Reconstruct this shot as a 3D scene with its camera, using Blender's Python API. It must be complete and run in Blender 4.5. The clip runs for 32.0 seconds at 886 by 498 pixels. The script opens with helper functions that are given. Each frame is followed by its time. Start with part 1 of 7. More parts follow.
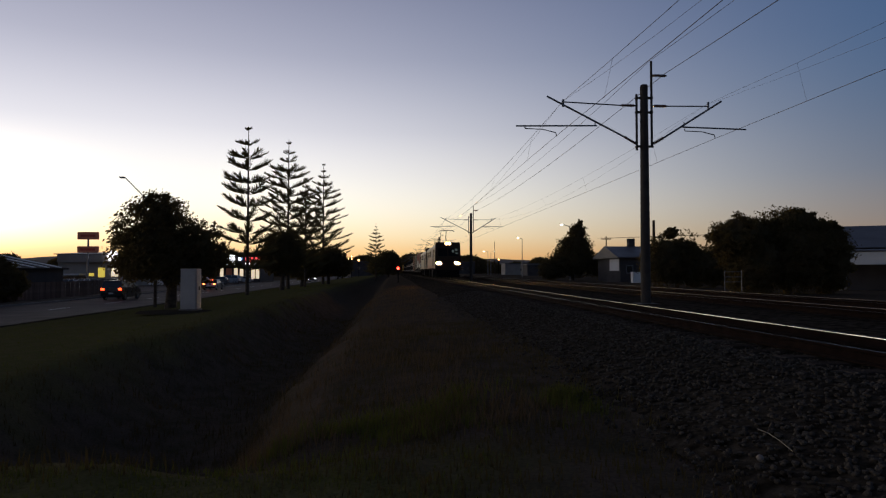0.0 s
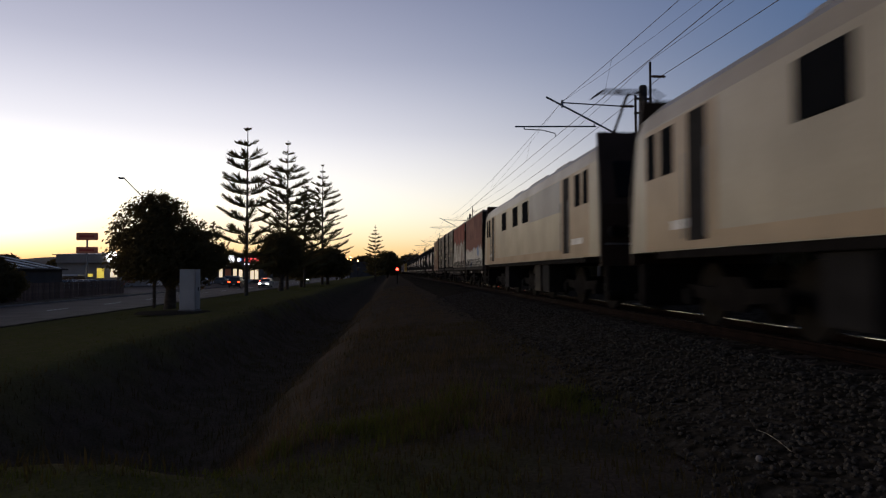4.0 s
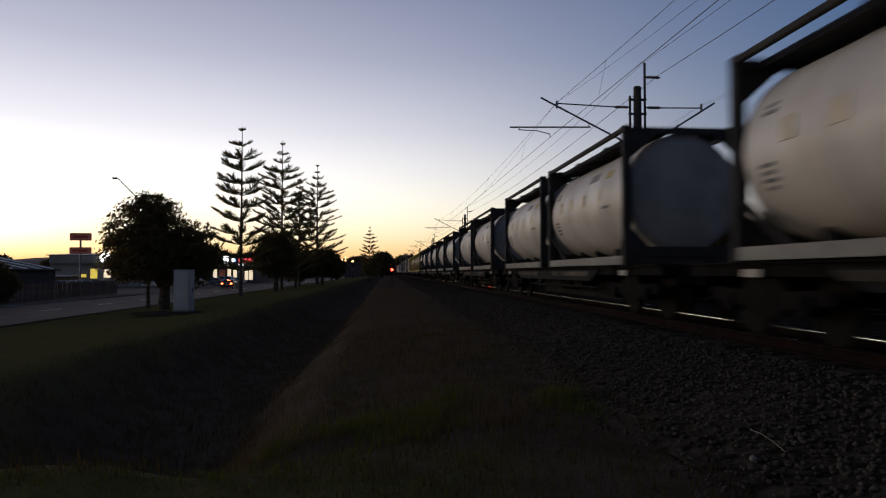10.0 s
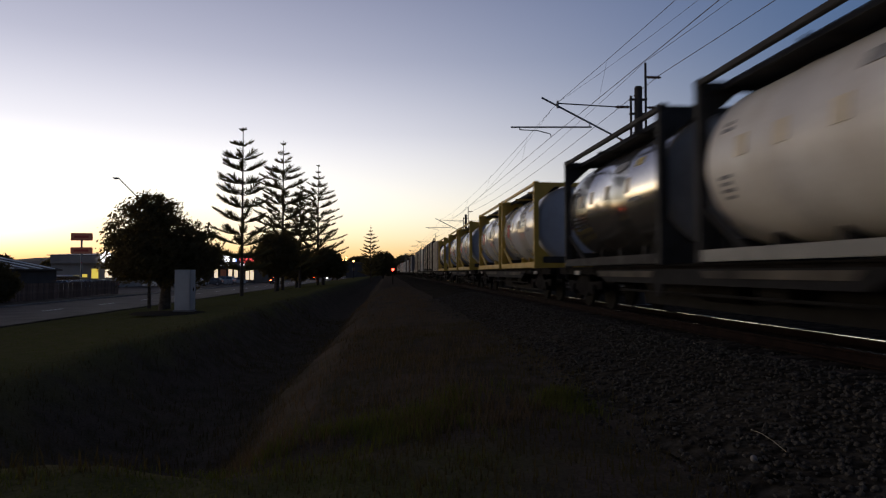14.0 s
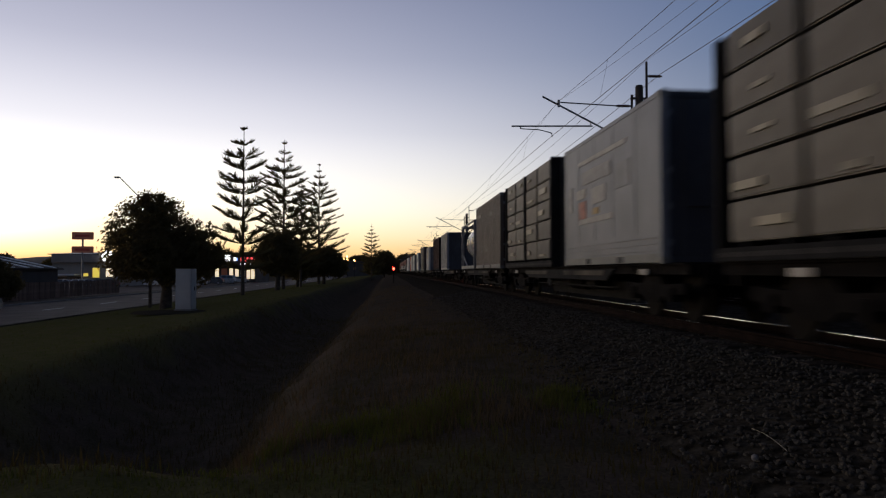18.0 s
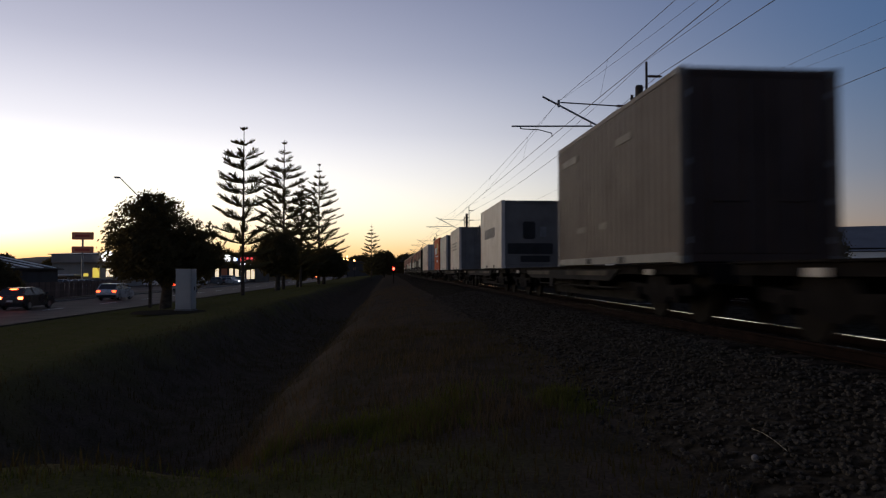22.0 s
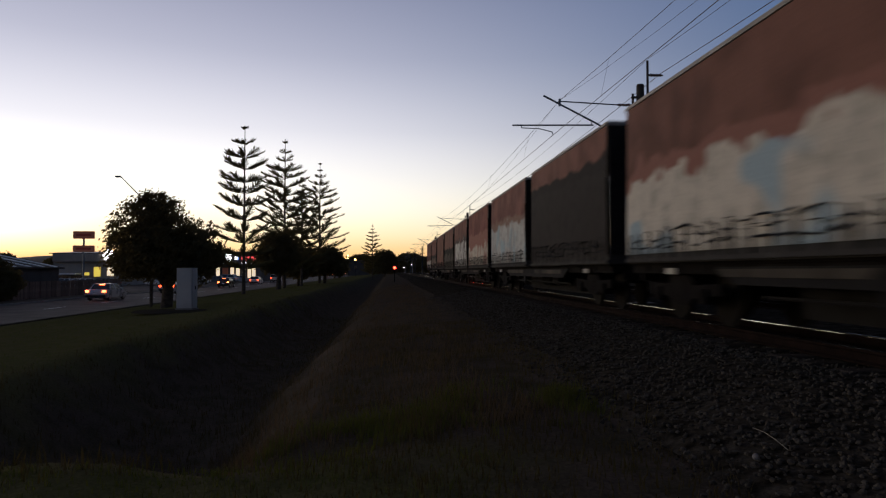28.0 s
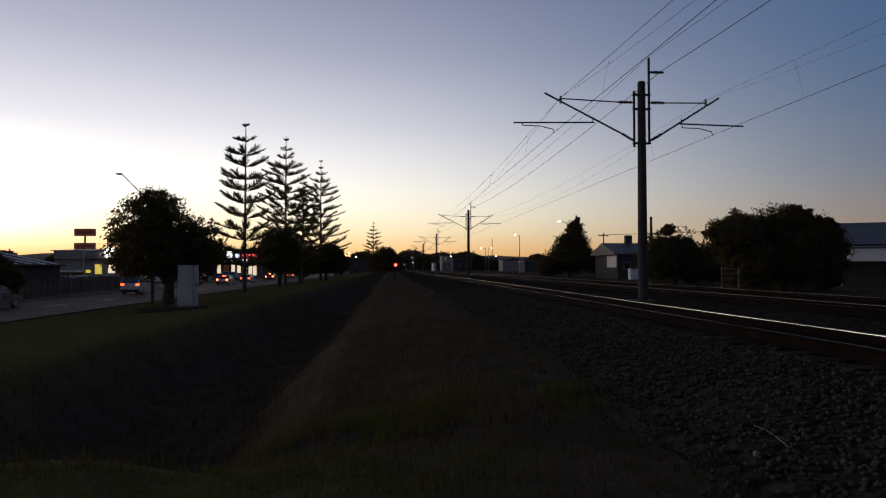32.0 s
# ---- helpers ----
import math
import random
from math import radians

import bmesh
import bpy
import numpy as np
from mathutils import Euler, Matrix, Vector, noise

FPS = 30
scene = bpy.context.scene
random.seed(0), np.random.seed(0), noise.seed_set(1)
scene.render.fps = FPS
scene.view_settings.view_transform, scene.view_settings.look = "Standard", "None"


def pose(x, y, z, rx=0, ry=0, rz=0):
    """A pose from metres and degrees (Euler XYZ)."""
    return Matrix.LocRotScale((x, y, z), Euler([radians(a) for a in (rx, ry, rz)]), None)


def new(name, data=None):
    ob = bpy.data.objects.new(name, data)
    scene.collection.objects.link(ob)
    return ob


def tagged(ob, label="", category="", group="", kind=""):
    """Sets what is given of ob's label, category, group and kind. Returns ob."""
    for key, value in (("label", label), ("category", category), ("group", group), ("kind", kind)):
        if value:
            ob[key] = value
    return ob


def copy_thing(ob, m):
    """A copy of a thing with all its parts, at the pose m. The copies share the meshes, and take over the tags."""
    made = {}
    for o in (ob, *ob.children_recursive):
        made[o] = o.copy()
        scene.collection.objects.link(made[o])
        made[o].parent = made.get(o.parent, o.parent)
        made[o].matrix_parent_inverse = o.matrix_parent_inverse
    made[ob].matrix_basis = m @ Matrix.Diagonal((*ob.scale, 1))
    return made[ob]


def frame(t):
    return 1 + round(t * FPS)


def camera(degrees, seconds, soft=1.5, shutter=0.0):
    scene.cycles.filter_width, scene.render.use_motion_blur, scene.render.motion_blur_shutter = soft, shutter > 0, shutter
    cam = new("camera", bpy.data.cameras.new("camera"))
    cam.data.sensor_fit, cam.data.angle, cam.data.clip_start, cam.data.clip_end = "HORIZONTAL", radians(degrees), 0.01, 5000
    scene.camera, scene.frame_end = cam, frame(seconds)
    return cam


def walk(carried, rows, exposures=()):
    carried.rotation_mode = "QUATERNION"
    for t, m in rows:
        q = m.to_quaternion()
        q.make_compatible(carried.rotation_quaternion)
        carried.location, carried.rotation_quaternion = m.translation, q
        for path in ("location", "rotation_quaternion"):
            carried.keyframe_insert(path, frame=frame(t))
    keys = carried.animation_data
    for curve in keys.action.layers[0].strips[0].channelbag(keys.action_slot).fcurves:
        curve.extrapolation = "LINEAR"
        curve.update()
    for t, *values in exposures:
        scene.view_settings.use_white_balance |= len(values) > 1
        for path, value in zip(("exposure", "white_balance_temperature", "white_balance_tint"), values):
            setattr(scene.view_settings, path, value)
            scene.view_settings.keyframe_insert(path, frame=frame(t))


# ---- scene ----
EYE = (0.0, 0.0, 0.85)          # rail head is z = 0, the track runs along +y
TURN = [                        # seconds, degrees to the right of the track, degrees upward
    (0, 4.220, 1.878),
    (0.5, 4.220, 1.838),
    (1, 4.220, 1.878),
    (1.5, 4.220, 1.838),
    (2, 4.230, 1.835),
    (2.5, 4.220, 1.878),
    (3, 4.220, 1.825),
    (3.5, 4.220, 1.884),
    (5.5, 4.656, 1.974),
    (6, 4.656, 1.974),
    (6.5, 4.721, 1.980),
    (7, 4.727, 1.974),
    (7.5, 4.727, 1.974),
    (8, 4.712, 1.977),
    (8.5, 4.727, 1.960),
    (9, 4.656, 1.900),
    (9.5, 4.659, 1.970),
    (10, 4.727, 1.974),
    (10.5, 4.688, 1.974),
    (11, 4.656, 1.974),
    (11.5, 4.727, 1.974),
    (12, 4.721, 1.936),
    (12.5, 4.659, 1.970),
    (13, 4.656, 1.971),
    (13.5, 4.581, 1.903),
    (14, 4.656, 1.974),
    (14.5, 4.656, 2.041),
    (16.5, 4.653, 1.828),
    (17, 4.547, 1.828),
    (17.5, 4.718, 1.896),
    (18, 4.584, 1.893),
    (18.5, 4.656, 1.900),
    (19, 4.656, 1.900),
    (19.5, 4.656, 1.964),
    (20, 4.656, 1.974),
    (20.5, 4.584, 1.903),
    (21, 4.584, 1.900),
    (21.5, 4.659, 1.900),
    (22, 4.584, 1.900),
    (22.5, 4.563, 1.906),
    (23, 4.584, 1.879),
    (23.5, 4.587, 1.897),
    (24, 4.584, 1.876),
    (24.5, 4.656, 2.110),
    (25, 4.509, 2.044),
    (25.5, 4.581, 1.974),
    (27.5, 4.563, 1.831),
    (28, 4.509, 1.819),
    (28.5, 4.437, 1.828),
    (29, 4.506, 1.707),
    (29.5, 4.500, 1.659),
    (30, 4.509, 1.608),
    (30.5, 4.512, 1.602),
    (31, 4.426, 1.680),
    (31.5, 4.366, 1.680),
    (32, 4.432, 1.599),
]
cam = camera(66.3, 32.0, soft=1.2, shutter=0.5)
walk(cam, [(t, pose(*EYE, 90 + up, 0, -right)) for t, right, up in TURN],
     exposures=[(0, -0.02), (1.6, -0.05), (2.8, 0.07), (5.5, 0.14), (27.5, 0.15), (30, 0.14), (32, 0.03)])

# ---- dusk sky ----
world = bpy.data.worlds.new("dusk")
scene.world = world
world.use_nodes = True


def link_sky():
    nt = world.node_tree
    nt.nodes.clear()
    N = nt.nodes.new
    coord = N("ShaderNodeTexCoord")
    norm = N("ShaderNodeVectorMath"); norm.operation = "NORMALIZE"
    nt.links.new(coord.outputs["Generated"], norm.inputs[0])
    sep = N("ShaderNodeSeparateXYZ")
    nt.links.new(norm.outputs[0], sep.inputs[0])
    dot = N("ShaderNodeVectorMath"); dot.operation = "DOT_PRODUCT"
    az = radians(SUN_AZIMUTH)
    dot.inputs[1].default_value = (math.sin(az), math.cos(az), 0)
    nt.links.new(norm.outputs[0], dot.inputs[0])
    side = N("ShaderNodeMapRange"); side.interpolation_type = "SMOOTHSTEP"
    side.inputs["From Min"].default_value, side.inputs["From Max"].default_value = -0.08, 1.0
    nt.links.new(dot.outputs["Value"], side.inputs["Value"])
    ramps = []
    for stops in (SKY_AWAY, SKY_SUNWARD):
        ramp = N("ShaderNodeValToRGB")
        ramp.color_ramp.interpolation = "B_SPLINE"
        el = ramp.color_ramp.elements
        while len(el) < len(stops):
            el.new(0.5)
        for e, (at, col) in zip(el, stops):
            e.position, e.color = at, (*col, 1)
        nt.links.new(sep.outputs["Z"], ramp.inputs["Fac"])
        ramps.append(ramp)
    mix = N("ShaderNodeMix"); mix.data_type = "RGBA"
    nt.links.new(side.outputs["Result"], mix.inputs["Factor"])
    nt.links.new(ramps[0].outputs["Color"], mix.inputs["A"])
    nt.links.new(ramps[1].outputs["Color"], mix.inputs["B"])
    # the afterglow over the place where the sun went down
    where = N("ShaderNodeVectorMath"); where.operation = "DOT_PRODUCT"
    ga = radians(GLOW_AZIMUTH)
    where.inputs[1].default_value = (math.sin(ga), math.cos(ga), 0)
    nt.links.new(norm.outputs[0], where.inputs[0])
    near = N("ShaderNodeMapRange"); near.interpolation_type = "SMOOTHSTEP"
    near.inputs["From Min"].default_value, near.inputs["From Max"].default_value = 0.70, 1.0
    nt.links.new(where.outputs["Value"], near.inputs["Value"])
    low = N("ShaderNodeMapRange"); low.interpolation_type = "SMOOTHSTEP"
    low.inputs["From Min"].default_value, low.inputs["From Max"].default_value = 0.20, 0.06
    nt.links.new(sep.outputs["Z"], low.inputs["Value"])
    haze = N("ShaderNodeMapRange"); haze.interpolation_type = "SMOOTHSTEP"      # dimmer through the haze on the skyline
    haze.inputs["From Min"].default_value, haze.inputs["From Max"].default_value = 0.0, 0.07
    nt.links.new(sep.outputs["Z"], haze.inputs["Value"])
    band = N("ShaderNodeMath"); band.operation = "MULTIPLY"
    nt.links.new(haze.outputs["Result"], band.inputs[0]); nt.links.new(low.outputs["Result"], band.inputs[1])
    both = N("ShaderNodeMath"); both.operation = "MULTIPLY"
    nt.links.new(near.outputs["Result"], both.inputs[0]); nt.links.new(band.outputs[0], both.inputs[1])
    glow = N("ShaderNodeMix"); glow.data_type = "RGBA"; glow.blend_type = "ADD"
    nt.links.new(both.outputs[0], glow.inputs["Factor"])
    nt.links.new(mix.outputs["Result"], glow.inputs["A"])
    glow.inputs["B"].default_value = (*GLOW, 1)
    back = N("ShaderNodeBackground")
    back.inputs["Strength"].default_value = SKY_STRENGTH
    nt.links.new(glow.outputs["Result"], back.inputs["Color"])
    out = N("ShaderNodeOutputWorld")
    nt.links.new(back.outputs[0], out.inputs["Surface"])


SUN_AZIMUTH = -50               # the sun has set there; degrees from the track, left is negative
SKY_STRENGTH = 1.5
GLOW_AZIMUTH = -64
GLOW = (1.9, 1.42, 0.95)
SKY_SUNWARD = [(0.0, (0.66, 0.25, 0.05)), (0.02, (0.80, 0.45, 0.155)), (0.05, (0.86, 0.69, 0.40)), (0.09, (0.88, 0.83, 0.69)), (0.14, (0.76, 0.735, 0.71)), (0.20, (0.570, 0.56, 0.605)),
               (0.30, (0.312, 0.318, 0.398)), (0.45, (0.146, 0.154, 0.228)), (0.7, (0.060, 0.066, 0.108)), (1.0, (0.038, 0.042, 0.068))]
SKY_AWAY = [(0.0, (0.150, 0.085, 0.048)), (0.03, (0.18, 0.12, 0.088)), (0.07, (0.152, 0.134, 0.128)), (0.13, (0.090, 0.112, 0.156)),
            (0.25, (0.042, 0.083, 0.158)), (0.40, (0.033, 0.068, 0.154)), (0.7, (0.028, 0.034, 0.062)), (1.0, (0.025, 0.028, 0.046))]
link_sky()

# ---- materials ----


def paint(name, col, rough=0.6, metal=0.0, vary=0.18, scale=3.0, grain=40.0, bump=0.15, second=None, glow=0.0, each=0.0, spec=0.5):
    """A procedural surface: two scales of variation, fine relief; second: a stain colour; each: change from object to object."""
    m = bpy.data.materials.new(name)
    m.use_nodes = True
    nt = m.node_tree
    b = nt.nodes["Principled BSDF"]
    N, L = nt.nodes.new, nt.links.new
    b.inputs["Metallic"].default_value = metal
    b.inputs["Specular IOR Level"].default_value = spec
    co = N("ShaderNodeTexCoord")
    big = N("ShaderNodeTexNoise"); big.inputs["Scale"].default_value = scale; big.inputs["Detail"].default_value = 5
    fine = N("ShaderNodeTexNoise"); fine.inputs["Scale"].default_value = grain; fine.inputs["Detail"].default_value = 3
    L(co.outputs["Object"], big.inputs["Vector"]); L(co.outputs["Object"], fine.inputs["Vector"])
    span = N("ShaderNodeMapRange")
    span.inputs["From Min"].default_value, span.inputs["From Max"].default_value = 0.3, 0.7
    L(big.outputs["Fac"], span.inputs["Value"])
    mix = N("ShaderNodeMix"); mix.data_type = "RGBA"
    other = second or tuple(c * (1 - 2 * vary) for c in col)
    mix.inputs["A"].default_value, mix.inputs["B"].default_value = (*col, 1), (*other, 1)
    L(span.outputs["Result"], mix.inputs["Factor"])
    hsv = N("ShaderNodeHueSaturation")
    L(mix.outputs["Result"], hsv.inputs["Color"])
    val = N("ShaderNodeMapRange")
    val.inputs["To Min"].default_value, val.inputs["To Max"].default_value = 1 - vary, 1 + vary
    L(fine.outputs["Fac"], val.inputs["Value"])
    if each:
        info = N("ShaderNodeObjectInfo")
        ev = N("ShaderNodeMapRange")
        ev.inputs["To Min"].default_value, ev.inputs["To Max"].default_value = 1 - each, 1 + each
        L(info.outputs["Random"], ev.inputs["Value"])
        mul = N("ShaderNodeMath"); mul.operation = "MULTIPLY"
        L(val.outputs["Result"], mul.inputs[0]); L(ev.outputs["Result"], mul.inputs[1])
        L(mul.outputs[0], hsv.inputs["Value"])
    else:
        L(val.outputs["Result"], hsv.inputs["Value"])
    L(hsv.outputs["Color"], b.inputs["Base Color"])
    rr = N("ShaderNodeMapRange")
    rr.inputs["To Min"].default_value, rr.inputs["To Max"].default_value = max(0.03, rough - 0.12), min(1, rough + 0.12)
    L(big.outputs["Fac"], rr.inputs["Value"]); L(rr.outputs["Result"], b.inputs["Roughness"])
    if bump:
        bp = N("ShaderNodeBump"); bp.inputs["Strength"].default_value = bump; bp.inputs["Distance"].default_value = 0.02
        L(fine.outputs["Fac"], bp.inputs["Height"]); L(bp.outputs["Normal"], b.inputs["Normal"])
    if glow:
        b.inputs["Emission Color"].default_value = (*col, 1)
        b.inputs["Emission Strength"].default_value = glow
    return m


def lamp_paint(name, col, strength):
    m = bpy.data.materials.new(name)
    m.use_nodes = True
    b = m.node_tree.nodes["Principled BSDF"]
    b.inputs["Base Color"].default_value = (*col, 1)
    b.inputs["Roughness"].default_value = 0.2
    b.inputs["Emission Color"].default_value = (*col, 1)
    b.inputs["Emission Strength"].default_value = strength
    return m


def graffiti(name, base, sprayed, line, top=0.55, seed=0.0, wave=0.6, rim=0.14, letters=0.0, span=(-9, 9), tint=None):
    """Faded curtain cloth, sprayed over on its lower part: a cloud of paint with a soft wavy top, a dark surround of width rim, letters as upright gaps, a tint here and there, between the places span along the cloth. Object z is 0 at the floor, 2.8 at the roof."""
    m = bpy.data.materials.new(name)
    m.use_nodes = True
    nt = m.node_tree
    b = nt.nodes["Principled BSDF"]
    N, L = nt.nodes.new, nt.links.new
    co = N("ShaderNodeTexCoord")
    off = N("ShaderNodeVectorMath"); off.operation = "ADD"; off.inputs[1].default_value = (seed * 3.1, seed * 7.7, seed * 1.3)
    L(co.outputs["Object"], off.inputs[0])
    sep = N("ShaderNodeSeparateXYZ"); L(co.outputs["Object"], sep.inputs[0])

    def noise_at(scale, detail=2.0, vec=off):
        n = N("ShaderNodeTexNoise"); n.inputs["Scale"].default_value = scale; n.inputs["Detail"].default_value = detail
        L(vec.outputs[0], n.inputs["Vector"])
        return n

    def calc(op, a, c):
        n = N("ShaderNodeMath"); n.operation = op
        for i, v in enumerate((a, c)):
            if isinstance(v, (int, float)):
                n.inputs[i].default_value = v
            else:
                L(v, n.inputs[i])
        return n.outputs[0]

    def steep(v, lo, hi):
        n = N("ShaderNodeMapRange"); n.interpolation_type = "SMOOTHSTEP"
        n.inputs["From Min"].default_value, n.inputs["From Max"].default_value = lo, hi
        L(v, n.inputs["Value"])
        return n.outputs["Result"]

    def blend(fac, a, c):
        n = N("ShaderNodeMix"); n.data_type = "RGBA"
        L(fac, n.inputs["Factor"])
        for key, v in (("A", a), ("B", c)):
            if isinstance(v, tuple):
                n.inputs[key].default_value = (*v, 1)
            else:
                L(v, n.inputs[key])
        return n.outputs["Result"]

    dirt, folds = noise_at(1.2, 5), noise_at(30, 3)
    soft = noise_at(1.1, 2.5)
    edge = calc("ADD", calc("MULTIPLY", soft.outputs["Fac"], wave * 2), sep.outputs["Z"])
    upper = steep(edge, 2.8 * top + wave - 0.05, 2.8 * top + wave + 0.07)      # 1 above the sprayed band
    bumps = noise_at(2.6, 1.0)
    cloud = calc("ADD", edge, calc("MULTIPLY", bumps.outputs["Fac"], 0.5))
    cloud = steep(cloud, 2.8 * top + wave + 0.25 - 2 * rim - 0.09, 2.8 * top + wave + 0.25 - 2 * rim + 0.03)
    narrow = N("ShaderNodeMapping"); narrow.inputs["Scale"].default_value = (1, 2.1, 0.55)
    L(off.outputs[0], narrow.inputs["Vector"])
    stroke = noise_at(1.25, 1.5, narrow)
    gap = calc("MULTIPLY", steep(stroke.outputs["Fac"], 0.50, 0.58), letters)
    far = steep(sep.outputs["Y"], span[1] - 0.25, span[1] + 0.25)
    near = calc("SUBTRACT", 1.0, steep(sep.outputs["Y"], span[0] - 0.25, span[0] + 0.25))
    bare = calc("MINIMUM", calc("ADD", calc("ADD", cloud, gap), calc("ADD", far, near)), 1.0)
    worn = blend(steep(noise_at(3.2, 5).outputs["Fac"], 0.42, 0.75), sprayed, tuple(c * 0.62 for c in sprayed))
    if tint:
        worn = blend(steep(noise_at(0.9, 1).outputs["Fac"], 0.56, 0.64), worn, tint)
    cloth = blend(steep(dirt.outputs["Fac"], 0.35, 0.7), base, tuple(c * 0.62 for c in base))
    streak = N("ShaderNodeMapping"); streak.inputs["Scale"].default_value = (1, 5.0, 0.35)
    L(off.outputs[0], streak.inputs["Vector"])
    cloth = blend(calc("MULTIPLY", steep(noise_at(1.0, 4, streak).outputs["Fac"], 0.48, 0.75), 0.55), cloth, (0.11, 0.06, 0.05))
    col = blend(upper, blend(bare, worn, line), cloth)
    hem = calc("SUBTRACT", 1.0, steep(edge, wave + 0.05, wave + 0.55))
    col = blend(calc("MULTIPLY", hem, 0.6), col, (0.05, 0.045, 0.04))         # road dirt along the hem
    grime = blend(calc("MULTIPLY", steep(folds.outputs["Fac"], 0.3, 0.9), 0.35), col, (0.045, 0.038, 0.033))
    L(grime, b.inputs["Base Color"])
    b.inputs["Roughness"].default_value = 0.7
    b.inputs["Specular IOR Level"].default_value = 0.06
    bp = N("ShaderNodeBump"); bp.inputs["Strength"].default_value = 0.3; bp.inputs["Distance"].default_value = 0.02
    L(dirt.outputs["Fac"], bp.inputs["Height"]); L(bp.outputs["Normal"], b.inputs["Normal"])
    return m


def thin_leaf(name, col, other, share=0.45):
    """Foliage that lets part of the light through."""
    m = paint(name, col, 0.6, vary=0.3, scale=1.5, grain=6, bump=0, second=other, spec=0.0)
    nt = m.node_tree
    b, out = nt.nodes["Principled BSDF"], nt.nodes["Material Output"]
    thru = nt.nodes.new("ShaderNodeBsdfTranslucent")
    thru.inputs["Color"].default_value = (col[0] * 2.0, col[1] * 1.6, col[2] * 1.0, 1)
    mix = nt.nodes.new("ShaderNodeMixShader")
    mix.inputs[0].default_value = share
    nt.links.new(b.outputs[0], mix.inputs[1]); nt.links.new(thru.outputs[0], mix.inputs[2])
    nt.links.new(mix.outputs[0], out.inputs["Surface"])
    return m


def earth(name, grass, grass2, soil, soil2):
    """Bare ground that gives way to grass on the mown strip and on the verge, with ragged borders."""
    m = bpy.data.materials.new(name)
    m.use_nodes = True
    nt = m.node_tree
    b = nt.nodes["Principled BSDF"]
    N, L = nt.nodes.new, nt.links.new
    co = N("ShaderNodeTexCoord")
    sep = N("ShaderNodeSeparateXYZ"); L(co.outputs["Object"], sep.inputs[0])

    def noise_at(scale, detail):
        n = N("ShaderNodeTexNoise"); n.inputs["Scale"].default_value = scale; n.inputs["Detail"].default_value = detail
        L(co.outputs["Object"], n.inputs["Vector"])
        return n.outputs["Fac"]

    def calc(op, a, c):
        n = N("ShaderNodeMath"); n.operation = op
        for i, v in enumerate((a, c)):
            if isinstance(v, (int, float)):
                n.inputs[i].default_value = v
            else:
                L(v, n.inputs[i])
        return n.outputs[0]

    def steep(v, lo, hi):
        n = N("ShaderNodeMapRange"); n.interpolation_type = "SMOOTHSTEP"
        n.inputs["From Min"].default_value, n.inputs["From Max"].default_value = lo, hi
        L(v, n.inputs["Value"])
        return n.outputs["Result"]

    def blend(fac, a, c):
        n = N("ShaderNodeMix"); n.data_type = "RGBA"
        L(fac, n.inputs["Factor"])
        for key, v in (("A", a), ("B", c)):
            if isinstance(v, tuple):
                n.inputs[key].default_value = (*v, 1)
            else:
                L(v, n.inputs[key])
        return n.outputs["Result"]

    big, mid, fine = noise_at(0.7, 5), noise_at(2.2, 4), noise_at(24, 3)
    wob = calc("MULTIPLY", calc("SUBTRACT", big, 0.5), 2.6)
    x, y = calc("ADD", sep.outputs["X"], wob), calc("ADD", sep.outputs["Y"], wob)
    strip = calc("MULTIPLY", calc("SUBTRACT", 1.0, steep(y, 5.0, 6.2)), calc("SUBTRACT", 1.0, steep(x, -0.2, 1.6)))
    verge = calc("MULTIPLY", calc("SUBTRACT", 1.0, steep(x, -6.6, -5.2)), steep(x, -28.4, -27.6))
    green = calc("MAXIMUM", strip, verge)
    g = blend(steep(mid, 0.35, 0.7), grass, grass2)
    e = blend(steep(mid, 0.35, 0.7), soil, soil2)
    col = blend(green, e, g)
    hsv = N("ShaderNodeHueSaturation"); L(col, hsv.inputs["Color"])
    val = N("ShaderNodeMapRange"); val.inputs["To Min"].default_value, val.inputs["To Max"].default_value = 0.55, 1.45
    L(fine, val.inputs["Value"]); L(val.outputs["Result"], hsv.inputs["Value"])
    L(hsv.outputs["Color"], b.inputs["Base Color"])
    b.inputs["Roughness"].default_value = 0.95
    b.inputs["Specular IOR Level"].default_value = 0.0
    bp = N("ShaderNodeBump"); bp.inputs["Strength"].default_value = 0.7; bp.inputs["Distance"].default_value = 0.03
    L(calc("ADD", fine, mid), bp.inputs["Height"]); L(bp.outputs["Normal"], b.inputs["Normal"])
    return m


M = {}


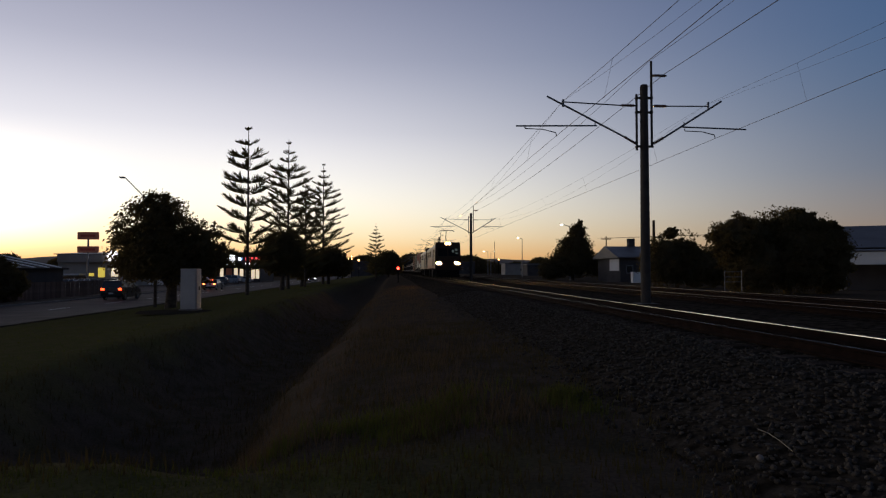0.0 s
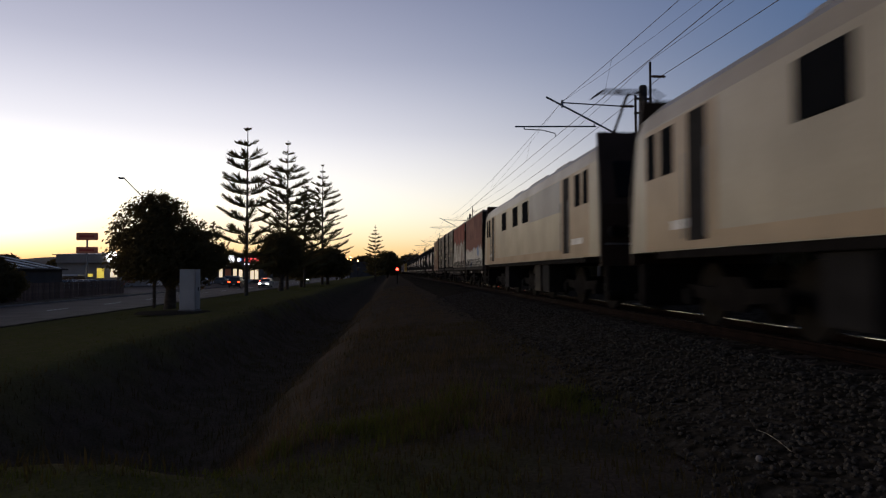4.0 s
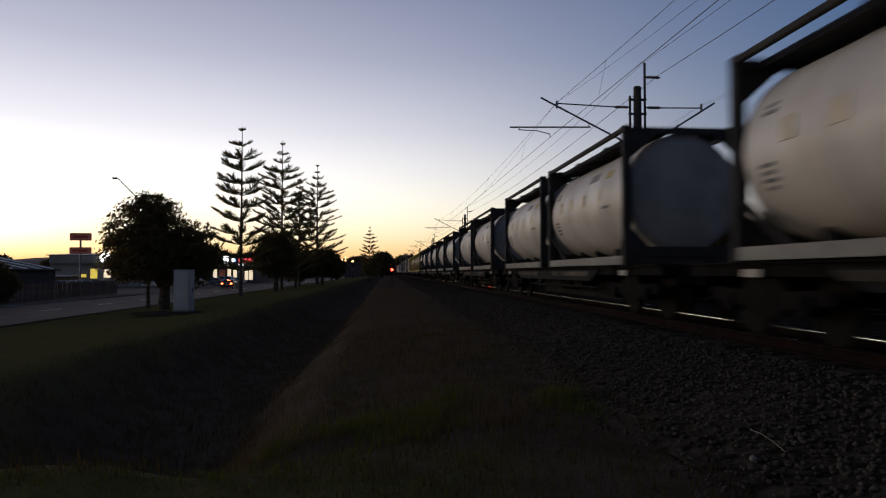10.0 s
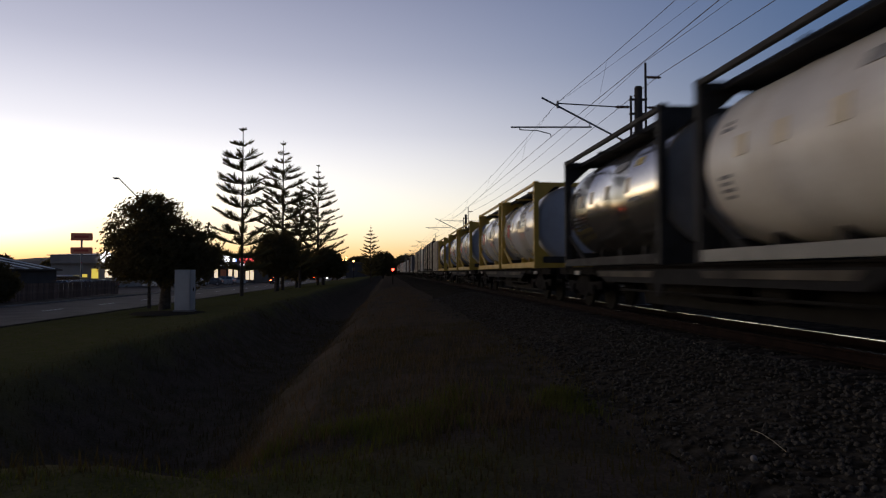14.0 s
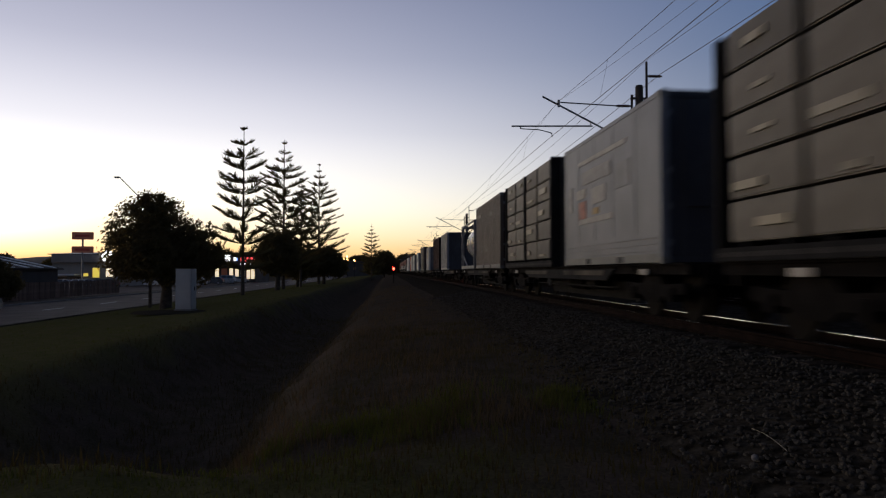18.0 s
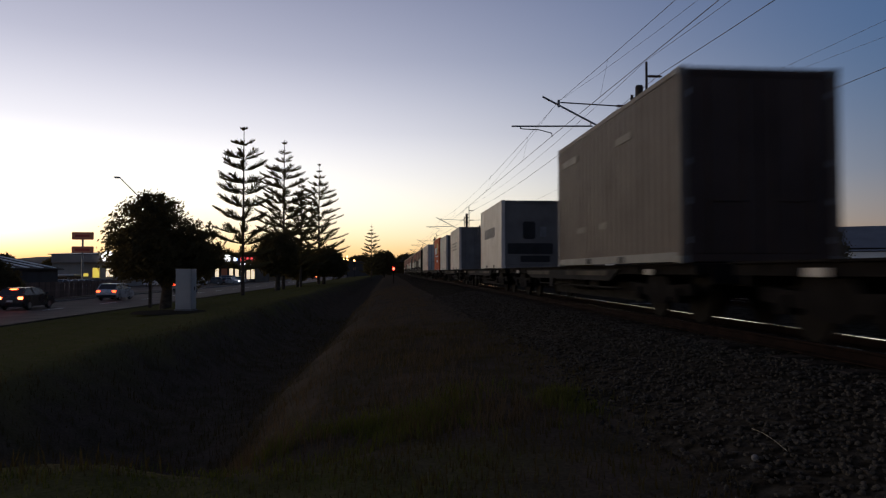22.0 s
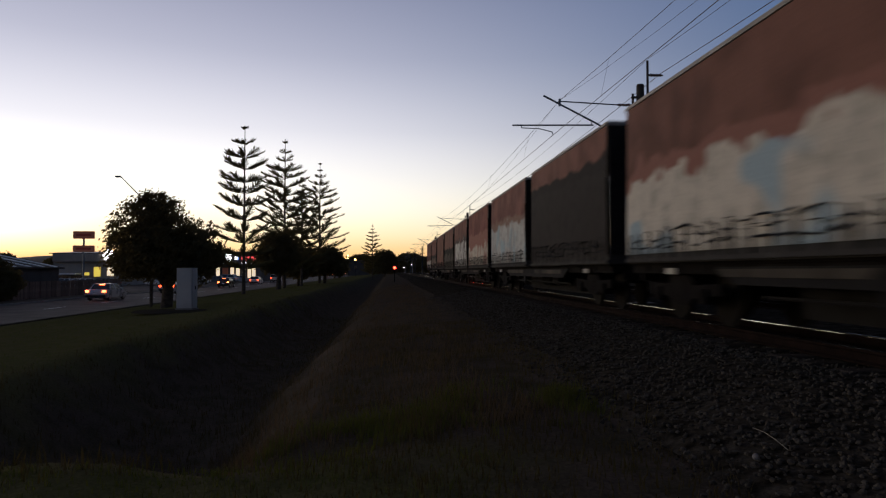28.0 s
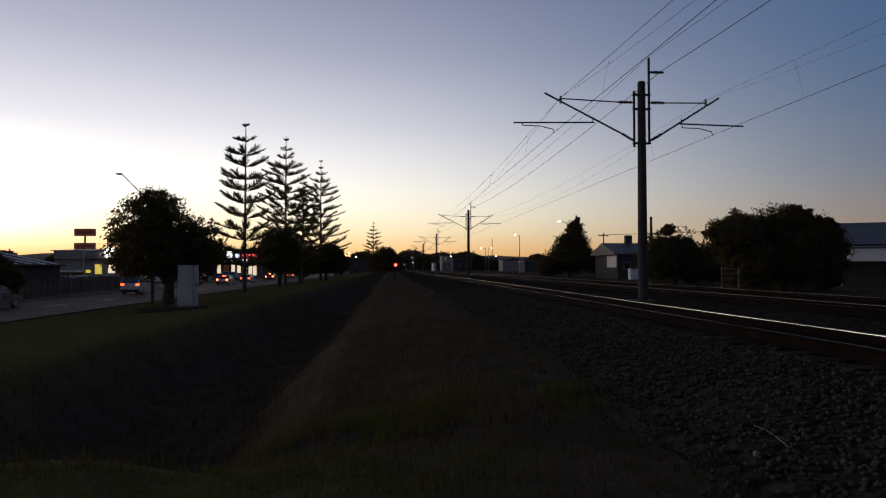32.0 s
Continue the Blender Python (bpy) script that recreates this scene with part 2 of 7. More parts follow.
def mats():
    M.update(
        earth=earth("verge_and_bank", (0.080, 0.076, 0.030), (0.098, 0.084, 0.038), (0.080, 0.061, 0.046), (0.055, 0.047, 0.029)),
        soil=paint("dry_ground", (0.050, 0.040, 0.031), 0.95, vary=0.3, scale=0.6, grain=20, bump=0.6, second=(0.038, 0.033, 0.022), spec=0.0),
        blade=thin_leaf("grass_blade", (0.062, 0.080, 0.020), (0.086, 0.080, 0.030), 0.3),
        straw=thin_leaf("dry_grass_blade", (0.105, 0.080, 0.054), (0.070, 0.055, 0.034), 0.2),
        scrub=thin_leaf("dark_scrub", (0.050, 0.046, 0.022), (0.066, 0.050, 0.030), 0.3),
        asphalt=paint("asphalt", (0.115, 0.090, 0.076), 0.8, vary=0.2, scale=0.5, grain=60, bump=0.3, spec=0.06),
        concrete=paint("concrete", (0.17, 0.16, 0.15), 0.85, vary=0.2, scale=2, grain=30, bump=0.3, each=0.25, spec=0.2),
        kerb_dark=paint("earthy_concrete", (0.10, 0.08, 0.062), 0.9, vary=0.3, scale=1.2, grain=25, bump=0.4, spec=0.05),
        sleeper=paint("dusty_sleeper_concrete", (0.06, 0.05, 0.042), 0.9, vary=0.25, scale=3, grain=30, bump=0.3, each=0.3, spec=0.0),
        ballast=paint("ballast_bed", (0.060, 0.051, 0.039), 0.9, vary=0.45, scale=7, grain=22, bump=1.0, spec=0.0),
        stone=paint("ballast_stone", (0.078, 0.068, 0.055), 0.85, vary=0.4, scale=9, grain=60, bump=0.3, spec=0.10, each=0.5),
        rail=paint("rail_steel", (0.016, 0.009, 0.007), 0.9, 0.0, vary=0.3, scale=5, grain=50, spec=0.05),
        railhead=paint("polished_rail_head", (0.66, 0.64, 0.60), 0.16, 1.0, vary=0.08, scale=2, grain=30, bump=0.02),
        dark=paint("dark_underframe_steel", (0.014, 0.012, 0.011), 0.85, 0.0, vary=0.3, scale=3, grain=30, spec=0.04),
        dull_rail=paint("dull_rail_head", (0.20, 0.18, 0.165), 0.45, 0.8, vary=0.3, scale=0.4, grain=30, bump=0.02),
        patch=paint("pale_data_panel", (0.42, 0.39, 0.34), 0.6, vary=0.2, scale=3, grain=20),
        sill=paint("pale_dusty_sill", (0.085, 0.073, 0.056), 0.7, 0.0, vary=0.3, scale=1.3, grain=20, second=(0.016, 0.014, 0.012), each=0.45, spec=0.1),
        wheel=paint("wheel_steel", (0.016, 0.014, 0.012), 0.85, 0.0, vary=0.2, scale=6, spec=0.05),
        galv=paint("galvanised_steel", (0.20, 0.21, 0.22), 0.5, 0.7, vary=0.12, scale=4, grain=50, bump=0.05),
        pole=paint("mast_steel", (0.055, 0.05, 0.045), 0.7, 0.0, vary=0.2, scale=3, grain=30, bump=0.1, spec=0.15),
        wire=paint("copper_wire", (0.09, 0.07, 0.06), 0.5, 0.6, bump=0),
        porcelain=paint("brown_insulator", (0.10, 0.055, 0.04), 0.25, bump=0),
        leaf=thin_leaf("dark_leaf", (0.078, 0.070, 0.038), (0.095, 0.074, 0.042)),
        needle=thin_leaf("pine_frond", (0.072, 0.072, 0.038), (0.085, 0.072, 0.042), 0.35),
        bark=paint("bark", (0.10, 0.075, 0.055), 0.9, vary=0.3, scale=4, grain=14, bump=0.8, spec=0.12),
        cab_grey=paint("cabinet_grey_paint", (0.37, 0.36, 0.34), 0.5, vary=0.08, scale=1.5, grain=30, bump=0.05),
        wall=paint("painted_wall", (0.26, 0.24, 0.215), 0.8, vary=0.12, scale=0.6, grain=12),
        fence_wood=paint("weathered_brown_paling", (0.19, 0.125, 0.097), 0.9, vary=0.25, scale=2, grain=14, bump=0.3, each=0.3, spec=0.12),
        wall_dark=paint("dark_wall", (0.07, 0.065, 0.065), 0.8, vary=0.15, scale=0.6, grain=12, spec=0.12),
        wall_white=paint("white_wall", (0.70, 0.70, 0.68), 0.7, vary=0.08, scale=0.5, grain=12),
        roof=paint("roof_sheet", (0.12, 0.12, 0.125), 0.5, 0.3, vary=0.12, scale=0.8, grain=20, spec=0.2),
        old_roof=paint("weathered_dark_roof", (0.060, 0.050, 0.045), 0.85, vary=0.2, scale=0.8, grain=20, spec=0.1),
        glass=paint("dark_glass", (0.02, 0.022, 0.025), 0.08, vary=0.05, bump=0, spec=0.8),
        tyre=paint("tyre_rubber", (0.02, 0.02, 0.02), 0.85),
        alloy=paint("alloy_rim", (0.45, 0.45, 0.46), 0.35, 0.9),
        white_line=paint("road_marking", (0.72, 0.72, 0.68), 0.7, vary=0.15, scale=4),
        hill=paint("far_wooded_hill", (0.085, 0.06, 0.045), 1.0, vary=0.3, scale=0.02, grain=0.2, bump=0),
        red_lamp=lamp_paint("red_lamp", (1.0, 0.018, 0.010), 30),
        tail=lamp_paint("tail_lamp_red", (1.0, 0.06, 0.015), 7),
        brake=lamp_paint("brake_lamp_red", (1.0, 0.10, 0.03), 16),
        head=lamp_paint("car_headlamp", (1.0, 0.93, 0.82), 40),
        loco_lamp=lamp_paint("locomotive_headlamp", (1.0, 0.56, 0.16), 2000),
        street=lamp_paint("street_lamp_lit", (1.0, 0.97, 0.9), 25),
        amber=lamp_paint("amber_lamp", (1.0, 0.45, 0.15), 10),
        sign_white=lamp_paint("lit_sign_white", (1.0, 0.98, 0.97), 1.6),
        sign_red=lamp_paint("lit_sign_red", (1.0, 0.10, 0.10), 1.4),
        sign_blue=lamp_paint("lit_sign_blue", (0.25, 0.45, 1.0), 1.3),
        shop_glow=lamp_paint("lit_shop_window", (1.0, 0.80, 0.55), 0.8),
        shop_yellow=lamp_paint("lit_yellow_window", (1.0, 0.75, 0.12), 0.55),
        sign_orange=paint("orange_sign_face", (0.78, 0.26, 0.13), 0.5, vary=0.08),
    )


mats()

# ---- building blocks ----


def box(bm, x0, x1, y0, y1, z0, z1, bevel=0.0):
    vs = [bm.verts.new((x, y, z)) for x in (x0, x1) for y in (y0, y1) for z in (z0, z1)]
    fs = [bm.faces.new([vs[i] for i in q]) for q in ((0, 1, 3, 2), (4, 6, 7, 5), (0, 4, 5, 1), (2, 3, 7, 6), (0, 2, 6, 4), (1, 5, 7, 3))]
    if bevel:
        edges = {e for f in fs for e in f.edges}
        bmesh.ops.bevel(bm, geom=list(edges), offset=bevel, segments=2, affect="EDGES")
    return bm


def tube(bm, a, b, r0, r1=None, n=8, caps=True):
    """A round bar from a to b."""
    a, b = Vector(a), Vector(b)
    r1 = r0 if r1 is None else r1
    q = (b - a).to_track_quat("Z", "Y")
    rings = []
    for p, r in ((a, r0), (b, r1)):
        rings.append([bm.verts.new(p + q @ Vector((r * math.cos(k * math.tau / n), r * math.sin(k * math.tau / n), 0))) for k in range(n)])
    for k in range(n):
        bm.faces.new((rings[0][k], rings[0][(k + 1) % n], rings[1][(k + 1) % n], rings[1][k]))
    if caps:
        bm.faces.new(rings[0][::-1])
        bm.faces.new(rings[1])
    return bm


def lathe(bm, profile, n=24, axis="Y"):
    """A turned body: profile of (along, radius) about an axis through the origin."""
    rings = []
    for s, r in profile:
        ring = []
        for k in range(n):
            c, d = r * math.cos(k * math.tau / n), r * math.sin(k * math.tau / n)
            ring.append(bm.verts.new({"Y": (c, s, d), "X": (s, c, d), "Z": (c, d, s)}[axis]))
        rings.append(ring)
    for a, b in zip(rings, rings[1:]):
        for k in range(n):
            bm.faces.new((a[k], a[(k + 1) % n], b[(k + 1) % n], b[k]))
    bm.faces.new(rings[0][::-1]); bm.faces.new(rings[-1])
    bmesh.ops.recalc_face_normals(bm, faces=bm.faces)
    return bm


def prism(bm, outline, x0, x1):
    """An outline of (y, z) points, pulled from x0 to x1."""
    a = [bm.verts.new((x0, y, z)) for y, z in outline]
    b = [bm.verts.new((x1, y, z)) for y, z in outline]
    n = len(a)
    fs = [bm.faces.new((a[k], a[(k + 1) % n], b[(k + 1) % n], b[k])) for k in range(n)]
    fs += [bm.faces.new(a[::-1]), bm.faces.new(b)]
    bmesh.ops.recalc_face_normals(bm, faces=fs)
    return bm


def shift(bm, m):
    bmesh.ops.transform(bm, matrix=m, verts=bm.verts)
    return bm


def mesh_of(name, bm, material, smooth=False):
    me = bpy.data.meshes.new(name)
    bm.to_mesh(me)
    bm.free()
    me.materials.append(material)
    if smooth:
        me.shade_smooth()
        me.set_sharp_from_angle(angle=radians(40))
    return me


def part(name, bm, material, parent=None, label="", smooth=False):
    """Links a bmesh as one mesh object, under a thing or a part where one is given."""
    ob = new(name, mesh_of(name, bm, material, smooth))
    if parent:
        ob.parent = parent
    if label:
        tagged(ob, label)
    return ob


def again(name, ob, parent, m):
    """One more part on the mesh of ob."""
    o = new(name, ob.data)
    o.parent = parent
    o.matrix_basis = m
    return o


def thing(name, m, label, category, group="", kind=""):
    e = new(name)
    e.empty_display_size = 0.2
    e.matrix_basis = m
    return tagged(e, label, category, group, kind)


def soup(name, verts, faces, material, label, category, kind="stuff"):
    me = bpy.data.meshes.new(name)
    me.from_pydata(verts, [], faces)
    me.materials.append(material)
    return tagged(new(name, me), label, category, "", kind) if category else new(name, me)


B = bmesh.new

# ---- the ground: one sheet with the ditch, the verge and the rail bed ----
PROFILE = [(-2500, 0.0), (-400, -1.2), (-60, -1.75), (-27.9, -1.75), (-17.8, -1.72), (-12, -1.25), (-6.4, -0.86), (-6.0, -0.95), (-4.6, -2.1), (-3.4, -2.35),
           (-2.4, -2.2), (-1.5, -1.25), (-0.9, -0.85), (0.6, -0.66), (2.2, -0.58), (2.8, -0.50), (3.9, -0.34), (7.6, -0.34), (9, -0.3), (15, -0.32), (40, -0.4),
           (400, 0.0), (2500, 0.0)]


def profile_z(x):
    for (a, za), (b, zb) in zip(PROFILE, PROFILE[1:]):
        if a <= x <= b:
            u = (x - a) / (b - a)
            return za + (zb - za) * u
    return 0.0


def ground_z(x, y):
    """Height of the ground: the ditch starts 5 m in front of the camera, before it lies a level strip."""
    z = profile_z(x)
    if -7.5 < x < 0.4 and y < 260:       # the edges of the ditch wander
        z = profile_z(x + 0.34 * noise.noise(Vector((0.3, y * 0.22, 5))) + 0.22 * noise.noise(Vector((x * 0.5, y * 0.7, 8))))
    if x < 3:
        near = -0.66 + 0.02 * math.sin(x * 1.3)
        k = min(1, max(0, (y - 5.45 - 0.12 * math.sin(x * 1.7)) / 0.8))
        k = k * k * (3 - 2 * k)
        if x < -9:
            near = near + (z - near) * min(1, (-9 - x) / 8)
        z = near + (z - near) * k
    if -17 < x < 2.4 and -20 < y < 200:
        z += 0.09 * (noise.noise(Vector((x * 0.7, y * 0.5, 0))) + 0.5 * noise.noise(Vector((x * 2.1, y * 1.7, 3))))
    return z


def build_ground():
    xs = sorted(set([-2500, -1200, -600, -400, -250, -150, -100, -80, -60, -45, -35, -30] + [x for x, _ in PROFILE] +
                    [-27.9 + k for k in range(0, 11)] + [-17.5 + 0.45 * k for k in range(0, 56)] + [8 + 1.5 * k for k in range(12)] + [30, 50, 70, 100, 150, 250, 600, 1200]))
    ys = sorted(set([-500, -300, -150, -80, -40, -20, -10] + [-6 + 0.4 * k for k in range(60)] + [18 + 1.0 * k for k in range(42)] + [60 + 5 * k for k in range(29)] +
                    [220, 260, 320, 400, 550, 800, 1200, 1800, 2600]))
    verts = [(x, y, ground_z(x, y)) for y in ys for x in xs]
    n = len(xs)
    faces = [(j * n + i, j * n + i + 1, (j + 1) * n + i + 1, (j + 1) * n + i) for j in range(len(ys) - 1) for i in range(n - 1)]
    g = soup("ground", verts, faces, M["earth"], "uneven grass verge with a deep drainage ditch", "ground", "structure")
    for p in g.data.polygons:
        p.use_smooth = True


build_ground()


def blades(name, spots, material, label, tall, wide, seed):
    """Tufts of bent grass blades; spots: (x, y, number, spread)."""
    rnd = random.Random(seed)
    verts, faces = [], []
    for x, y, count, spread in spots:
        for _ in range(count):
            px, py = x + rnd.gauss(0, spread), y + rnd.gauss(0, spread)
            pz = ground_z(px, py) - 0.01
            a, h = rnd.uniform(0, math.tau), tall * rnd.uniform(0.45, 1.25)
            w, lean = wide * rnd.uniform(0.6, 1.3), h * rnd.uniform(0.1, 0.6)
            ca, sa = math.cos(a), math.sin(a)
            i = len(verts)
            verts += [(px - w * sa, py + w * ca, pz), (px + w * sa, py - w * ca, pz),
                      (px + lean * 0.4 * ca + w * 0.7 * sa, py + lean * 0.4 * sa - w * 0.7 * ca, pz + h * 0.6),
                      (px + lean * 0.4 * ca - w * 0.7 * sa, py + lean * 0.4 * sa + w * 0.7 * ca, pz + h * 0.6),
                      (px + lean * ca, py + lean * sa, pz + h)]
            faces += [(i, i + 1, i + 2, i + 3), (i + 3, i + 2, i + 4)]
    return soup(name, verts, faces, material, label, "grass", "stuff")


def build_grass():
    r = random.Random(5)
    spots = [(r.uniform(-7, 1.6), 1.4 + 4.1 * r.random(), 9, 0.10) for _ in range(2600)]
    spots = [q for q in spots if q[0] < 0.4 + 1.6 * noise.noise(Vector((q[0] * 0.8, q[1] * 0.8, 4)))]
    blades("short_grass", spots, M["blade"], "short mown grass before the ditch", 0.055, 0.004, 1)
    spots = []
    for _ in range(520):                 # along the crest between the mown strip and the bank
        x = r.uniform(-1.2, 2.2)
        spots.append((x, 6.85 + 0.68 * x + (0 if x < 0.6 else -0.36 * (x - 0.6)) + r.gauss(0, 0.45), 10, 0.10))
    spots = [q for q in spots if noise.noise(Vector((q[0] * 1.1, q[1] * 0.9, 2))) > -0.1]
    blades("bank_grass", spots, M["blade"], "clump of green grass on the bank beside the ballast", 0.15, 0.005, 2)
    spots = [(r.uniform(-0.9, 2.6), 2.4 + 17 * r.random() ** 1.3, 6, 0.16) for _ in range(1900)]
    blades("scrub", spots, M["scrub"], "dark low scrub between the grass and the stones", 0.10, 0.006, 7)
    spots = [(r.uniform(-2.3, 1.8), 6.5 + 60 * r.random() ** 1.7, 6, 0.22) for _ in range(2400)]
    spots = [q for q in spots if noise.noise(Vector((q[0] * 0.9, q[1] * 0.35, 9))) > -0.12]
    blades("dry_grass", spots, M["straw"], "patchy dry grass on the ditch bank", 0.17, 0.006, 3)
    spots = [(r.uniform(-6.3, -1.9), 5.4 + 40 * r.random() ** 1.5, 8, 0.25) for _ in range(1700)]
    blades("ditch_weeds", spots, M["scrub"], "rank weeds down in the ditch", 0.15, 0.007, 4)
    spots = [(r.gauss(-2.2, 0.5), 8.5 + 30 * r.random() ** 1.5, 5, 0.35) for _ in range(160)]
    blades("tall_weeds", spots, M["straw"], "tall dry weed stalks along the foot of the bank", 0.32, 0.005, 8)
    spots = [(-6.2 - 11 * r.random(), 8 + 90 * r.random() ** 1.5, 8, 0.3) for _ in range(2600)]
    blades("verge_grass", spots, M["blade"], "mown grass on the road verge", 0.06, 0.008, 6)


build_grass()


def build_road():
    def strip(x0, x1, z0, z1, y0=-420, y1=900, thick=0.25):
        bm = B()
        cuts = [y0, -200, -40, 0, 40, 80, 140, 220, 340, 520, y1]
        low = [[bm.verts.new((x, y, z + dz)) for x, z in ((x0, z0), (x1, z1)) for dz in (0, -thick)] for y in cuts]
        for a, b in zip(low, low[1:]):
            for i, j in ((0, 2), (2, 3), (3, 1), (1, 0)):
                bm.faces.new((a[i], a[j], b[j], b[i]))
        bm.faces.new([low[0][i] for i in (0, 1, 3, 2)]); bm.faces.new([low[-1][i] for i in (0, 2, 3, 1)])
        bmesh.ops.recalc_face_normals(bm, faces=bm.faces)
        return bm
    road = tagged(part("road", strip(-27.8, -18.1, -1.70, -1.68), M["asphalt"]), "grey asphalt road with worn lane markings", "road", "", "structure")
    for name, x0, x1 in (("kerb", -18.1, -17.9), ("kerb", -28.0, -27.8)):
        tagged(part(name, strip(x0, x1, -1.66 if x0 > -20 else -1.58, -1.66 if x0 > -20 else -1.58), M["kerb_dark"] if x0 > -20 else M["concrete"]), "concrete kerb along the road", "kerb", "kerbs along the road", "structure")
    tagged(part("pavement", strip(-30.6, -28.0, -1.6, -1.6), M["kerb_dark"]), "concrete footpath beyond the road", "pavement", "", "structure")
    dash = None
    for k in range(40):
        m = pose(-22.6, 30 + 9 * k, -1.691)
        if dash is None:
            dash = part("lane_marking", box(B(), -0.06, 0.06, -1.5, 1.5, -0.01, 0.006), M["white_line"], road)
            dash.matrix_basis = m
        else:
            again("lane_marking", dash, road, m)
    car_park = B()
    box(car_park, -75, -30.6, 55, 190, -2.0, -1.66)
    tagged(part("car_park", car_park, M["asphalt"]), "asphalt car park beside the shops", "car park", "", "structure")


build_road()

# ---- the railway ----
TRACKS = (5.70, 10.62, 14.05)      # centre lines


def build_tracks():
    for n, cx in enumerate(TRACKS):
        t = thing("railway_track", pose(cx, 0, 0), ("polished rails on concrete sleepers in stone ballast", "second line of rails beyond the mast", "dull siding rails in gravel")[n], "railway track", "parallel tracks", "structure")
        if n == 2:
            t.matrix_basis = pose(cx, 0, -0.03)
        for s in (-1, 1):
            x = s * 0.5685
            bm = B()
            web = [(-0.065, -0.16), (0.065, -0.16), (0.065, -0.145), (0.012, -0.125), (0.012, -0.045), (0.034, -0.032), (0.034, -0.004), (-0.034, -0.004), (-0.034, -0.032), (-0.012, -0.045), (-0.012, -0.125), (-0.065, -0.145)]
            a = [bm.verts.new((x + u, -150, z)) for u, z in web]
            b = [bm.verts.new((x + u, 700, z)) for u, z in web]
            for k in range(len(web)):
                bm.faces.new((a[k], a[(k + 1) % len(web)], b[(k + 1) % len(web)], b[k]))
            bmesh.ops.recalc_face_normals(bm, faces=bm.faces)
            rail = part("rail", bm, M["rail"], t)
            hb = B()
            g = -s                                  # the gauge corner is worn round and bright
            head = [(x + g * u, z) for u, z in ((0.010, -0.0042), (0.012, -0.0032), (0.017, -0.0032), (0.030, -0.0075), (0.0345, -0.0115), (0.0362, -0.0205), (0.02, -0.0205), (0.014, -0.0055))]
            e0 = [hb.verts.new((u, -150, z)) for u, z in head]
            e1 = [hb.verts.new((u, 700, z)) for u, z in head]
            for k in range(len(head)):
                hb.faces.new((e0[k], e0[(k + 1) % len(head)], e1[(k + 1) % len(head)], e1[k]))
            bmesh.ops.recalc_face_normals(hb, faces=hb.faces)
            part("rail_head", hb, M["railhead"] if n < 1 else M["dull_rail"], rail, "worn bright running surface")
        bm = B()
        top, bot = 1.05, 1.25
        prism(bm, [(-bot, -0.32), (bot, -0.32), (top, -0.175), (-top, -0.175)], -1, 1)
        shift(bm, Matrix.Rotation(radians(90), 4, "Z"))
        sl = part("sleeper", bm, M["sleeper"], t)
        sl.scale = (1, 0.12, 1)
        sl.data.transform(Matrix.Diagonal((1, 0.12, 1, 1)))
        sl.scale = (1, 1, 1)
        down = 0 if n == 0 else -0.035
        sl.matrix_basis = pose(0, 1.2, down)
        for k in range(1, 260 if n == 0 else 120):
            again("sleeper", sl, t, pose(0, 1.2 + 0.61 * k, down))
    # the ballast bed with its shoulder
    bm = B()
    outline = [(2.3, -0.62), (2.6, -0.50), (4.05, -0.20), (16.0, -0.22), (17.5, -0.5)]
    cuts = [-40 + 0.5 * k for k in range(200)] + [60 + 20 * k for k in range(33)]
    rows = []
    for y in cuts:
        rows.append([bm.verts.new((x + (0.12 * noise.noise(Vector((x, y * 0.8, 0))) if x < 4 else 0), y, z + 0.025 * noise.noise(Vector((x * 3, y * 2, 1))))) for x, z in outline])
    for a, b in zip(rows, rows[1:]):
        for i in range(len(outline) - 1):
            bm.faces.new((a[i], a[i + 1], b[i + 1], b[i]))
    bed = tagged(part("ballast_bed", bm, M["ballast"], smooth=True), "bed of crushed grey stone under the tracks", "ballast", "", "structure")
    # loose stones
    rnd = random.Random(9)
    shapes = []
    for _ in range(8):
        b2 = B()
        bmesh.ops.create_icosphere(b2, subdivisions=1, radius=1)
        vs = [(v.co.x * rnd.uniform(0.7, 1.2), v.co.y * rnd.uniform(0.7, 1.2), v.co.z * rnd.uniform(0.5, 0.9)) for v in b2.verts]
        b2.verts.index_update()
        shapes.append((vs, [tuple(v.index for v in f.verts) for f in b2.faces]))
        b2.free()
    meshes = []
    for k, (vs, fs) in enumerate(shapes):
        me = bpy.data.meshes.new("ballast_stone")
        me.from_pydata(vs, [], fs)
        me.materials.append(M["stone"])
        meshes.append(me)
    verts, faces, single = [], [], 0
    for _ in range(21000):
        y = 1.5 + 34 * rnd.random() ** 1.7
        x = rnd.uniform(2.0, 4.95) if rnd.random() < 0.8 else rnd.uniform(4.95, 7.2)
        z = -0.50 + (x - 2.6) * 0.207 if x < 4.05 else -0.20
        z = max(z, ground_z(x, y)) if x < 2.6 else z
        if x < 2.6 and rnd.random() < 0.75 - (x - 2.0):
            continue
        vs, fs = shapes[rnd.randrange(8)]
        s = rnd.uniform(0.011, 0.030)
        a = rnd.uniform(0, math.tau)
        ca, sa = math.cos(a) * s, math.sin(a) * s
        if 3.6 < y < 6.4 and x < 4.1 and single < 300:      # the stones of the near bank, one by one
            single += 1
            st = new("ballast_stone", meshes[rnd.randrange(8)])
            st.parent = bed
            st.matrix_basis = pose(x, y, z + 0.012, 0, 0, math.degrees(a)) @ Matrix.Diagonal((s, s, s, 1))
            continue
        i = len(verts)
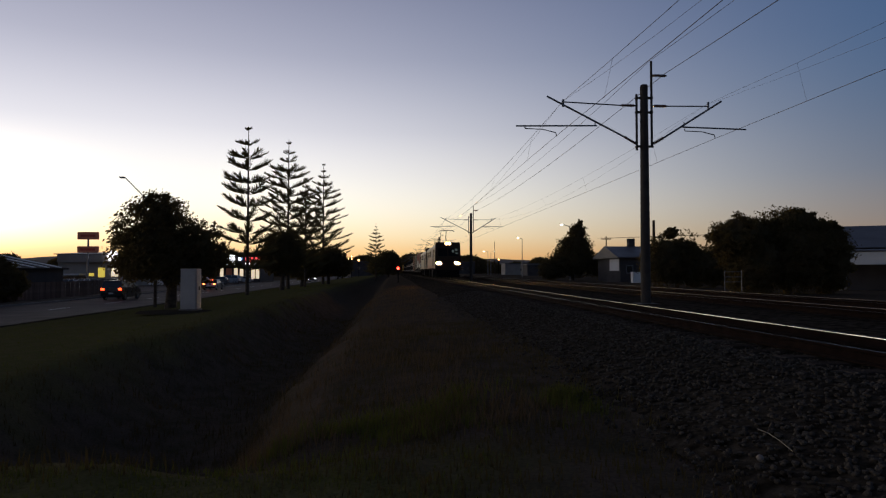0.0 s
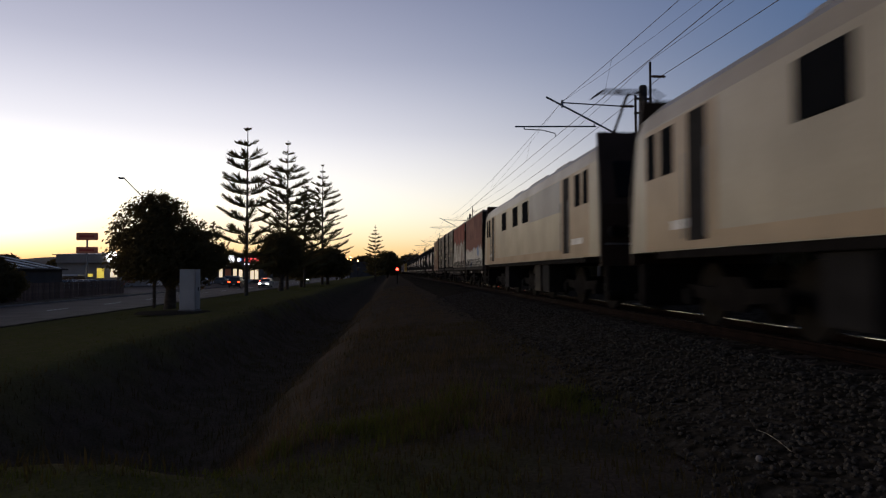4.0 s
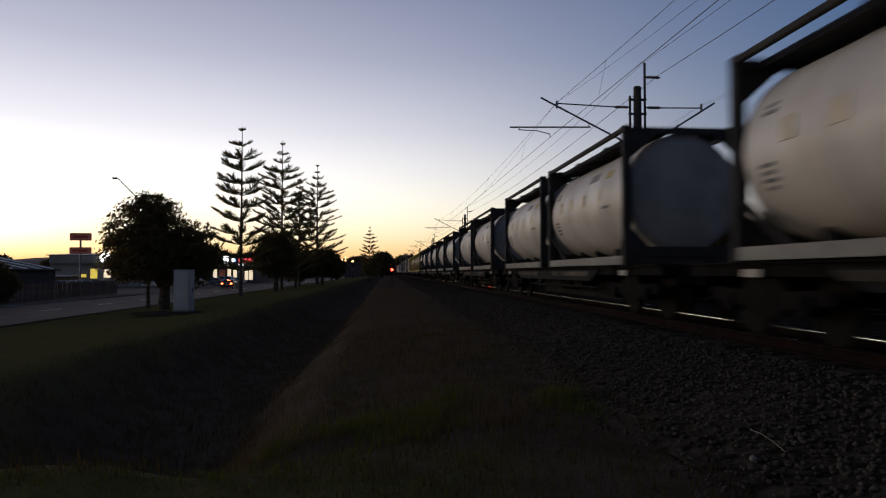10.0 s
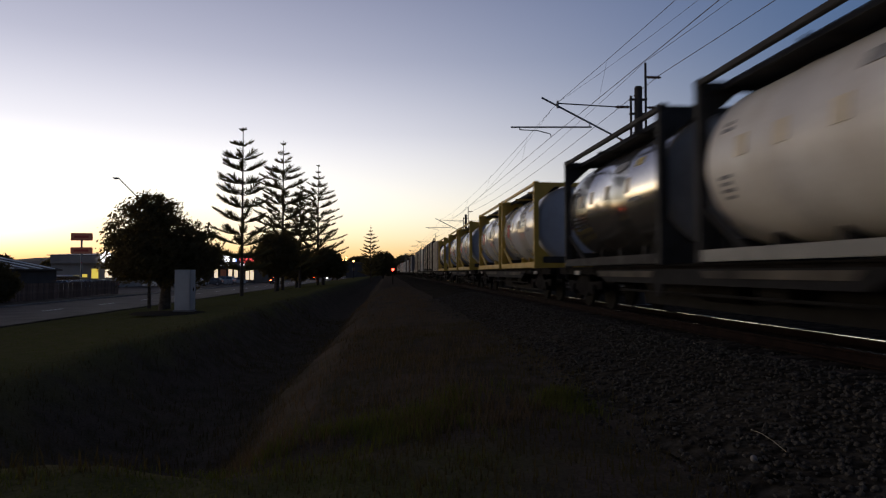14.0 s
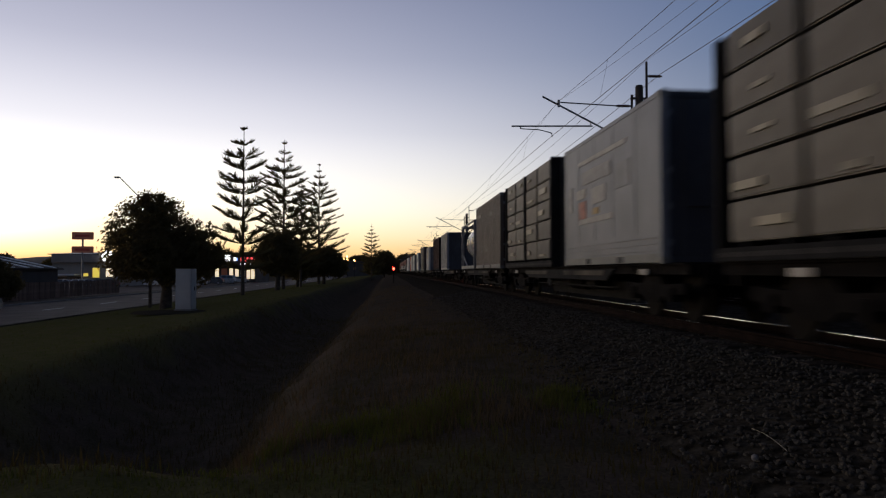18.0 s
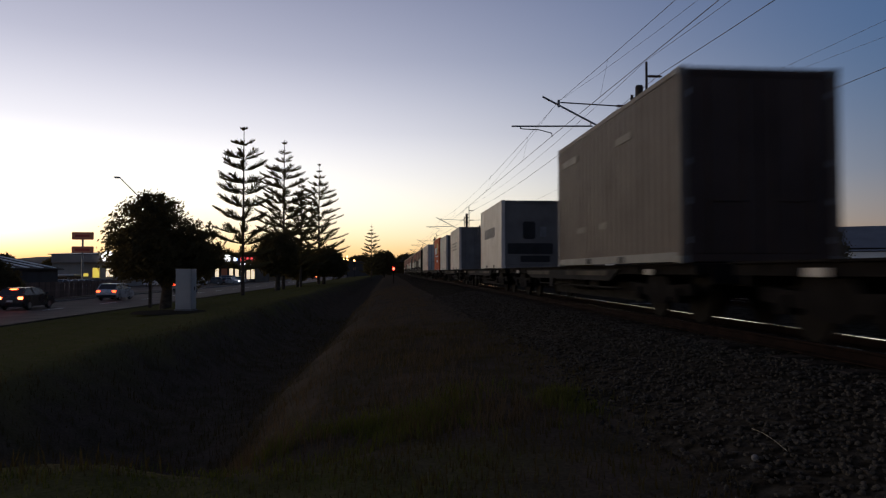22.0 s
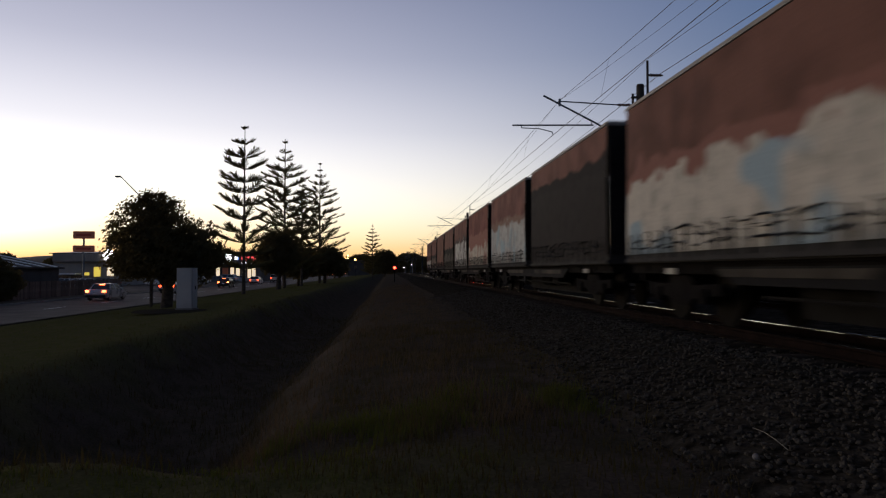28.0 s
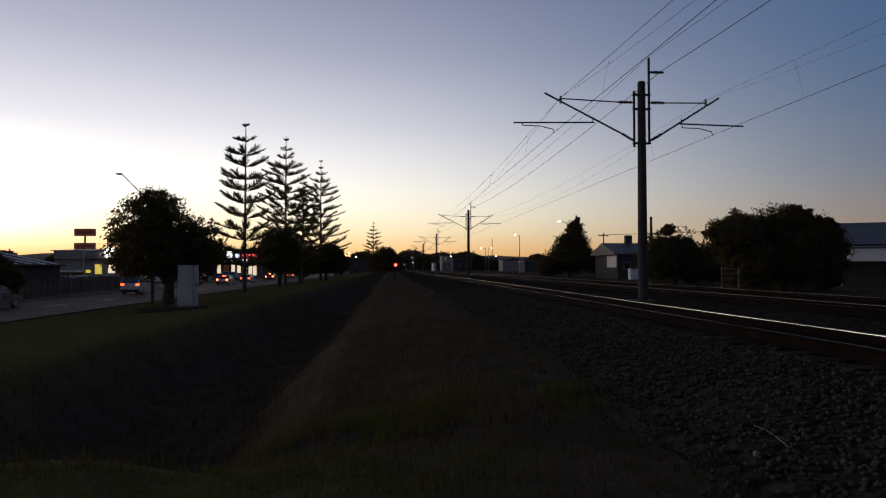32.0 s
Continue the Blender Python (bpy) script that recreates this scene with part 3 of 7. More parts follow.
        verts += [(x + ca * u - sa * v, y + sa * u + ca * v, z + 0.012 + s * w) for u, v, w in vs]
        faces += [tuple(i + k for k in f) for f in fs]
    soup("ballast_stones", verts, faces, M["stone"], "loose angular grey ballast stones", "ballast", "stuff")


build_tracks()
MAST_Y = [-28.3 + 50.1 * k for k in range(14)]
MAST_X = 8.3


def build_masts():
    g = "masts along the line"
    root = thing("overhead_line_mast", pose(MAST_X, MAST_Y[1], -0.3), "tall steel mast with two insulated arms over the tracks", "mast", g)
    part("footing", box(B(), -0.35, 0.35, -0.35, 0.35, -0.3, 0.1, 0.03), M["concrete"], root)
    part("pole", tube(B(), (0, 0, 0), (0, 0, 7.3), 0.165, 0.125, 16), M["pole"], root, "", True)
    cap = part("pole_cap", tube(B(), (0, 0, 7.28), (0, 0, 7.34), 0.135, 0.10, 16), M["pole"], root)
    # upright pipes either side of the pole that carry the arms
    for s, z0, z1 in ((-1, 5.15, 7.02), (1, 5.25, 8.14)):
        part("drop_pipe", tube(B(), (s * 0.255, 0, z0), (s * 0.255, 0, z1), 0.04, n=10), M["pole"], root)
        for z in (5.28, 6.42, 6.90):
            part("clamp", box(B(), min(s * 0.09, s * 0.30), max(s * 0.09, s * 0.30), -0.06, 0.06, z - 0.03, z + 0.03, 0.008), M["pole"], root)
    prof = [(0, 0.022), (0.03, 0.035)] + [(0.05 + 0.05 * k + d, q) for k in range(8) for d, q in ((0, 0.032), (0.022, 0.058), (0.034, 0.032))] + [(0.47, 0.035), (0.50, 0.022)]
    ins = part("insulator", lathe(B(), prof, 10, "X"), M["porcelain"], root, "slim ribbed dark insulator", True)
    ins.matrix_basis = pose(0.28, 0, 7.66)
    for s, tie, tip, tube_in, tube_out, wire in ((-1, 2.73, 3.27, 1.60, 4.30, -4.0), (1, 2.20, 2.66, 1.30, 3.50, 1.38)):
        turn = Matrix.Rotation(0 if s > 0 else math.pi, 4, "Z")
        again("insulator", ins, root, pose(s * 0.30, 0, 6.64) @ turn)
        again("insulator", ins, root, pose(s * 0.27, 0, 5.36) @ turn @ pose(0, 0, 0, 0, -30, 0))
        part("top_tie", tube(B(), (s * 0.78, 0, 6.64), (s * tie, 0, 6.72 if s < 0 else 6.66), 0.022, n=6), M["galv"], root)
        part("bracket_tube", tube(B(), (s * 0.69, 0, 5.60), (s * tip, 0, 6.90 if s < 0 else 6.84), 0.032, n=8), M["galv"], root)
        part("registration_tube", tube(B(), (s * tube_in, 0, 5.95), (s * tube_out, 0, 5.90), 0.026, n=8), M["galv"], root)
        part("hanger", tube(B(), (s * (tube_in + 0.06), 0, 5.95), (s * (tube_in + 0.06), 0, 6.12), 0.018, n=6), M["galv"], root)
        arm = B()
        tube(arm, (wire, 0, 5.90), (wire, 0, 5.82), 0.018, n=6)
        tube(arm, (wire, 0, 5.82), (wire + 0.6, 0, 5.80), 0.016, n=6)
        tube(arm, (wire + 0.6, 0, 5.80), (wire + 1.02, 0, 5.70), 0.016, n=6)
        tube(arm, (wire + 1.02, 0, 5.70), (wire + 1.05, 0, 5.58), 0.014, n=6)
        part("steady_arm", arm, M["galv"], root)
        part("saddle_clamp", tube(B(), (s * tie, 0, 6.56), (s * tie, 0, 6.80), 0.04, n=8), M["galv"], root)
    for k, y in enumerate(MAST_Y):
        if k != 1:
            copy_thing(root, pose(MAST_X, y, -0.3))


build_masts()


def build_wires():
    def span(points, r):
        """A wire through points, which sags between masts as they say."""
        bm = B()
        prev = None
        for p in points:
            ring = [bm.verts.new((p[0] + r * math.cos(k * math.tau / 5), p[1], p[2] + r * math.sin(k * math.tau / 5))) for k in range(5)]
            if prev:
                for k in range(5):
                    bm.faces.new((prev[k], prev[(k + 1) % 5], ring[(k + 1) % 5], ring[k]))
            prev = ring
        bmesh.ops.recalc_face_normals(bm, faces=bm.faces)
        return bm

    def run(x, z, sag, stagger=0.0, steps=10, r=0.008):
        pts = []
        for k in range(len(MAST_Y) - 1):
            a, b = MAST_Y[k], MAST_Y[k + 1]
            sa, sb = ((-1) ** k) * stagger, ((-1) ** (k + 1)) * stagger
            for i in range(steps):
                u = i / steps
                pts.append((x + sa + (sb - sa) * u, a + (b - a) * u, z - 4 * sag * u * (1 - u)))
        return span(pts, r)
    g = "wires over the tracks"
    for n, (cx, mess) in enumerate(((5.36, 5.58), (10.74, 10.50))):
        w = thing("overhead_wire", pose(0, 0, 0), "taut contact wire hung from a sagging carrier wire", "overhead wire", g)
        part("contact_wire", run(cx, 5.27, 0.02, 0.05, 6, 0.008), M["wire"], w)
        part("carrier_wire", run(mess, 6.46, 0.50, 0.0, 12, 0.007 if n == 0 else 0.004), M["wire"], w)
        part("auxiliary_wire", run(mess - 0.05, 6.42, 1.08, 0.0, 12, 0.004 if n == 0 else 0.003), M["wire"], w)
        for k in range(6):
            a, b = MAST_Y[k], MAST_Y[k + 1]
            for u in (0.10, 0.3, 0.5, 0.7, 0.9):
                part("dropper", tube(B(), (cx, a + (b - a) * u, 5.27), (mess, a + (b - a) * u, 6.46 - 2 * u * (1 - u)), 0.003, n=4, caps=False), M["wire"], w)
    for x, z, sag, r in ((MAST_X + 0.72, 7.43, 0.45, 0.011), (MAST_X + 0.22, 7.86, 0.55, 0.007)):
        tagged(part("feeder_wire", run(x, z, sag, 0, 12, r), M["wire"]), "bare feeder wire strung along the mast tops", "overhead wire", g)


build_wires()

# ---- the train ----
SPEED = 19.0                     # m/s, towards the camera
LINE = TRACKS[0]
DECK = 0.98
MOVING = []                      # (thing, place along the train at 0 s)


def ride(ob, s):
    ob.matrix_basis = pose(LINE, s, 0)
    MOVING.append((ob, s))
    return ob


def train_mats():
    M.update(
        cream=paint("cream_loco_paint", (0.34, 0.295, 0.21), 0.42, vary=0.12, scale=0.7, grain=14, bump=0.05),
        loco_grey=paint("grey_loco_paint", (0.21, 0.21, 0.22), 0.45, vary=0.12, scale=0.7, grain=14, bump=0.05),
        loco_front=paint("dark_loco_front", (0.040, 0.026, 0.018), 0.5, vary=0.15, scale=2, grain=20, bump=0.05, spec=0.1),
        tank_white=paint("dusty_white_tank", (0.70, 0.675, 0.62), 0.42, vary=0.10, scale=0.9, grain=12, bump=0.04, second=(0.50, 0.455, 0.39), each=0.1),
        tank_steel=paint("bright_steel_tank", (0.62, 0.59, 0.54), 0.18, 0.95, vary=0.06, scale=1.2, grain=9, bump=0.03),
        tank_cream=paint("gloss_white_tank", (0.70, 0.68, 0.64), 0.16, 0.30, vary=0.08, scale=1, grain=10, bump=0.03),
        frame_dark=paint("dark_container_frame", (0.045, 0.042, 0.039), 0.75, 0.0, vary=0.25, scale=3, spec=0.12),
        frame_grey=paint("grey_container_frame", (0.26, 0.25, 0.24), 0.55, 0.2, vary=0.2, scale=3),
        frame_yellow=paint("yellow_container_frame", (0.48, 0.30, 0.03), 0.5, vary=0.15, scale=2),
        box_tan=paint("tan_container_paint", (0.21, 0.098, 0.052), 0.55, vary=0.14, scale=0.8, grain=10, second=(0.13, 0.058, 0.034)),
        box_cream=paint("cream_container_paint", (0.30, 0.255, 0.195), 0.6, vary=0.14, scale=0.8, grain=10, second=(0.20, 0.167, 0.122)),
        box_white=paint("white_container_paint", (0.60, 0.565, 0.50), 0.5, vary=0.09, scale=0.8, grain=10, second=(0.47, 0.43, 0.365)),
        box_navy=paint("blue_grey_container_paint", (0.15, 0.158, 0.178), 0.5, vary=0.12, scale=0.8, grain=10),
        box_brown=paint("dull_brown_container_paint", (0.115, 0.088, 0.068), 0.6, vary=0.16, scale=0.8, grain=10),
        box_grey=paint("off_white_container_paint", (0.50, 0.48, 0.43), 0.55, vary=0.1, scale=0.8, grain=10, second=(0.38, 0.35, 0.30)),
        # container ends: darker than the sides, their shade is put into the colour
        end_grey=paint("shaded_grey_end", (0.13, 0.13, 0.135), 0.6, vary=0.25, scale=1.2, spec=0.25),
        end_slate=paint("shaded_slate_end", (0.05, 0.052, 0.06), 0.55, vary=0.2, scale=1.5, spec=0.25),
        end_pale_grey=paint("stained_shaded_end", (0.17, 0.16, 0.15), 0.6, vary=0.25, scale=1.0, spec=0.3, second=(0.09, 0.085, 0.08)),
        box_orange=paint("orange_container_paint", (0.52, 0.105, 0.024), 0.55, vary=0.12, scale=0.8, grain=10, spec=0.2),
        rust=paint("rusty_red_steel", (0.105, 0.052, 0.036), 0.8, vary=0.3, scale=2, grain=16, bump=0.3, each=0.2),
        wrap=paint("dull_timber_wrap", (0.135, 0.117, 0.090), 0.6, vary=0.16, scale=1.6, grain=8, bump=0.25, second=(0.088, 0.074, 0.054), each=0.3),
        wrap_brown=paint("brown_timber_pack", (0.18, 0.085, 0.052), 0.7, vary=0.2, scale=1.6, grain=12, bump=0.3, each=0.25),
        rubber=paint("black_rubber", (0.015, 0.015, 0.015), 0.8),
        label_tan=paint("faded_yellow_print", (0.36, 0.22, 0.06), 0.6, vary=0.2, scale=5),
        label_yellow=paint("yellow_lettering", (0.56, 0.42, 0.07), 0.55, vary=0.15, scale=5),
        label_white=paint("white_lettering", (0.72, 0.71, 0.68), 0.55, vary=0.2, scale=4),
        label_cream=paint("cream_label_plate", (0.74, 0.62, 0.40), 0.55, vary=0.15, scale=5),
        label_faded=paint("faded_red_print", (0.42, 0.14, 0.09), 0.6, vary=0.3, scale=4),
        label_red=paint("red_lettering", (0.55, 0.07, 0.04), 0.55, vary=0.15, scale=4),
        wrap_pale=paint("pale_wrap_patch", (0.28, 0.24, 0.16), 0.5, vary=0.15, scale=3, each=0.2),
        wrap_red=paint("faded_red_wrap_print", (0.42, 0.20, 0.15), 0.5, vary=0.2, scale=3),
        label_print=paint("faded_grey_print", (0.30, 0.29, 0.27), 0.6, vary=0.25, scale=5),
        label_faint=paint("faint_grey_print", (0.40, 0.375, 0.335), 0.6, vary=0.25, scale=5),
        label_grey=paint("grey_lettering", (0.17, 0.17, 0.18), 0.55, vary=0.2, scale=4),
        strap=paint("black_strap", (0.015, 0.015, 0.015), 0.8, spec=0.1),
        curtain_roof=paint("pale_roof_sheet", (0.30, 0.27, 0.235), 0.6, vary=0.2, scale=1),
        art_a=graffiti("sprayed_curtain_white", (0.28, 0.128, 0.100), (0.70, 0.67, 0.58), (0.24, 0.11, 0.085), 0.58, 1.0, 0.25, 0.24, 0.0, (-9, 9), (0.22, 0.32, 0.50)),
        art_l=graffiti("sprayed_curtain_white_clouds", (0.22, 0.108, 0.080), (0.60, 0.56, 0.47), (0.27, 0.13, 0.10), 0.60, 7.3, 0.70, 0.14, 0.0, (-9, 9), (0.34, 0.44, 0.48)),
        art_b=graffiti("sprayed_curtain_smudged", (0.28, 0.128, 0.100), (0.26, 0.19, 0.15), (0.035, 0.032, 0.03), 0.50, 2.0, 0.45, 0.16, 0.9),
        art_c=graffiti("sprayed_curtain_dark", (0.25, 0.12, 0.09), (0.026, 0.022, 0.020), (0.016, 0.014, 0.012), 0.82, 3.0, 0.25, 0.1),
        art_d=graffiti("sprayed_curtain_pale", (0.33, 0.115, 0.09), (0.42, 0.42, 0.38), (0.022, 0.02, 0.018), 0.66, 4.3, 0.6, 0.17, 0.5, (-9, 9), (0.46, 0.34, 0.16)),
        art_e=graffiti("sprayed_curtain_half_black", (0.27, 0.135, 0.105), (0.11, 0.098, 0.080), (0.016, 0.014, 0.012), 0.54, 5.9, 0.4, 0.2, 1.0),
        art_f=graffiti("plain_faded_curtain", (0.30, 0.15, 0.112), (0.10, 0.06, 0.05), (0.05, 0.03, 0.028), 0.10, 6.4, 0.2),
        art_k=graffiti("sprayed_curtain_white_scrawl", (0.31, 0.095, 0.07), (0.60, 0.57, 0.49), (0.20, 0.14, 0.11), 0.66, 14.2, 0.55, 0.05, 0.75),
        art_g=graffiti("sprayed_curtain_grey_cloud", (0.28, 0.128, 0.100), (0.56, 0.57, 0.52), (0.27, 0.17, 0.13), 0.66, 8.1, 0.5, 0.09, 0.35, (-9, 9), (0.40, 0.52, 0.54)),
        art_h=graffiti("sprayed_curtain_cream_bulbs", (0.30, 0.115, 0.09), (0.66, 0.60, 0.47), (0.36, 0.17, 0.13), 0.62, 9.4, 0.5, 0.30, 0.8),
        art_i=graffiti("sprayed_curtain_white_letters", (0.27, 0.13, 0.10), (0.68, 0.67, 0.60), (0.10, 0.07, 0.06), 0.66, 10.7, 0.5, 0.10, 1.0, (-9, 2.9)),
        art_j=graffiti("sprayed_curtain_low_white", (0.28, 0.138, 0.105), (0.56, 0.54, 0.46), (0.12, 0.05, 0.04), 0.52, 12.3, 0.2, 0.26, 0.2),
        steel_black=paint("sooty_black_steel", (0.014, 0.013, 0.013), 0.8, 0.0, vary=0.25, scale=3, spec=0.12),
        # brown container end, with its shade in the colour
        end_brown=paint("shaded_brown_end", (0.05, 0.032, 0.025), 0.6, vary=0.15, scale=1.5, spec=0.25),
        end_blue=paint("grey_tank_end", (0.27, 0.26, 0.245), 0.5, vary=0.18, scale=1.6, spec=0.3),
        end_pale=paint("pale_grey_tank_end", (0.34, 0.35, 0.37), 0.5, vary=0.12, scale=1.6, spec=0.3),
        emblem_red=paint("dull_red_emblem", (0.16, 0.05, 0.05), 0.6, vary=0.2, scale=6),
        tank_sill=paint("pale_grey_tank_sill", (0.15, 0.15, 0.14), 0.5, vary=0.15, scale=3),
        cab_orange=paint("dull_yellow_cab_paint", (0.33, 0.235, 0.135), 0.45, vary=0.12, scale=0.8, grain=14, bump=0.05),
        cab_glass=paint("dull_cab_glass", (0.012, 0.013, 0.015), 0.5, vary=0.1, bump=0, spec=0.0),
        screen_glint=lamp_paint("windscreen_reflection", (0.11, 0.14, 0.125), 0.35),
    )


train_mats()


def make_bogie(name, parent, y, axle=0.85, r=0.42, bogie_mat="dark"):
    b = B()
    for s in (-1, 1):
        prism(b, [(-1.35, 0.48), (-1.35, 0.66), (-0.5, 0.62), (-0.35, 0.78), (0.35, 0.78), (0.5, 0.62), (1.35, 0.66), (1.35, 0.48), (0.5, 0.42), (0.3, 0.30), (-0.3, 0.30), (-0.5, 0.42)], s * 0.92 - 0.05, s * 0.92 + 0.05)
        for k in (-1, 1):
            box(b, s * 0.92 - 0.11, s * 0.92 + 0.11, k * axle - 0.13, k * axle + 0.13, 0.34, 0.58, 0.02)
        for k in (-0.18, 0, 0.18):
            tube(b, (s * 0.92, k, 0.34), (s * 0.92, k, 0.6), 0.06, n=8)
    box(b, -0.95, 0.95, -0.2, 0.2, 0.56, 0.74)
    bogie = part(name, b, M[bogie_mat], parent)
    bogie.matrix_basis = pose(0, y, 0)
    first = None
    for k in (-1, 1):
        for s in (-1, 1):
            if first is None:
                w = B()
                lathe(w, [(-0.055, r + 0.0), (0.03, r), (0.032, r - 0.06), (0.012, r - 0.08), (0.01, 0.13), (0.06, 0.11), (0.06, 0.07)], 22, "X")
                first = part("wheel", w, M["wheel"], bogie, "", True)
                first.matrix_basis = pose(s * 0.54, k * axle, r)
            else:
                again("wheel", first, bogie, pose(s * 0.54, k * axle, r))
    return bogie


def make_wagon(length, name="flat_wagon", label="low flat container wagon with dusty pale side panels"):
    """A flat wagon on two bogies; its middle is at y = 0."""
    h = length / 2
    w = thing(name, pose(0, 0, 0), label, "wagon", "wagons of the train")
    b = B()
    for s in (-1, 1):
        box(b, s * 1.02 - 0.06, s * 1.02 + 0.06, -h + 0.25, h - 0.25, 0.80, DECK - 0.02)
    k = -h + 0.3
    while k < h - 0.2:
        box(b, -1.1, 1.1, k - 0.05, k + 0.05, 0.84, DECK - 0.03)
        k += 1.15
    box(b, -0.22, 0.22, -h + 0.25, h - 0.25, 0.62, DECK - 0.05)
    part("deck_frame", b, M["dark"], w)
    part("decking", box(B(), -1.15, 1.15, -h + 0.25, h - 0.25, DECK - 0.03, DECK, 0.006), M["dark"], w)
    bog = h - 2.05 if length > 12 else h - 1.75
    for s in (-1, 1):
        if bog > 3:
            part("side_sill", prism(B(), [(-bog + 1.55, 0.90), (bog - 1.55, 0.90), (bog - 2.1, 0.66), (-bog + 2.1, 0.66)], s * 1.12 - 0.012, s * 1.12 + 0.012), M["steel_black"], w)
            for ya, yb in ((-bog + 2.2, -0.5), (1.3, bog - 1.6)):
                part("side_panel", prism(B(), [(ya, 0.872), (yb, 0.872), (yb - 0.12, 0.765), (ya + 0.12, 0.765)], s * 1.138 - 0.008, s * 1.138 + 0.008), M["sill"], w, "pale dusty side panel")
        for y in (-bog, bog):
            part("end_panel", box(B(), s * 1.13 - 0.012, s * 1.13 + 0.012, y - 0.22, y + 0.18, 0.79, 0.89, 0.008), M["patch"], w, "pale data panel")
    for s in (-1, 1):
        c = B()
        box(c, -0.9, 0.9, s * (h - 0.2) - 0.06, s * (h - 0.2) + 0.06, 0.66, 0.96, 0.01)
        part("headstock", c, M["dark"], w)
        c = B()
        tube(c, (0, s * (h - 0.2), 0.74), (0, s * (h + 0.12), 0.74), 0.07, n=8)
        box(c, -0.13, 0.13, s * (h + 0.02) - 0.14, s * (h + 0.02) + 0.14, 0.62, 0.86, 0.03)
        part("coupler", c, M["dark"], w)
        make_bogie("bogie", w, s * bog)
    tank = B()
    tube(tank, (-0.5, -0.6, 0.55), (-0.5, 0.6, 0.55), 0.17, n=12)
    part("air_reservoir", tank, M["dark"], w)
    if bog > 3:
        gear = bog - 2.3
        part("centre_sill", box(B(), -0.34, 0.34, -gear, gear, 0.22, 0.80, 0.02), M["steel_black"], w)
        for k, yy in ((-1, -gear * 0.45), (1, gear * 0.55)):
            part("brake_cylinder", tube(B(), (k * 0.62, yy - 0.35, 0.58), (k * 0.62, yy + 0.35, 0.58), 0.16, n=12), M["steel_black"], w)
        part("brake_rod", tube(B(), (-0.85, -gear, 0.5), (-0.85, gear, 0.5), 0.025, n=6), M["steel_black"], w)
        part("brake_wheel", tube(B(), (-1.1, 1.1, 0.6), (-1.14, 1.1, 0.6), 0.17, n=14), M["steel_black"], w)
    return w


def corrugated(bm, x, y0, y1, z0, z1, pitch=0.28, depth=0.036, s=1):
    """A wall of folded sheet in the plane of x, facing s."""
    pts, y = [], y0
    while y < y1 - 1e-6:
        for u, d in ((0.0, 0), (0.25, 0), (0.37, depth), (0.62, depth), (0.75, 0)):
            if y + u * pitch < y1:
                pts.append((y + u * pitch, d))
        y += pitch
    pts.append((y1, 0))
    low = [bm.verts.new((x - s * d, yy, z0)) for yy, d in pts]
    up = [bm.verts.new((x - s * d, yy, z1)) for yy, d in pts]
    for k in range(len(pts) - 1):
        q = (low[k], low[k + 1], up[k + 1], up[k])
        bm.faces.new(q if s > 0 else q[::-1])


def corner_castings(root, length, width, height, mat):
    first = None
    for x in (-1, 1):
        for y in (-1, 1):
            for z in (0.0, height - 0.118):
                m = pose(x * (width / 2 - 0.08), y * (length / 2 - 0.089), z)
                if first is None:
                    first = part("corner_casting", box(B(), -0.085, 0.085, -0.092, 0.092, -0.004, 0.122, 0.012), mat, root)
                    first.matrix_basis = m
                else:
                    again("corner_casting", first, root, m)


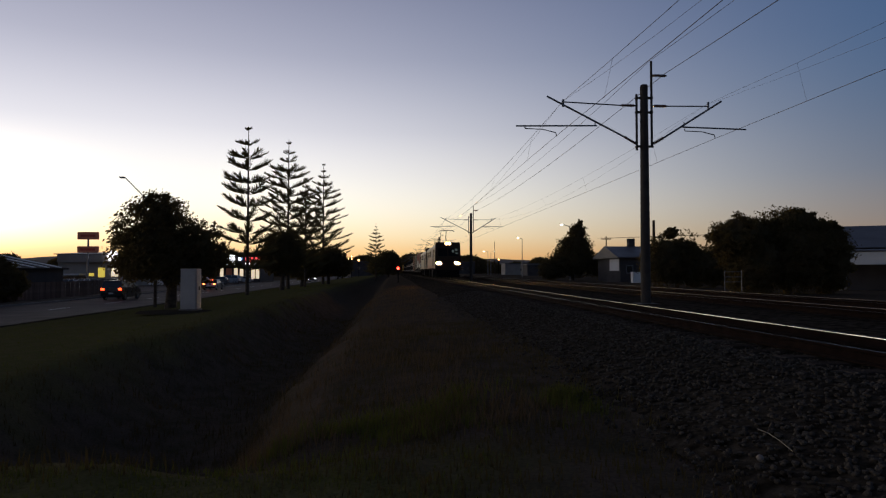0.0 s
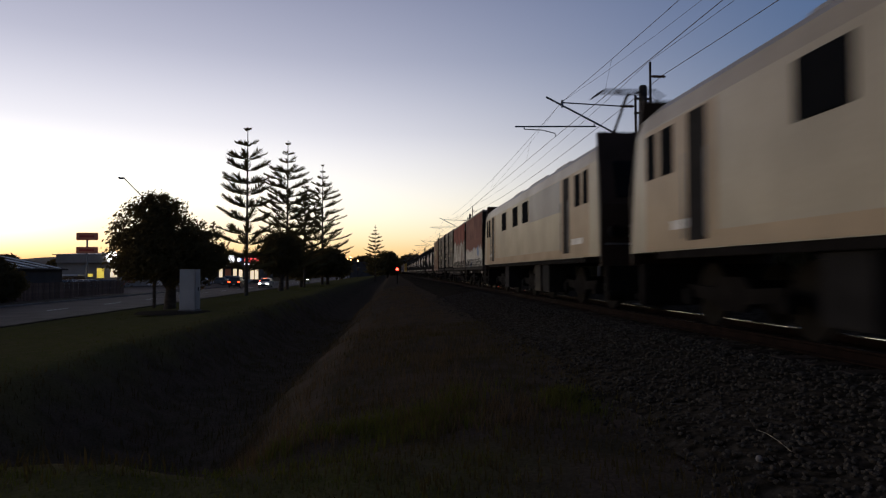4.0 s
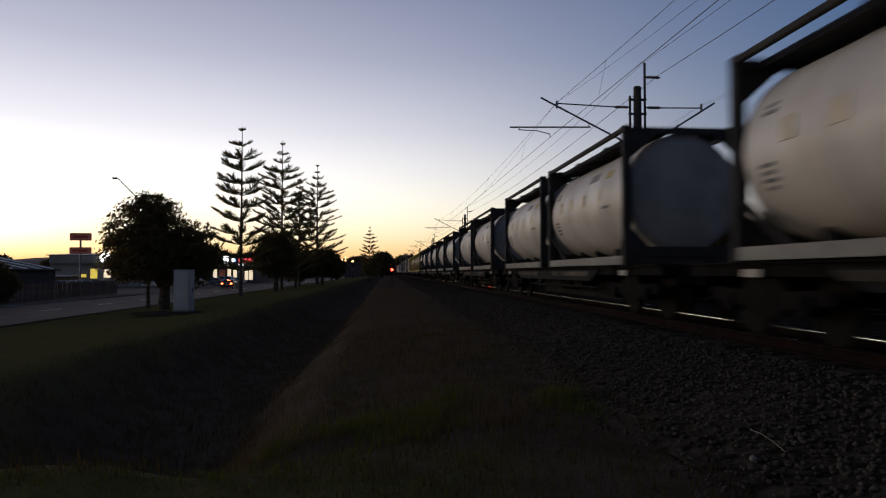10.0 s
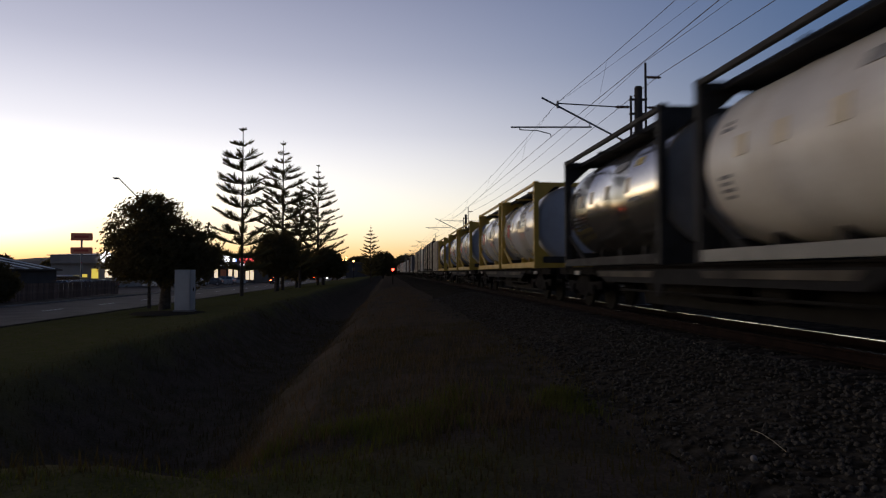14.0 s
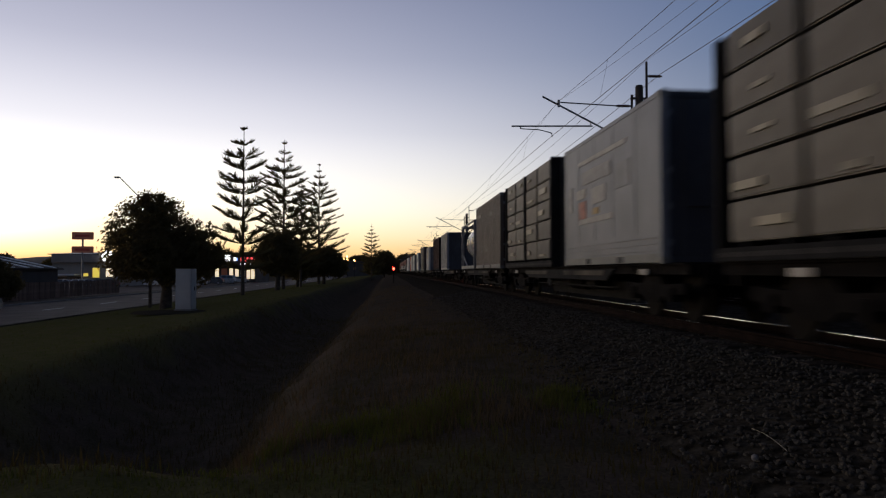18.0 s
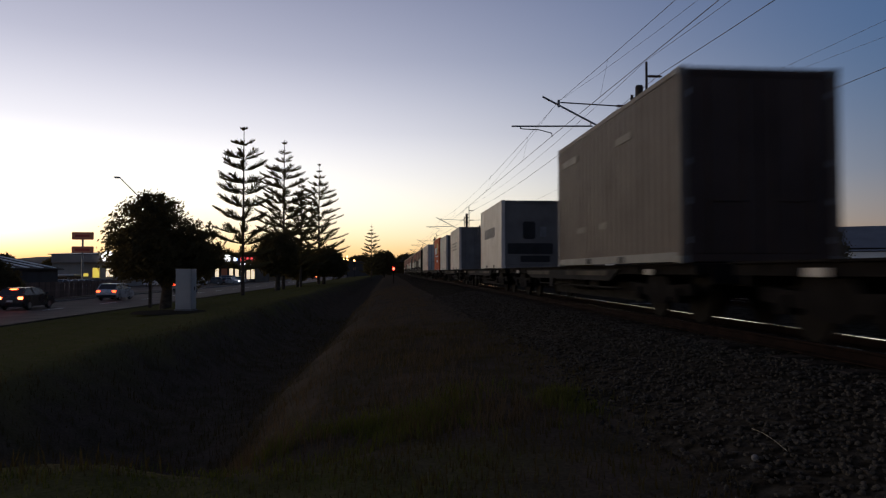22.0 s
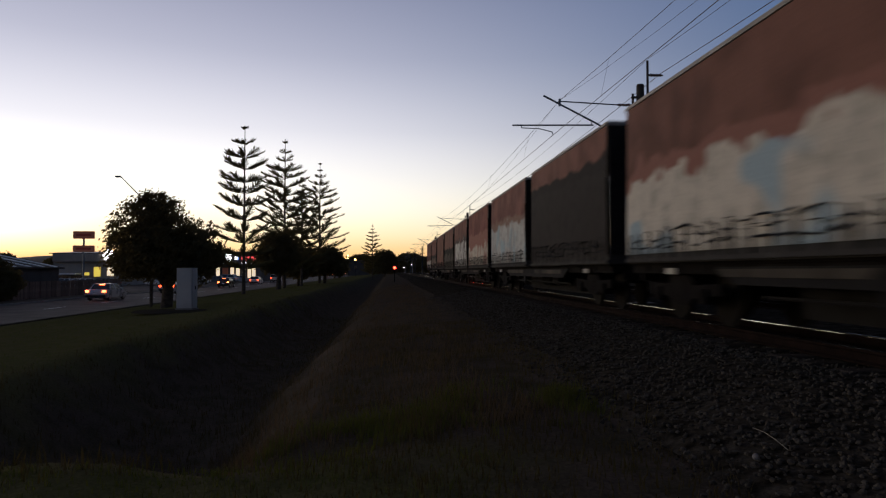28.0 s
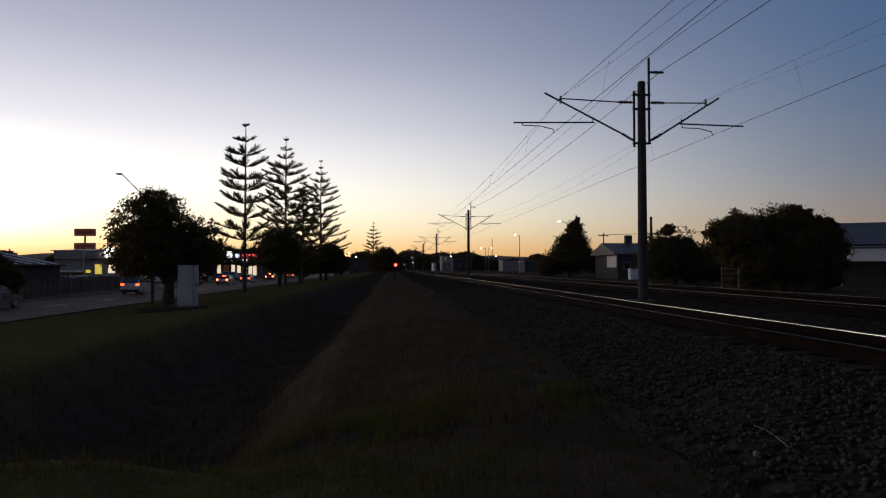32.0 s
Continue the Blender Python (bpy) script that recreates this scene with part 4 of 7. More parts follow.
def make_box(name, label, mat, length=6.06, width=2.44, height=2.59, smooth_sides=False, marks=(), reefer=False, category="container", lower=None, end_mat=None):
    """A steel container; its base is at z = 0, its doors or machinery face the front (-y). marks: (y, z, wide, high, material) on the sides."""
    c = thing(name, pose(0, 0, 0), label, category, "containers on the train")
    h, w = length / 2, width / 2
    for x in (-1, 1):
        for y in (-1, 1):
            part("corner_post", box(B(), x * (w - 0.07) - 0.07, x * (w - 0.07) + 0.07, y * (h - 0.07) - 0.07, y * (h - 0.07) + 0.07, 0.1, height - 0.1, 0.01), mat, c)
    for x in (-1, 1):
        part("bottom_rail", box(B(), x * (w - 0.05) - 0.05, x * (w - 0.05) + 0.05, -h + 0.14, h - 0.14, 0.02, 0.17, 0.008), lower or mat, c)
        part("top_rail", box(B(), x * (w - 0.04) - 0.04, x * (w - 0.04) + 0.04, -h + 0.14, h - 0.14, height - 0.10, height - 0.01, 0.008), mat, c)
        wall = B()
        if smooth_sides:
            box(wall, min(x * (w - 0.012), x * (w - 0.06)), max(x * (w - 0.012), x * (w - 0.06)), -h + 0.14, h - 0.14, 0.17, height - 0.10)
            n = int(length / 1.2)
            ribs = [(-h + k * length / n - 0.02, -h + k * length / n + 0.02, 0.56, height - 0.12, 0.004, "seam") for k in range(1, n)]
            ribs += [(-h + 0.14, h - 0.14, 0.22 + 0.11 * k, 0.26 + 0.11 * k, -0.004, "rubbing_strip") for k in range(3)]
        else:
            corrugated(wall, x * (w - 0.012), -h + 0.14, h - 0.14, 0.17, height - 0.10, s=x)
        side = part("side_wall", wall, mat, c)
        for ya, yb, za, zb, inset, nm in (ribs if smooth_sides else ()):
            part(nm, box(B(), min(x * (w - 0.014), x * (w - inset)), max(x * (w - 0.014), x * (w - inset)), ya, yb, za, zb), mat, side)
    roof = B()
    box(roof, -w + 0.06, w - 0.06, -h + 0.1, h - 0.1, height - 0.06, height - 0.02)
    k = -h + 0.4
    while k < h - 0.3:
        box(roof, -w + 0.15, w - 0.15, k - 0.06, k + 0.06, height - 0.025, height - 0.006)
        k += 0.4
    part("roof", roof, mat, c)
    part("floor", box(B(), -w + 0.08, w - 0.08, -h + 0.1, h - 0.1, 0.08, 0.16), M["dark"], c)
    wall = B()
    box(wall, -w + 0.13, w - 0.13, h - 0.09, h - 0.03, 0.15, height - 0.1)
    for k in range(8):
        xx = -w + 0.3 + k * (width - 0.6) / 7
        box(wall, xx - 0.06, xx + 0.06, h - 0.034, h - 0.008, 0.2, height - 0.15)
    # end_mat: a darker end colour that holds the shade of the end face
    end_mat = end_mat or mat
    part("end_wall", wall, end_mat, c)
    part("header", box(B(), -w + 0.14, w - 0.14, -h + 0.005, -h + 0.13, height - 0.12, height - 0.01, 0.008), end_mat, c)
    part("door_sill", box(B(), -w + 0.14, w - 0.14, -h + 0.005, -h + 0.13, 0.02, 0.14, 0.008), end_mat, c)
    if reefer:
        part("machinery_panel", box(B(), -w + 0.13, w - 0.13, -h + 0.03, -h + 0.12, 0.145, height - 0.125, 0.01), end_mat, c)
        part("fan_opening", box(B(), -0.35, 0.15, -h + 0.012, -h + 0.05, height - 1.55, height - 0.85, 0.05), M["rubber"], c, "dark fan opening")
        part("control_box", box(B(), 0.35, 0.6, -h + 0.0, -h + 0.05, height - 1.45, height - 1.05, 0.02), M["label_grey"], c)
        part("condenser_grille", box(B(), -w + 0.25, w - 0.35, -h + 0.008, -h + 0.05, height - 2.15, height - 1.72, 0.02), M["rubber"], c, "dark condenser grille")
        part("lower_grille", box(B(), -0.45, 0.75, -h + 0.008, -h + 0.05, 0.25, 0.5, 0.02), M["rubber"], c)
    else:
        for s in (-1, 1):
            door = part("door", box(B(), min(s * 0.012, s * (w - 0.13)), max(s * 0.012, s * (w - 0.13)), -h + 0.035, -h + 0.09, 0.145, height - 0.125, 0.008), end_mat, c)
            for xx in (0.25, 0.82):
                part("lock_rod", tube(B(), (s * xx, -h + 0.02, 0.1), (s * xx, -h + 0.02, height - 0.1), 0.018, n=6), end_mat if end_mat is not mat else M["galv"], door)
            part("door_handle", box(B(), s * 0.5 - 0.28, s * 0.5 + 0.28, -h + 0.0, -h + 0.03, 0.95, 1.0), end_mat if end_mat is not mat else M["galv"], door)
            for zz in (0.35, 0.95, 1.55, height - 0.4):
                part("hinge", box(B(), s * (w - 0.13) - 0.05, s * (w - 0.13) + 0.05, -h + 0.008, -h + 0.04, zz - 0.05, zz + 0.05), M["galv"], door)
    for x in (-1, 1):
        for y in (-1.05, 1.05):
            part("fork_pocket", box(B(), min(x * (w - 0.05), x * (w + 0.002)), max(x * (w - 0.05), x * (w + 0.002)), y - 0.18, y + 0.18, 0.03, 0.15), M["rubber"], c)
    for y, z, wide, high, mk in marks:
        for x in (-1, 1):
            part("lettering", box(B(), min(x * (w - 0.05), x * (w + 0.003)), max(x * (w - 0.05), x * (w + 0.003)), y - wide / 2, y + wide / 2, z, z + high, 0.003), M[mk], c)
    corner_castings(c, length, width, height, lower or mat)
    return c


def make_tank(name, label, shell, frame_mat, height=2.68, radius=1.16, open_ends=False, sill=None, emblem=False):
    """A 6 m tank container: a barrel with flat dished ends in a steel frame."""
    c = thing(name, pose(0, 0, 0), label, "tank container", "tank containers on the train")
    h, w, cz = 3.03, 1.22, height - radius - 0.12
    e = 2.80 if not open_ends else 2.35
    sill = sill or frame_mat
    prof = [(-e - 0.16, 0.05), (-e - 0.155, 0.5), (-e - 0.14, radius - 0.20), (-e - 0.10, radius - 0.09), (-e - 0.03, radius - 0.02), (-e + 0.06, radius), (-1.3, radius), (-1.28, radius + 0.012), (-1.2, radius + 0.012), (-1.18, radius),
            (1.18, radius), (1.2, radius + 0.012), (1.28, radius + 0.012), (1.3, radius), (e - 0.06, radius), (e + 0.03, radius - 0.02), (e + 0.10, radius - 0.09), (e + 0.14, radius - 0.20), (e + 0.155, 0.5), (e + 0.16, 0.05)]
    barrel = part("barrel", shift(lathe(B(), prof, 44, "Y"), pose(0, 0, cz)), shell, c, "", True)
    for k in (-0.9, 0.0, 1.5):
        part("manhole", tube(B(), (0, k, cz + radius - 0.02), (0, k, cz + radius + 0.09), 0.25 if k == 0 else 0.1, n=14), frame_mat, barrel)
    for y in (-1, 1):
        b = B()
        yy = y * (h - 0.075)
        for x in (-1, 1):
            box(b, x * (w - 0.075) - 0.075, x * (w - 0.075) + 0.075, yy - 0.075, yy + 0.075, 0.1, height - 0.1, 0.01)
        box(b, -w + 0.14, w - 0.14, yy - 0.06, yy + 0.06, height - 0.16, height - 0.03, 0.01)
        box(b, -w + 0.14, w - 0.14, yy - 0.06, yy + 0.06, 0.02, 0.20, 0.01)
        for x in (-1, 1):
            if open_ends:
                tube(b, (x * (w - 0.1), yy, height - 0.55), (x * 0.75, yy, height - 0.1), 0.045, n=6)
            tube(b, (x * (w - 0.1), y * (h - 0.1), 0.8), (x * (w - 0.25), y * (h - 0.95), 0.16), 0.05, n=6)
        part("end_frame", b, frame_mat, c)
        if not open_ends:
            for x in (-1, 1):
                for top in (0, 1):
                    z0, z1 = (height - 0.15, height - 0.62) if top else (0.19, 0.72)
                    g = B()
                    f = [g.verts.new((x * px, yy + y * 0.045 + d, pz)) for d in (-0.02, 0.02) for px, pz in ((w - 0.14, z0), (w - 0.66, z0), (w - 0.14, z1))]
                    g.faces.new(f[:3]); g.faces.new(f[3:][::-1])
                    for i in range(3):
                        j = (i + 1) % 3
                        g.faces.new((f[i], f[j], f[3 + j], f[3 + i]))
                    bmesh.ops.recalc_face_normals(g, faces=g.faces)
                    part("gusset", g, frame_mat, c)
        if open_ends:
            part("saddle_ring", shift(lathe(B(), [(0.0, 0.78), (y * 0.34, 0.80), (y * 0.34, 0.74), (0.0, 0.72)], 28, "Y"), pose(0, y * (e + 0.02), cz)), frame_mat, c, "", True)
        else:
            part("end_cap", shift(lathe(B(), [(y * 0.02, 0.01), (y * 0.014, 0.5), (0, radius - 0.19), (y * -0.04, radius - 0.075), (y * -0.11, radius - 0.012)], 40, "Y"), pose(0, y * (e + 0.15), cz)), M["end_pale"] if emblem else M["end_blue"], c, "grey-blue end of the tank", True)
            part("cladding_trough", box(B(), -0.95, 0.95, min(y * (e + 0.02), y * (e + 0.25)), max(y * (e + 0.02), y * (e + 0.25)), 0.16, 0.36, 0.02), M["frame_dark"], c)
        if emblem:
            part("emblem", tube(B(), (0, y * (e + 0.16), cz), (0, y * (e + 0.185), cz), 0.21, n=24), M["emblem_red"], c, "round red emblem")
    for x in (-1, 1):
        part("bottom_rail", box(B(), x * (w - 0.05) - 0.05, x * (w - 0.05) + 0.05, -h + 0.15, h - 0.15, 0.02, 0.19, 0.01), sill, c, "" if sill is frame_mat else "pale grey lower side rail")
        part("top_rail", box(B(), x * (w - 0.045) - 0.04, x * (w - 0.045) + 0.04, -h + 0.15, h - 0.15, height - 0.11, height - 0.02, 0.01), frame_mat, c)
        if emblem:
            part("emblem", shift(prism(B(), [(-0.17, 0.13), (0.17, 0.13), (0.14, -0.1), (0.0, -0.22), (-0.14, -0.1)], -0.012, 0.012), pose(x * (radius + 0.004), 1.75, cz - 0.02)), M["label_red"], c, "red shield emblem")
            part("emblem_bar", shift(box(B(), -0.012, 0.012, -0.21, 0.21, -0.05, 0.05, 0.003), pose(x * (radius - 0.005), 1.75, cz + 0.20) @ pose(0, 0, 0, 0, -x * 9, 0)), M["label_red"], c)
        part("name_plate", shift(box(B(), -0.012, 0.012, -0.30, 0.30, -0.10, 0.10, 0.003), pose(x * (radius - 0.16), -0.6, cz + 0.58) @ pose(0, 0, 0, 0, -x * 31, 0)), M["label_print"], c)
        for k in (-1.35, -0.1, 0.95, 1.85):
            part("label_plate", shift(box(B(), -0.012, 0.012, -0.10, 0.10, -0.14, 0.14, 0.003), pose(x * (radius - 0.005), k, cz + 0.12) @ pose(0, 0, 0, 0, -x * 6, 0)), M["label_cream"], c)
        part("hazard_plate", shift(box(B(), -0.012, 0.012, -0.18, 0.18, -0.08, 0.08, 0.003), pose(x * (radius - 0.13), -1.7, cz + 0.53) @ pose(0, 0, 0, 0, -x * 28, 0)), M["label_yellow"], c, "yellow hazard plate")
        part("lettering", shift(box(B(), -0.012, 0.012, -0.24, 0.24, -0.03, 0.03, 0.003), pose(x * (radius - 0.015), -1.7, cz - 0.16) @ pose(0, 0, 0, 0, x * 8, 0)), M["label_grey"], c)
        for zz, wd in ((-0.24, 0.26), (-0.33, 0.2), (-0.42, 0.26), (-0.51, 0.16), (0.40, 0.2), (0.49, 0.14)):
            tilt = math.asin(zz / radius)
            part("lettering", shift(box(B(), -0.012, 0.012, -wd / 2, wd / 2, -0.025, 0.025, 0.003), pose(0, 2.3, cz) @ pose(0, 0, 0, 0, -x * math.degrees(tilt), 0) @ pose(x * (radius + 0.004), 0, 0)), M["label_grey"], c)
        # walkway along the top of the side
        way = B()
        for k in range(-9, 10):
            box(way, min(x * 0.34, x * 0.86), max(x * 0.34, x * 0.86), k * 0.305 - 0.125, k * 0.305 + 0.125, height - 0.10, height - 0.07)
        for xx in (0.36, 0.84):
            box(way, x * xx - 0.025, x * xx + 0.025, -2.95, 2.95, height - 0.16, height - 0.101)
        part("walkway", way, M["frame_dark"], c, "dark chequered walkway along the top")
    for k in (-1.5, 0.6):
        part("walkway_bracket", box(B(), -1.1, 1.1, k - 0.04, k + 0.04, height - 0.21, height - 0.162), frame_mat, c)
    for k in (-2, -0.7, 0.7, 2):
        part("saddle", box(B(), -0.6, 0.6, k - 0.06, k + 0.06, 0.05, cz - radius + 0.16), frame_mat, c)
    corner_castings(c, 6.06, 2.44, height, frame_mat)
    return c


def make_curtain(name, label, mat, length=7.55, height=2.95):
    """A curtain-sided swap body: cloth sides with straps, a pale roof, dark steel ends."""
    c = thing(name, pose(0, 0, 0), label, "swap body", "swap bodies on the train")
    h, w = length / 2, 1.25
    part("floor", box(B(), -w + 0.02, w - 0.02, -h + 0.02, h - 0.02, 0.0, 0.20, 0.01), M["frame_dark"], c)
    part("roof", box(B(), -w - 0.012, w + 0.012, -h, h, height - 0.11, height, 0.03), M["curtain_roof"], c, "pale roof edge")
    for y in (-1, 1):
        b = B()
        box(b, -w + 0.03, w - 0.03, y * (h - 0.05) - 0.05, y * (h - 0.05) + 0.05, 0.2, height - 0.09, 0.01)
        wall = part("end_wall", b, M["steel_black"], c)
        for x in (-0.8, -0.3, 0.3, 0.8):
            part("lock_rod", box(B(), x - 0.03, x + 0.03, y * h - 0.012, y * h + 0.012, 0.25, height - 0.14), M["steel_black"], wall)
    rnd = random.Random(len(label))
    for x in (-1, 1):
        b = B()
        n = 34
        low, mid, up = [], [], []
        for k in range(n + 1):
            y = -h + 0.08 + (length - 0.16) * k / n
            f = 0.018 * math.sin(k * 1.9) + 0.01 * rnd.uniform(-1, 1)
            low.append(b.verts.new((x * (w + 0.004 + f), y, 0.16)))
            mid.append(b.verts.new((x * (w + 0.012 - f * 0.6), y, height * 0.5)))
            up.append(b.verts.new((x * (w - 0.005), y, height - 0.09)))
        for k in range(n):
            for p, q in ((low, mid), (mid, up)):
                f4 = (p[k], p[k + 1], q[k + 1], q[k])
                b.faces.new(f4 if x > 0 else f4[::-1])
        part("curtain", b, mat, c, "", True)
        for k in range(16):
            y = -h + 0.3 + k * (length - 0.6) / 15
            part("strap", box(B(), min(x * (w + 0.015), x * (w + 0.026)), max(x * (w + 0.015), x * (w + 0.026)), y - 0.022, y + 0.022, 0.05, 0.52), M["strap"], c)
        for z in (0.28, 0.40, 0.53):
            lace = B()
            for k in range(30):                      # frayed lengths of rope between the straps
                if rnd.random() < 0.25:
                    continue
                ya, yb = -h + 0.3 + k * (length - 0.6) / 30, -h + 0.3 + (k + rnd.uniform(0.7, 1.2)) * (length - 0.6) / 30
                tube(lace, (x * (w + 0.028), ya, z + rnd.uniform(-0.05, 0.05)), (x * (w + 0.028), min(yb, h - 0.2), z + rnd.uniform(-0.05, 0.05)), rnd.uniform(0.006, 0.018), n=5)
            part("lacing", lace, M["strap"], c)
        part("side_rail", box(B(), min(x * (w - 0.04), x * (w + 0.03)), max(x * (w - 0.04), x * (w + 0.03)), -h + 0.02, h - 0.02, 0.02, 0.08), M["frame_dark"], c)
    return c


def make_packs(name, label, pack_mat, rows=5, cols=4, length=7.4, height=3.06, slatted=False):
    """Timber packs, stacked on bearers between tall steel bulkheads."""
    c = thing(name, pose(0, 0, 0), label, "timber load", "timber loads on the train")
    h, w = length / 2, 1.22
    for y in (-1, 1):
        b = B()
        box(b, -w, w, y * (h - 0.06) - 0.06, y * (h - 0.06) + 0.06, 0.0, height, 0.015)
        bulk = part("bulkhead", b, M["steel_black"], c, "dark steel bulkhead")
        for x in (-0.9, -0.3, 0.3, 0.9):
            part("stiffener", box(B(), x - 0.06, x + 0.06, min(y * h, y * (h + 0.05)), max(y * h, y * (h + 0.05)), 0.0, height - 0.05), M["frame_dark"], bulk)
    if not slatted:      # added black block behind the gaps, stands in for the shade there
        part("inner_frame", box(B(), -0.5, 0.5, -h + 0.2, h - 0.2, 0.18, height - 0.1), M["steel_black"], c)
    part("base_frame", box(B(), -w, w, -h, h, 0.0, 0.18, 0.01), M["steel_black"], c)
    for x in (-1, 1):
        part("side_rail", box(B(), x * (w - 0.02) - 0.02, x * (w - 0.02) + 0.02, -h, h, 0.06, 0.12), M["frame_dark"], c)
    clear = length - 0.36
    gaps = 0.17 if not slatted else 0.16
    col_len = (clear - gaps * (cols + 1)) / cols
    base = 0.22 if not slatted else 0.20
    ph = (height - base - 0.02) / rows
    pack = None
    rnd = random.Random(3)
    for i in range(cols):
        yc = -h + 0.18 + gaps + col_len / 2 + i * (col_len + gaps)
        for k in range(rows):
            z = base + k * ph
            m = pose(rnd.uniform(-0.02, 0.02), yc + rnd.uniform(-0.02, 0.02), z)
            if pack is None:
                pack = part("timber_pack", box(B(), -w + 0.03, w - 0.03, -col_len / 2, col_len / 2, 0.035, ph - 0.006, 0.02 if not slatted else 0.008), pack_mat, c)
                pack.matrix_basis = m
            else:
                again("timber_pack", pack, c, m)
            if not slatted and rnd.random() < 0.75:
                wide, u = rnd.uniform(0.2, 0.9), rnd.uniform(-0.3, 0.3)
                zz = z + rnd.uniform(0.08, 0.28)
                for x in (-1, 1):
                    part("wrap_label", box(B(), x * (w - 0.012) - 0.022, x * (w - 0.012) + 0.022, yc + u - wide / 2, yc + u + wide / 2, zz, zz + rnd.uniform(0.06, 0.17), 0.004), M["wrap_red"] if rnd.random() < 0.14 else M["wrap_pale"], c)
        for yy in (yc - col_len * 0.3, yc + col_len * 0.3):
            part("bearer", box(B(), -w + 0.06, w - 0.06, yy - 0.05, yy + 0.05, 0.15, base + 0.036), M["steel_black"] if not slatted else M["wrap_brown"], c)
    if slatted:
        for i in range(cols + 1):
            yc = -h + 0.18 + gaps / 2 + i * (col_len + gaps)
            for x in (-1, 1):
                part("stanchion", box(B(), x * w - 0.03, x * w + 0.03, yc - 0.11, yc + 0.11, 0.1, height), M["rust"], c)
        for x in (-1, 1):
            part("top_rail", box(B(), x * w - 0.04, x * w + 0.04, -h, h, height - 0.12, height), M["rust"], c)
    else:
        for x in (-1, 1):
            yc = 0.0
            part("stanchion", box(B(), x * w - 0.03, x * w + 0.03, yc - 0.05, yc + 0.05, 0.1, height - 0.05), M["frame_dark"], c)
    return c


def make_loco():
    """An electric locomotive, nose at y = 0 and looking towards -y."""
    c = thing("locomotive", pose(0, 0, 0), "cream and grey electric locomotive with a dark blunt nose", "locomotive", "locomotives")
    Ln, w = 17.8, 1.36
    sec = [(-w, 1.18), (-w, 3.24), (-w + 0.06, 3.50), (-w + 0.30, 3.71), (-0.6, 3.82), (0, 3.85), (0.6, 3.82), (w - 0.30, 3.71), (w - 0.06, 3.50), (w, 3.24), (w, 1.18)]
    # body: sections along y, the noses lean back above the waist
    b = B()

    def slope(z):
        return 0.0 if z < 2.3 else (z - 2.3) * 0.30
    rings = []
    for y, sgn in ((0.03, 1), (0.75, 0), (Ln - 0.75, 0), (Ln - 0.03, -1)):
        rings.append([b.verts.new((x * ((1.0 if z < 2.3 else 1.0 - (z - 2.3) * 0.03) if sgn else 1), y + sgn * slope(z) * 0.9, z)) for x, z in sec])
    for p, q in zip(rings, rings[1:]):
        for k in range(len(sec) - 1):
            b.faces.new((p[k], p[k + 1], q[k + 1], q[k]))
        b.faces.new((p[-1], p[0], q[0], q[-1]))
    b.faces.new(rings[0]); b.faces.new(rings[-1][::-1])
    bmesh.ops.recalc_face_normals(b, faces=b.faces)
    part("body", b, M["cream"], c, "cream painted body")
    for x in (-1, 1):
        part("upper_side_panel", box(B(), min(x * (w - 0.02), x * (w + 0.006)), max(x * (w - 0.02), x * (w + 0.006)), 3.36, 7.3, 2.40, 3.22, 0.004), M["loco_grey"], c, "grey upper side panel")
        for y in (8.0, 9.8, 12.2):
            part("side_window", box(B(), min(x * (w - 0.03), x * (w + 0.014)), max(x * (w - 0.03), x * (w + 0.014)), y - 0.48, y + 0.48, 2.46, 3.14, 0.012), M["cab_glass"], c, "dark side window")
        for y0 in (0, 1):
            yy = (lambda v: v if y0 == 0 else Ln - v)
            for a, bb in ((0.85, 1.25), (1.45, 1.95)):
                ya, yb = sorted((yy(a), yy(bb)))
                part("cab_window", box(B(), min(x * (w - 0.03), x * (w + 0.012)), max(x * (w - 0.03), x * (w + 0.012)), ya, yb, 2.38, 3.15, 0.01), M["cab_glass"], c)
            ya, yb = sorted((yy(2.45), yy(3.05)))
            part("cab_door", box(B(), min(x * (w - 0.03), x * (w + 0.010)), max(x * (w - 0.03), x * (w + 0.010)), ya, yb, 1.3, 3.2, 0.01), M["steel_black"], c, "dark recessed cab door")
            for v in (2.38, 3.12):
                part("grab_rail", tube(B(), (x * (w + 0.05), yy(v), 1.35), (x * (w + 0.05), yy(v), 2.6), 0.016, n=6), M["galv"], c)
        part("side_skirt", box(B(), min(x * (w - 0.06), x * (w - 0.01)), max(x * (w - 0.06), x * (w - 0.01)), 1.2, Ln - 1.2, 1.06, 1.18, 0.01), M["dark"], c)
        for y in (5.4, 6.5, 12.0):
            part("equipment_box", box(B(), min(x * 0.8, x * 1.28), max(x * 0.8, x * 1.28), y - 0.42, y + 0.42, 0.28, 1.06, 0.02), M["sill"] if y == 6.5 else M["steel_black"], c)
        for ya, yb in ((0.78, 3.35), (Ln - 3.35, Ln - 0.78)):
            part("cab_side", box(B(), min(x * (w - 0.02), x * (w + 0.005)), max(x * (w - 0.02), x * (w + 0.005)), ya, yb, 1.19, 3.22, 0.004), M["cab_orange"], c, "dull yellowish cab side")
            part("number_stripe", box(B(), min(x * (w - 0.02), x * (w + 0.009)), max(x * (w - 0.02), x * (w + 0.009)), ya + 0.5, ya + 1.5, 1.50, 1.64, 0.003), M["label_white"], c)
        part("waist_stripe", box(B(), min(x * (w - 0.02), x * (w + 0.006)), max(x * (w - 0.02), x * (w + 0.006)), 3.36, Ln - 3.36, 1.19, 1.42, 0.004), M["cab_orange"], c, "dull yellowish stripe along the lower edge")
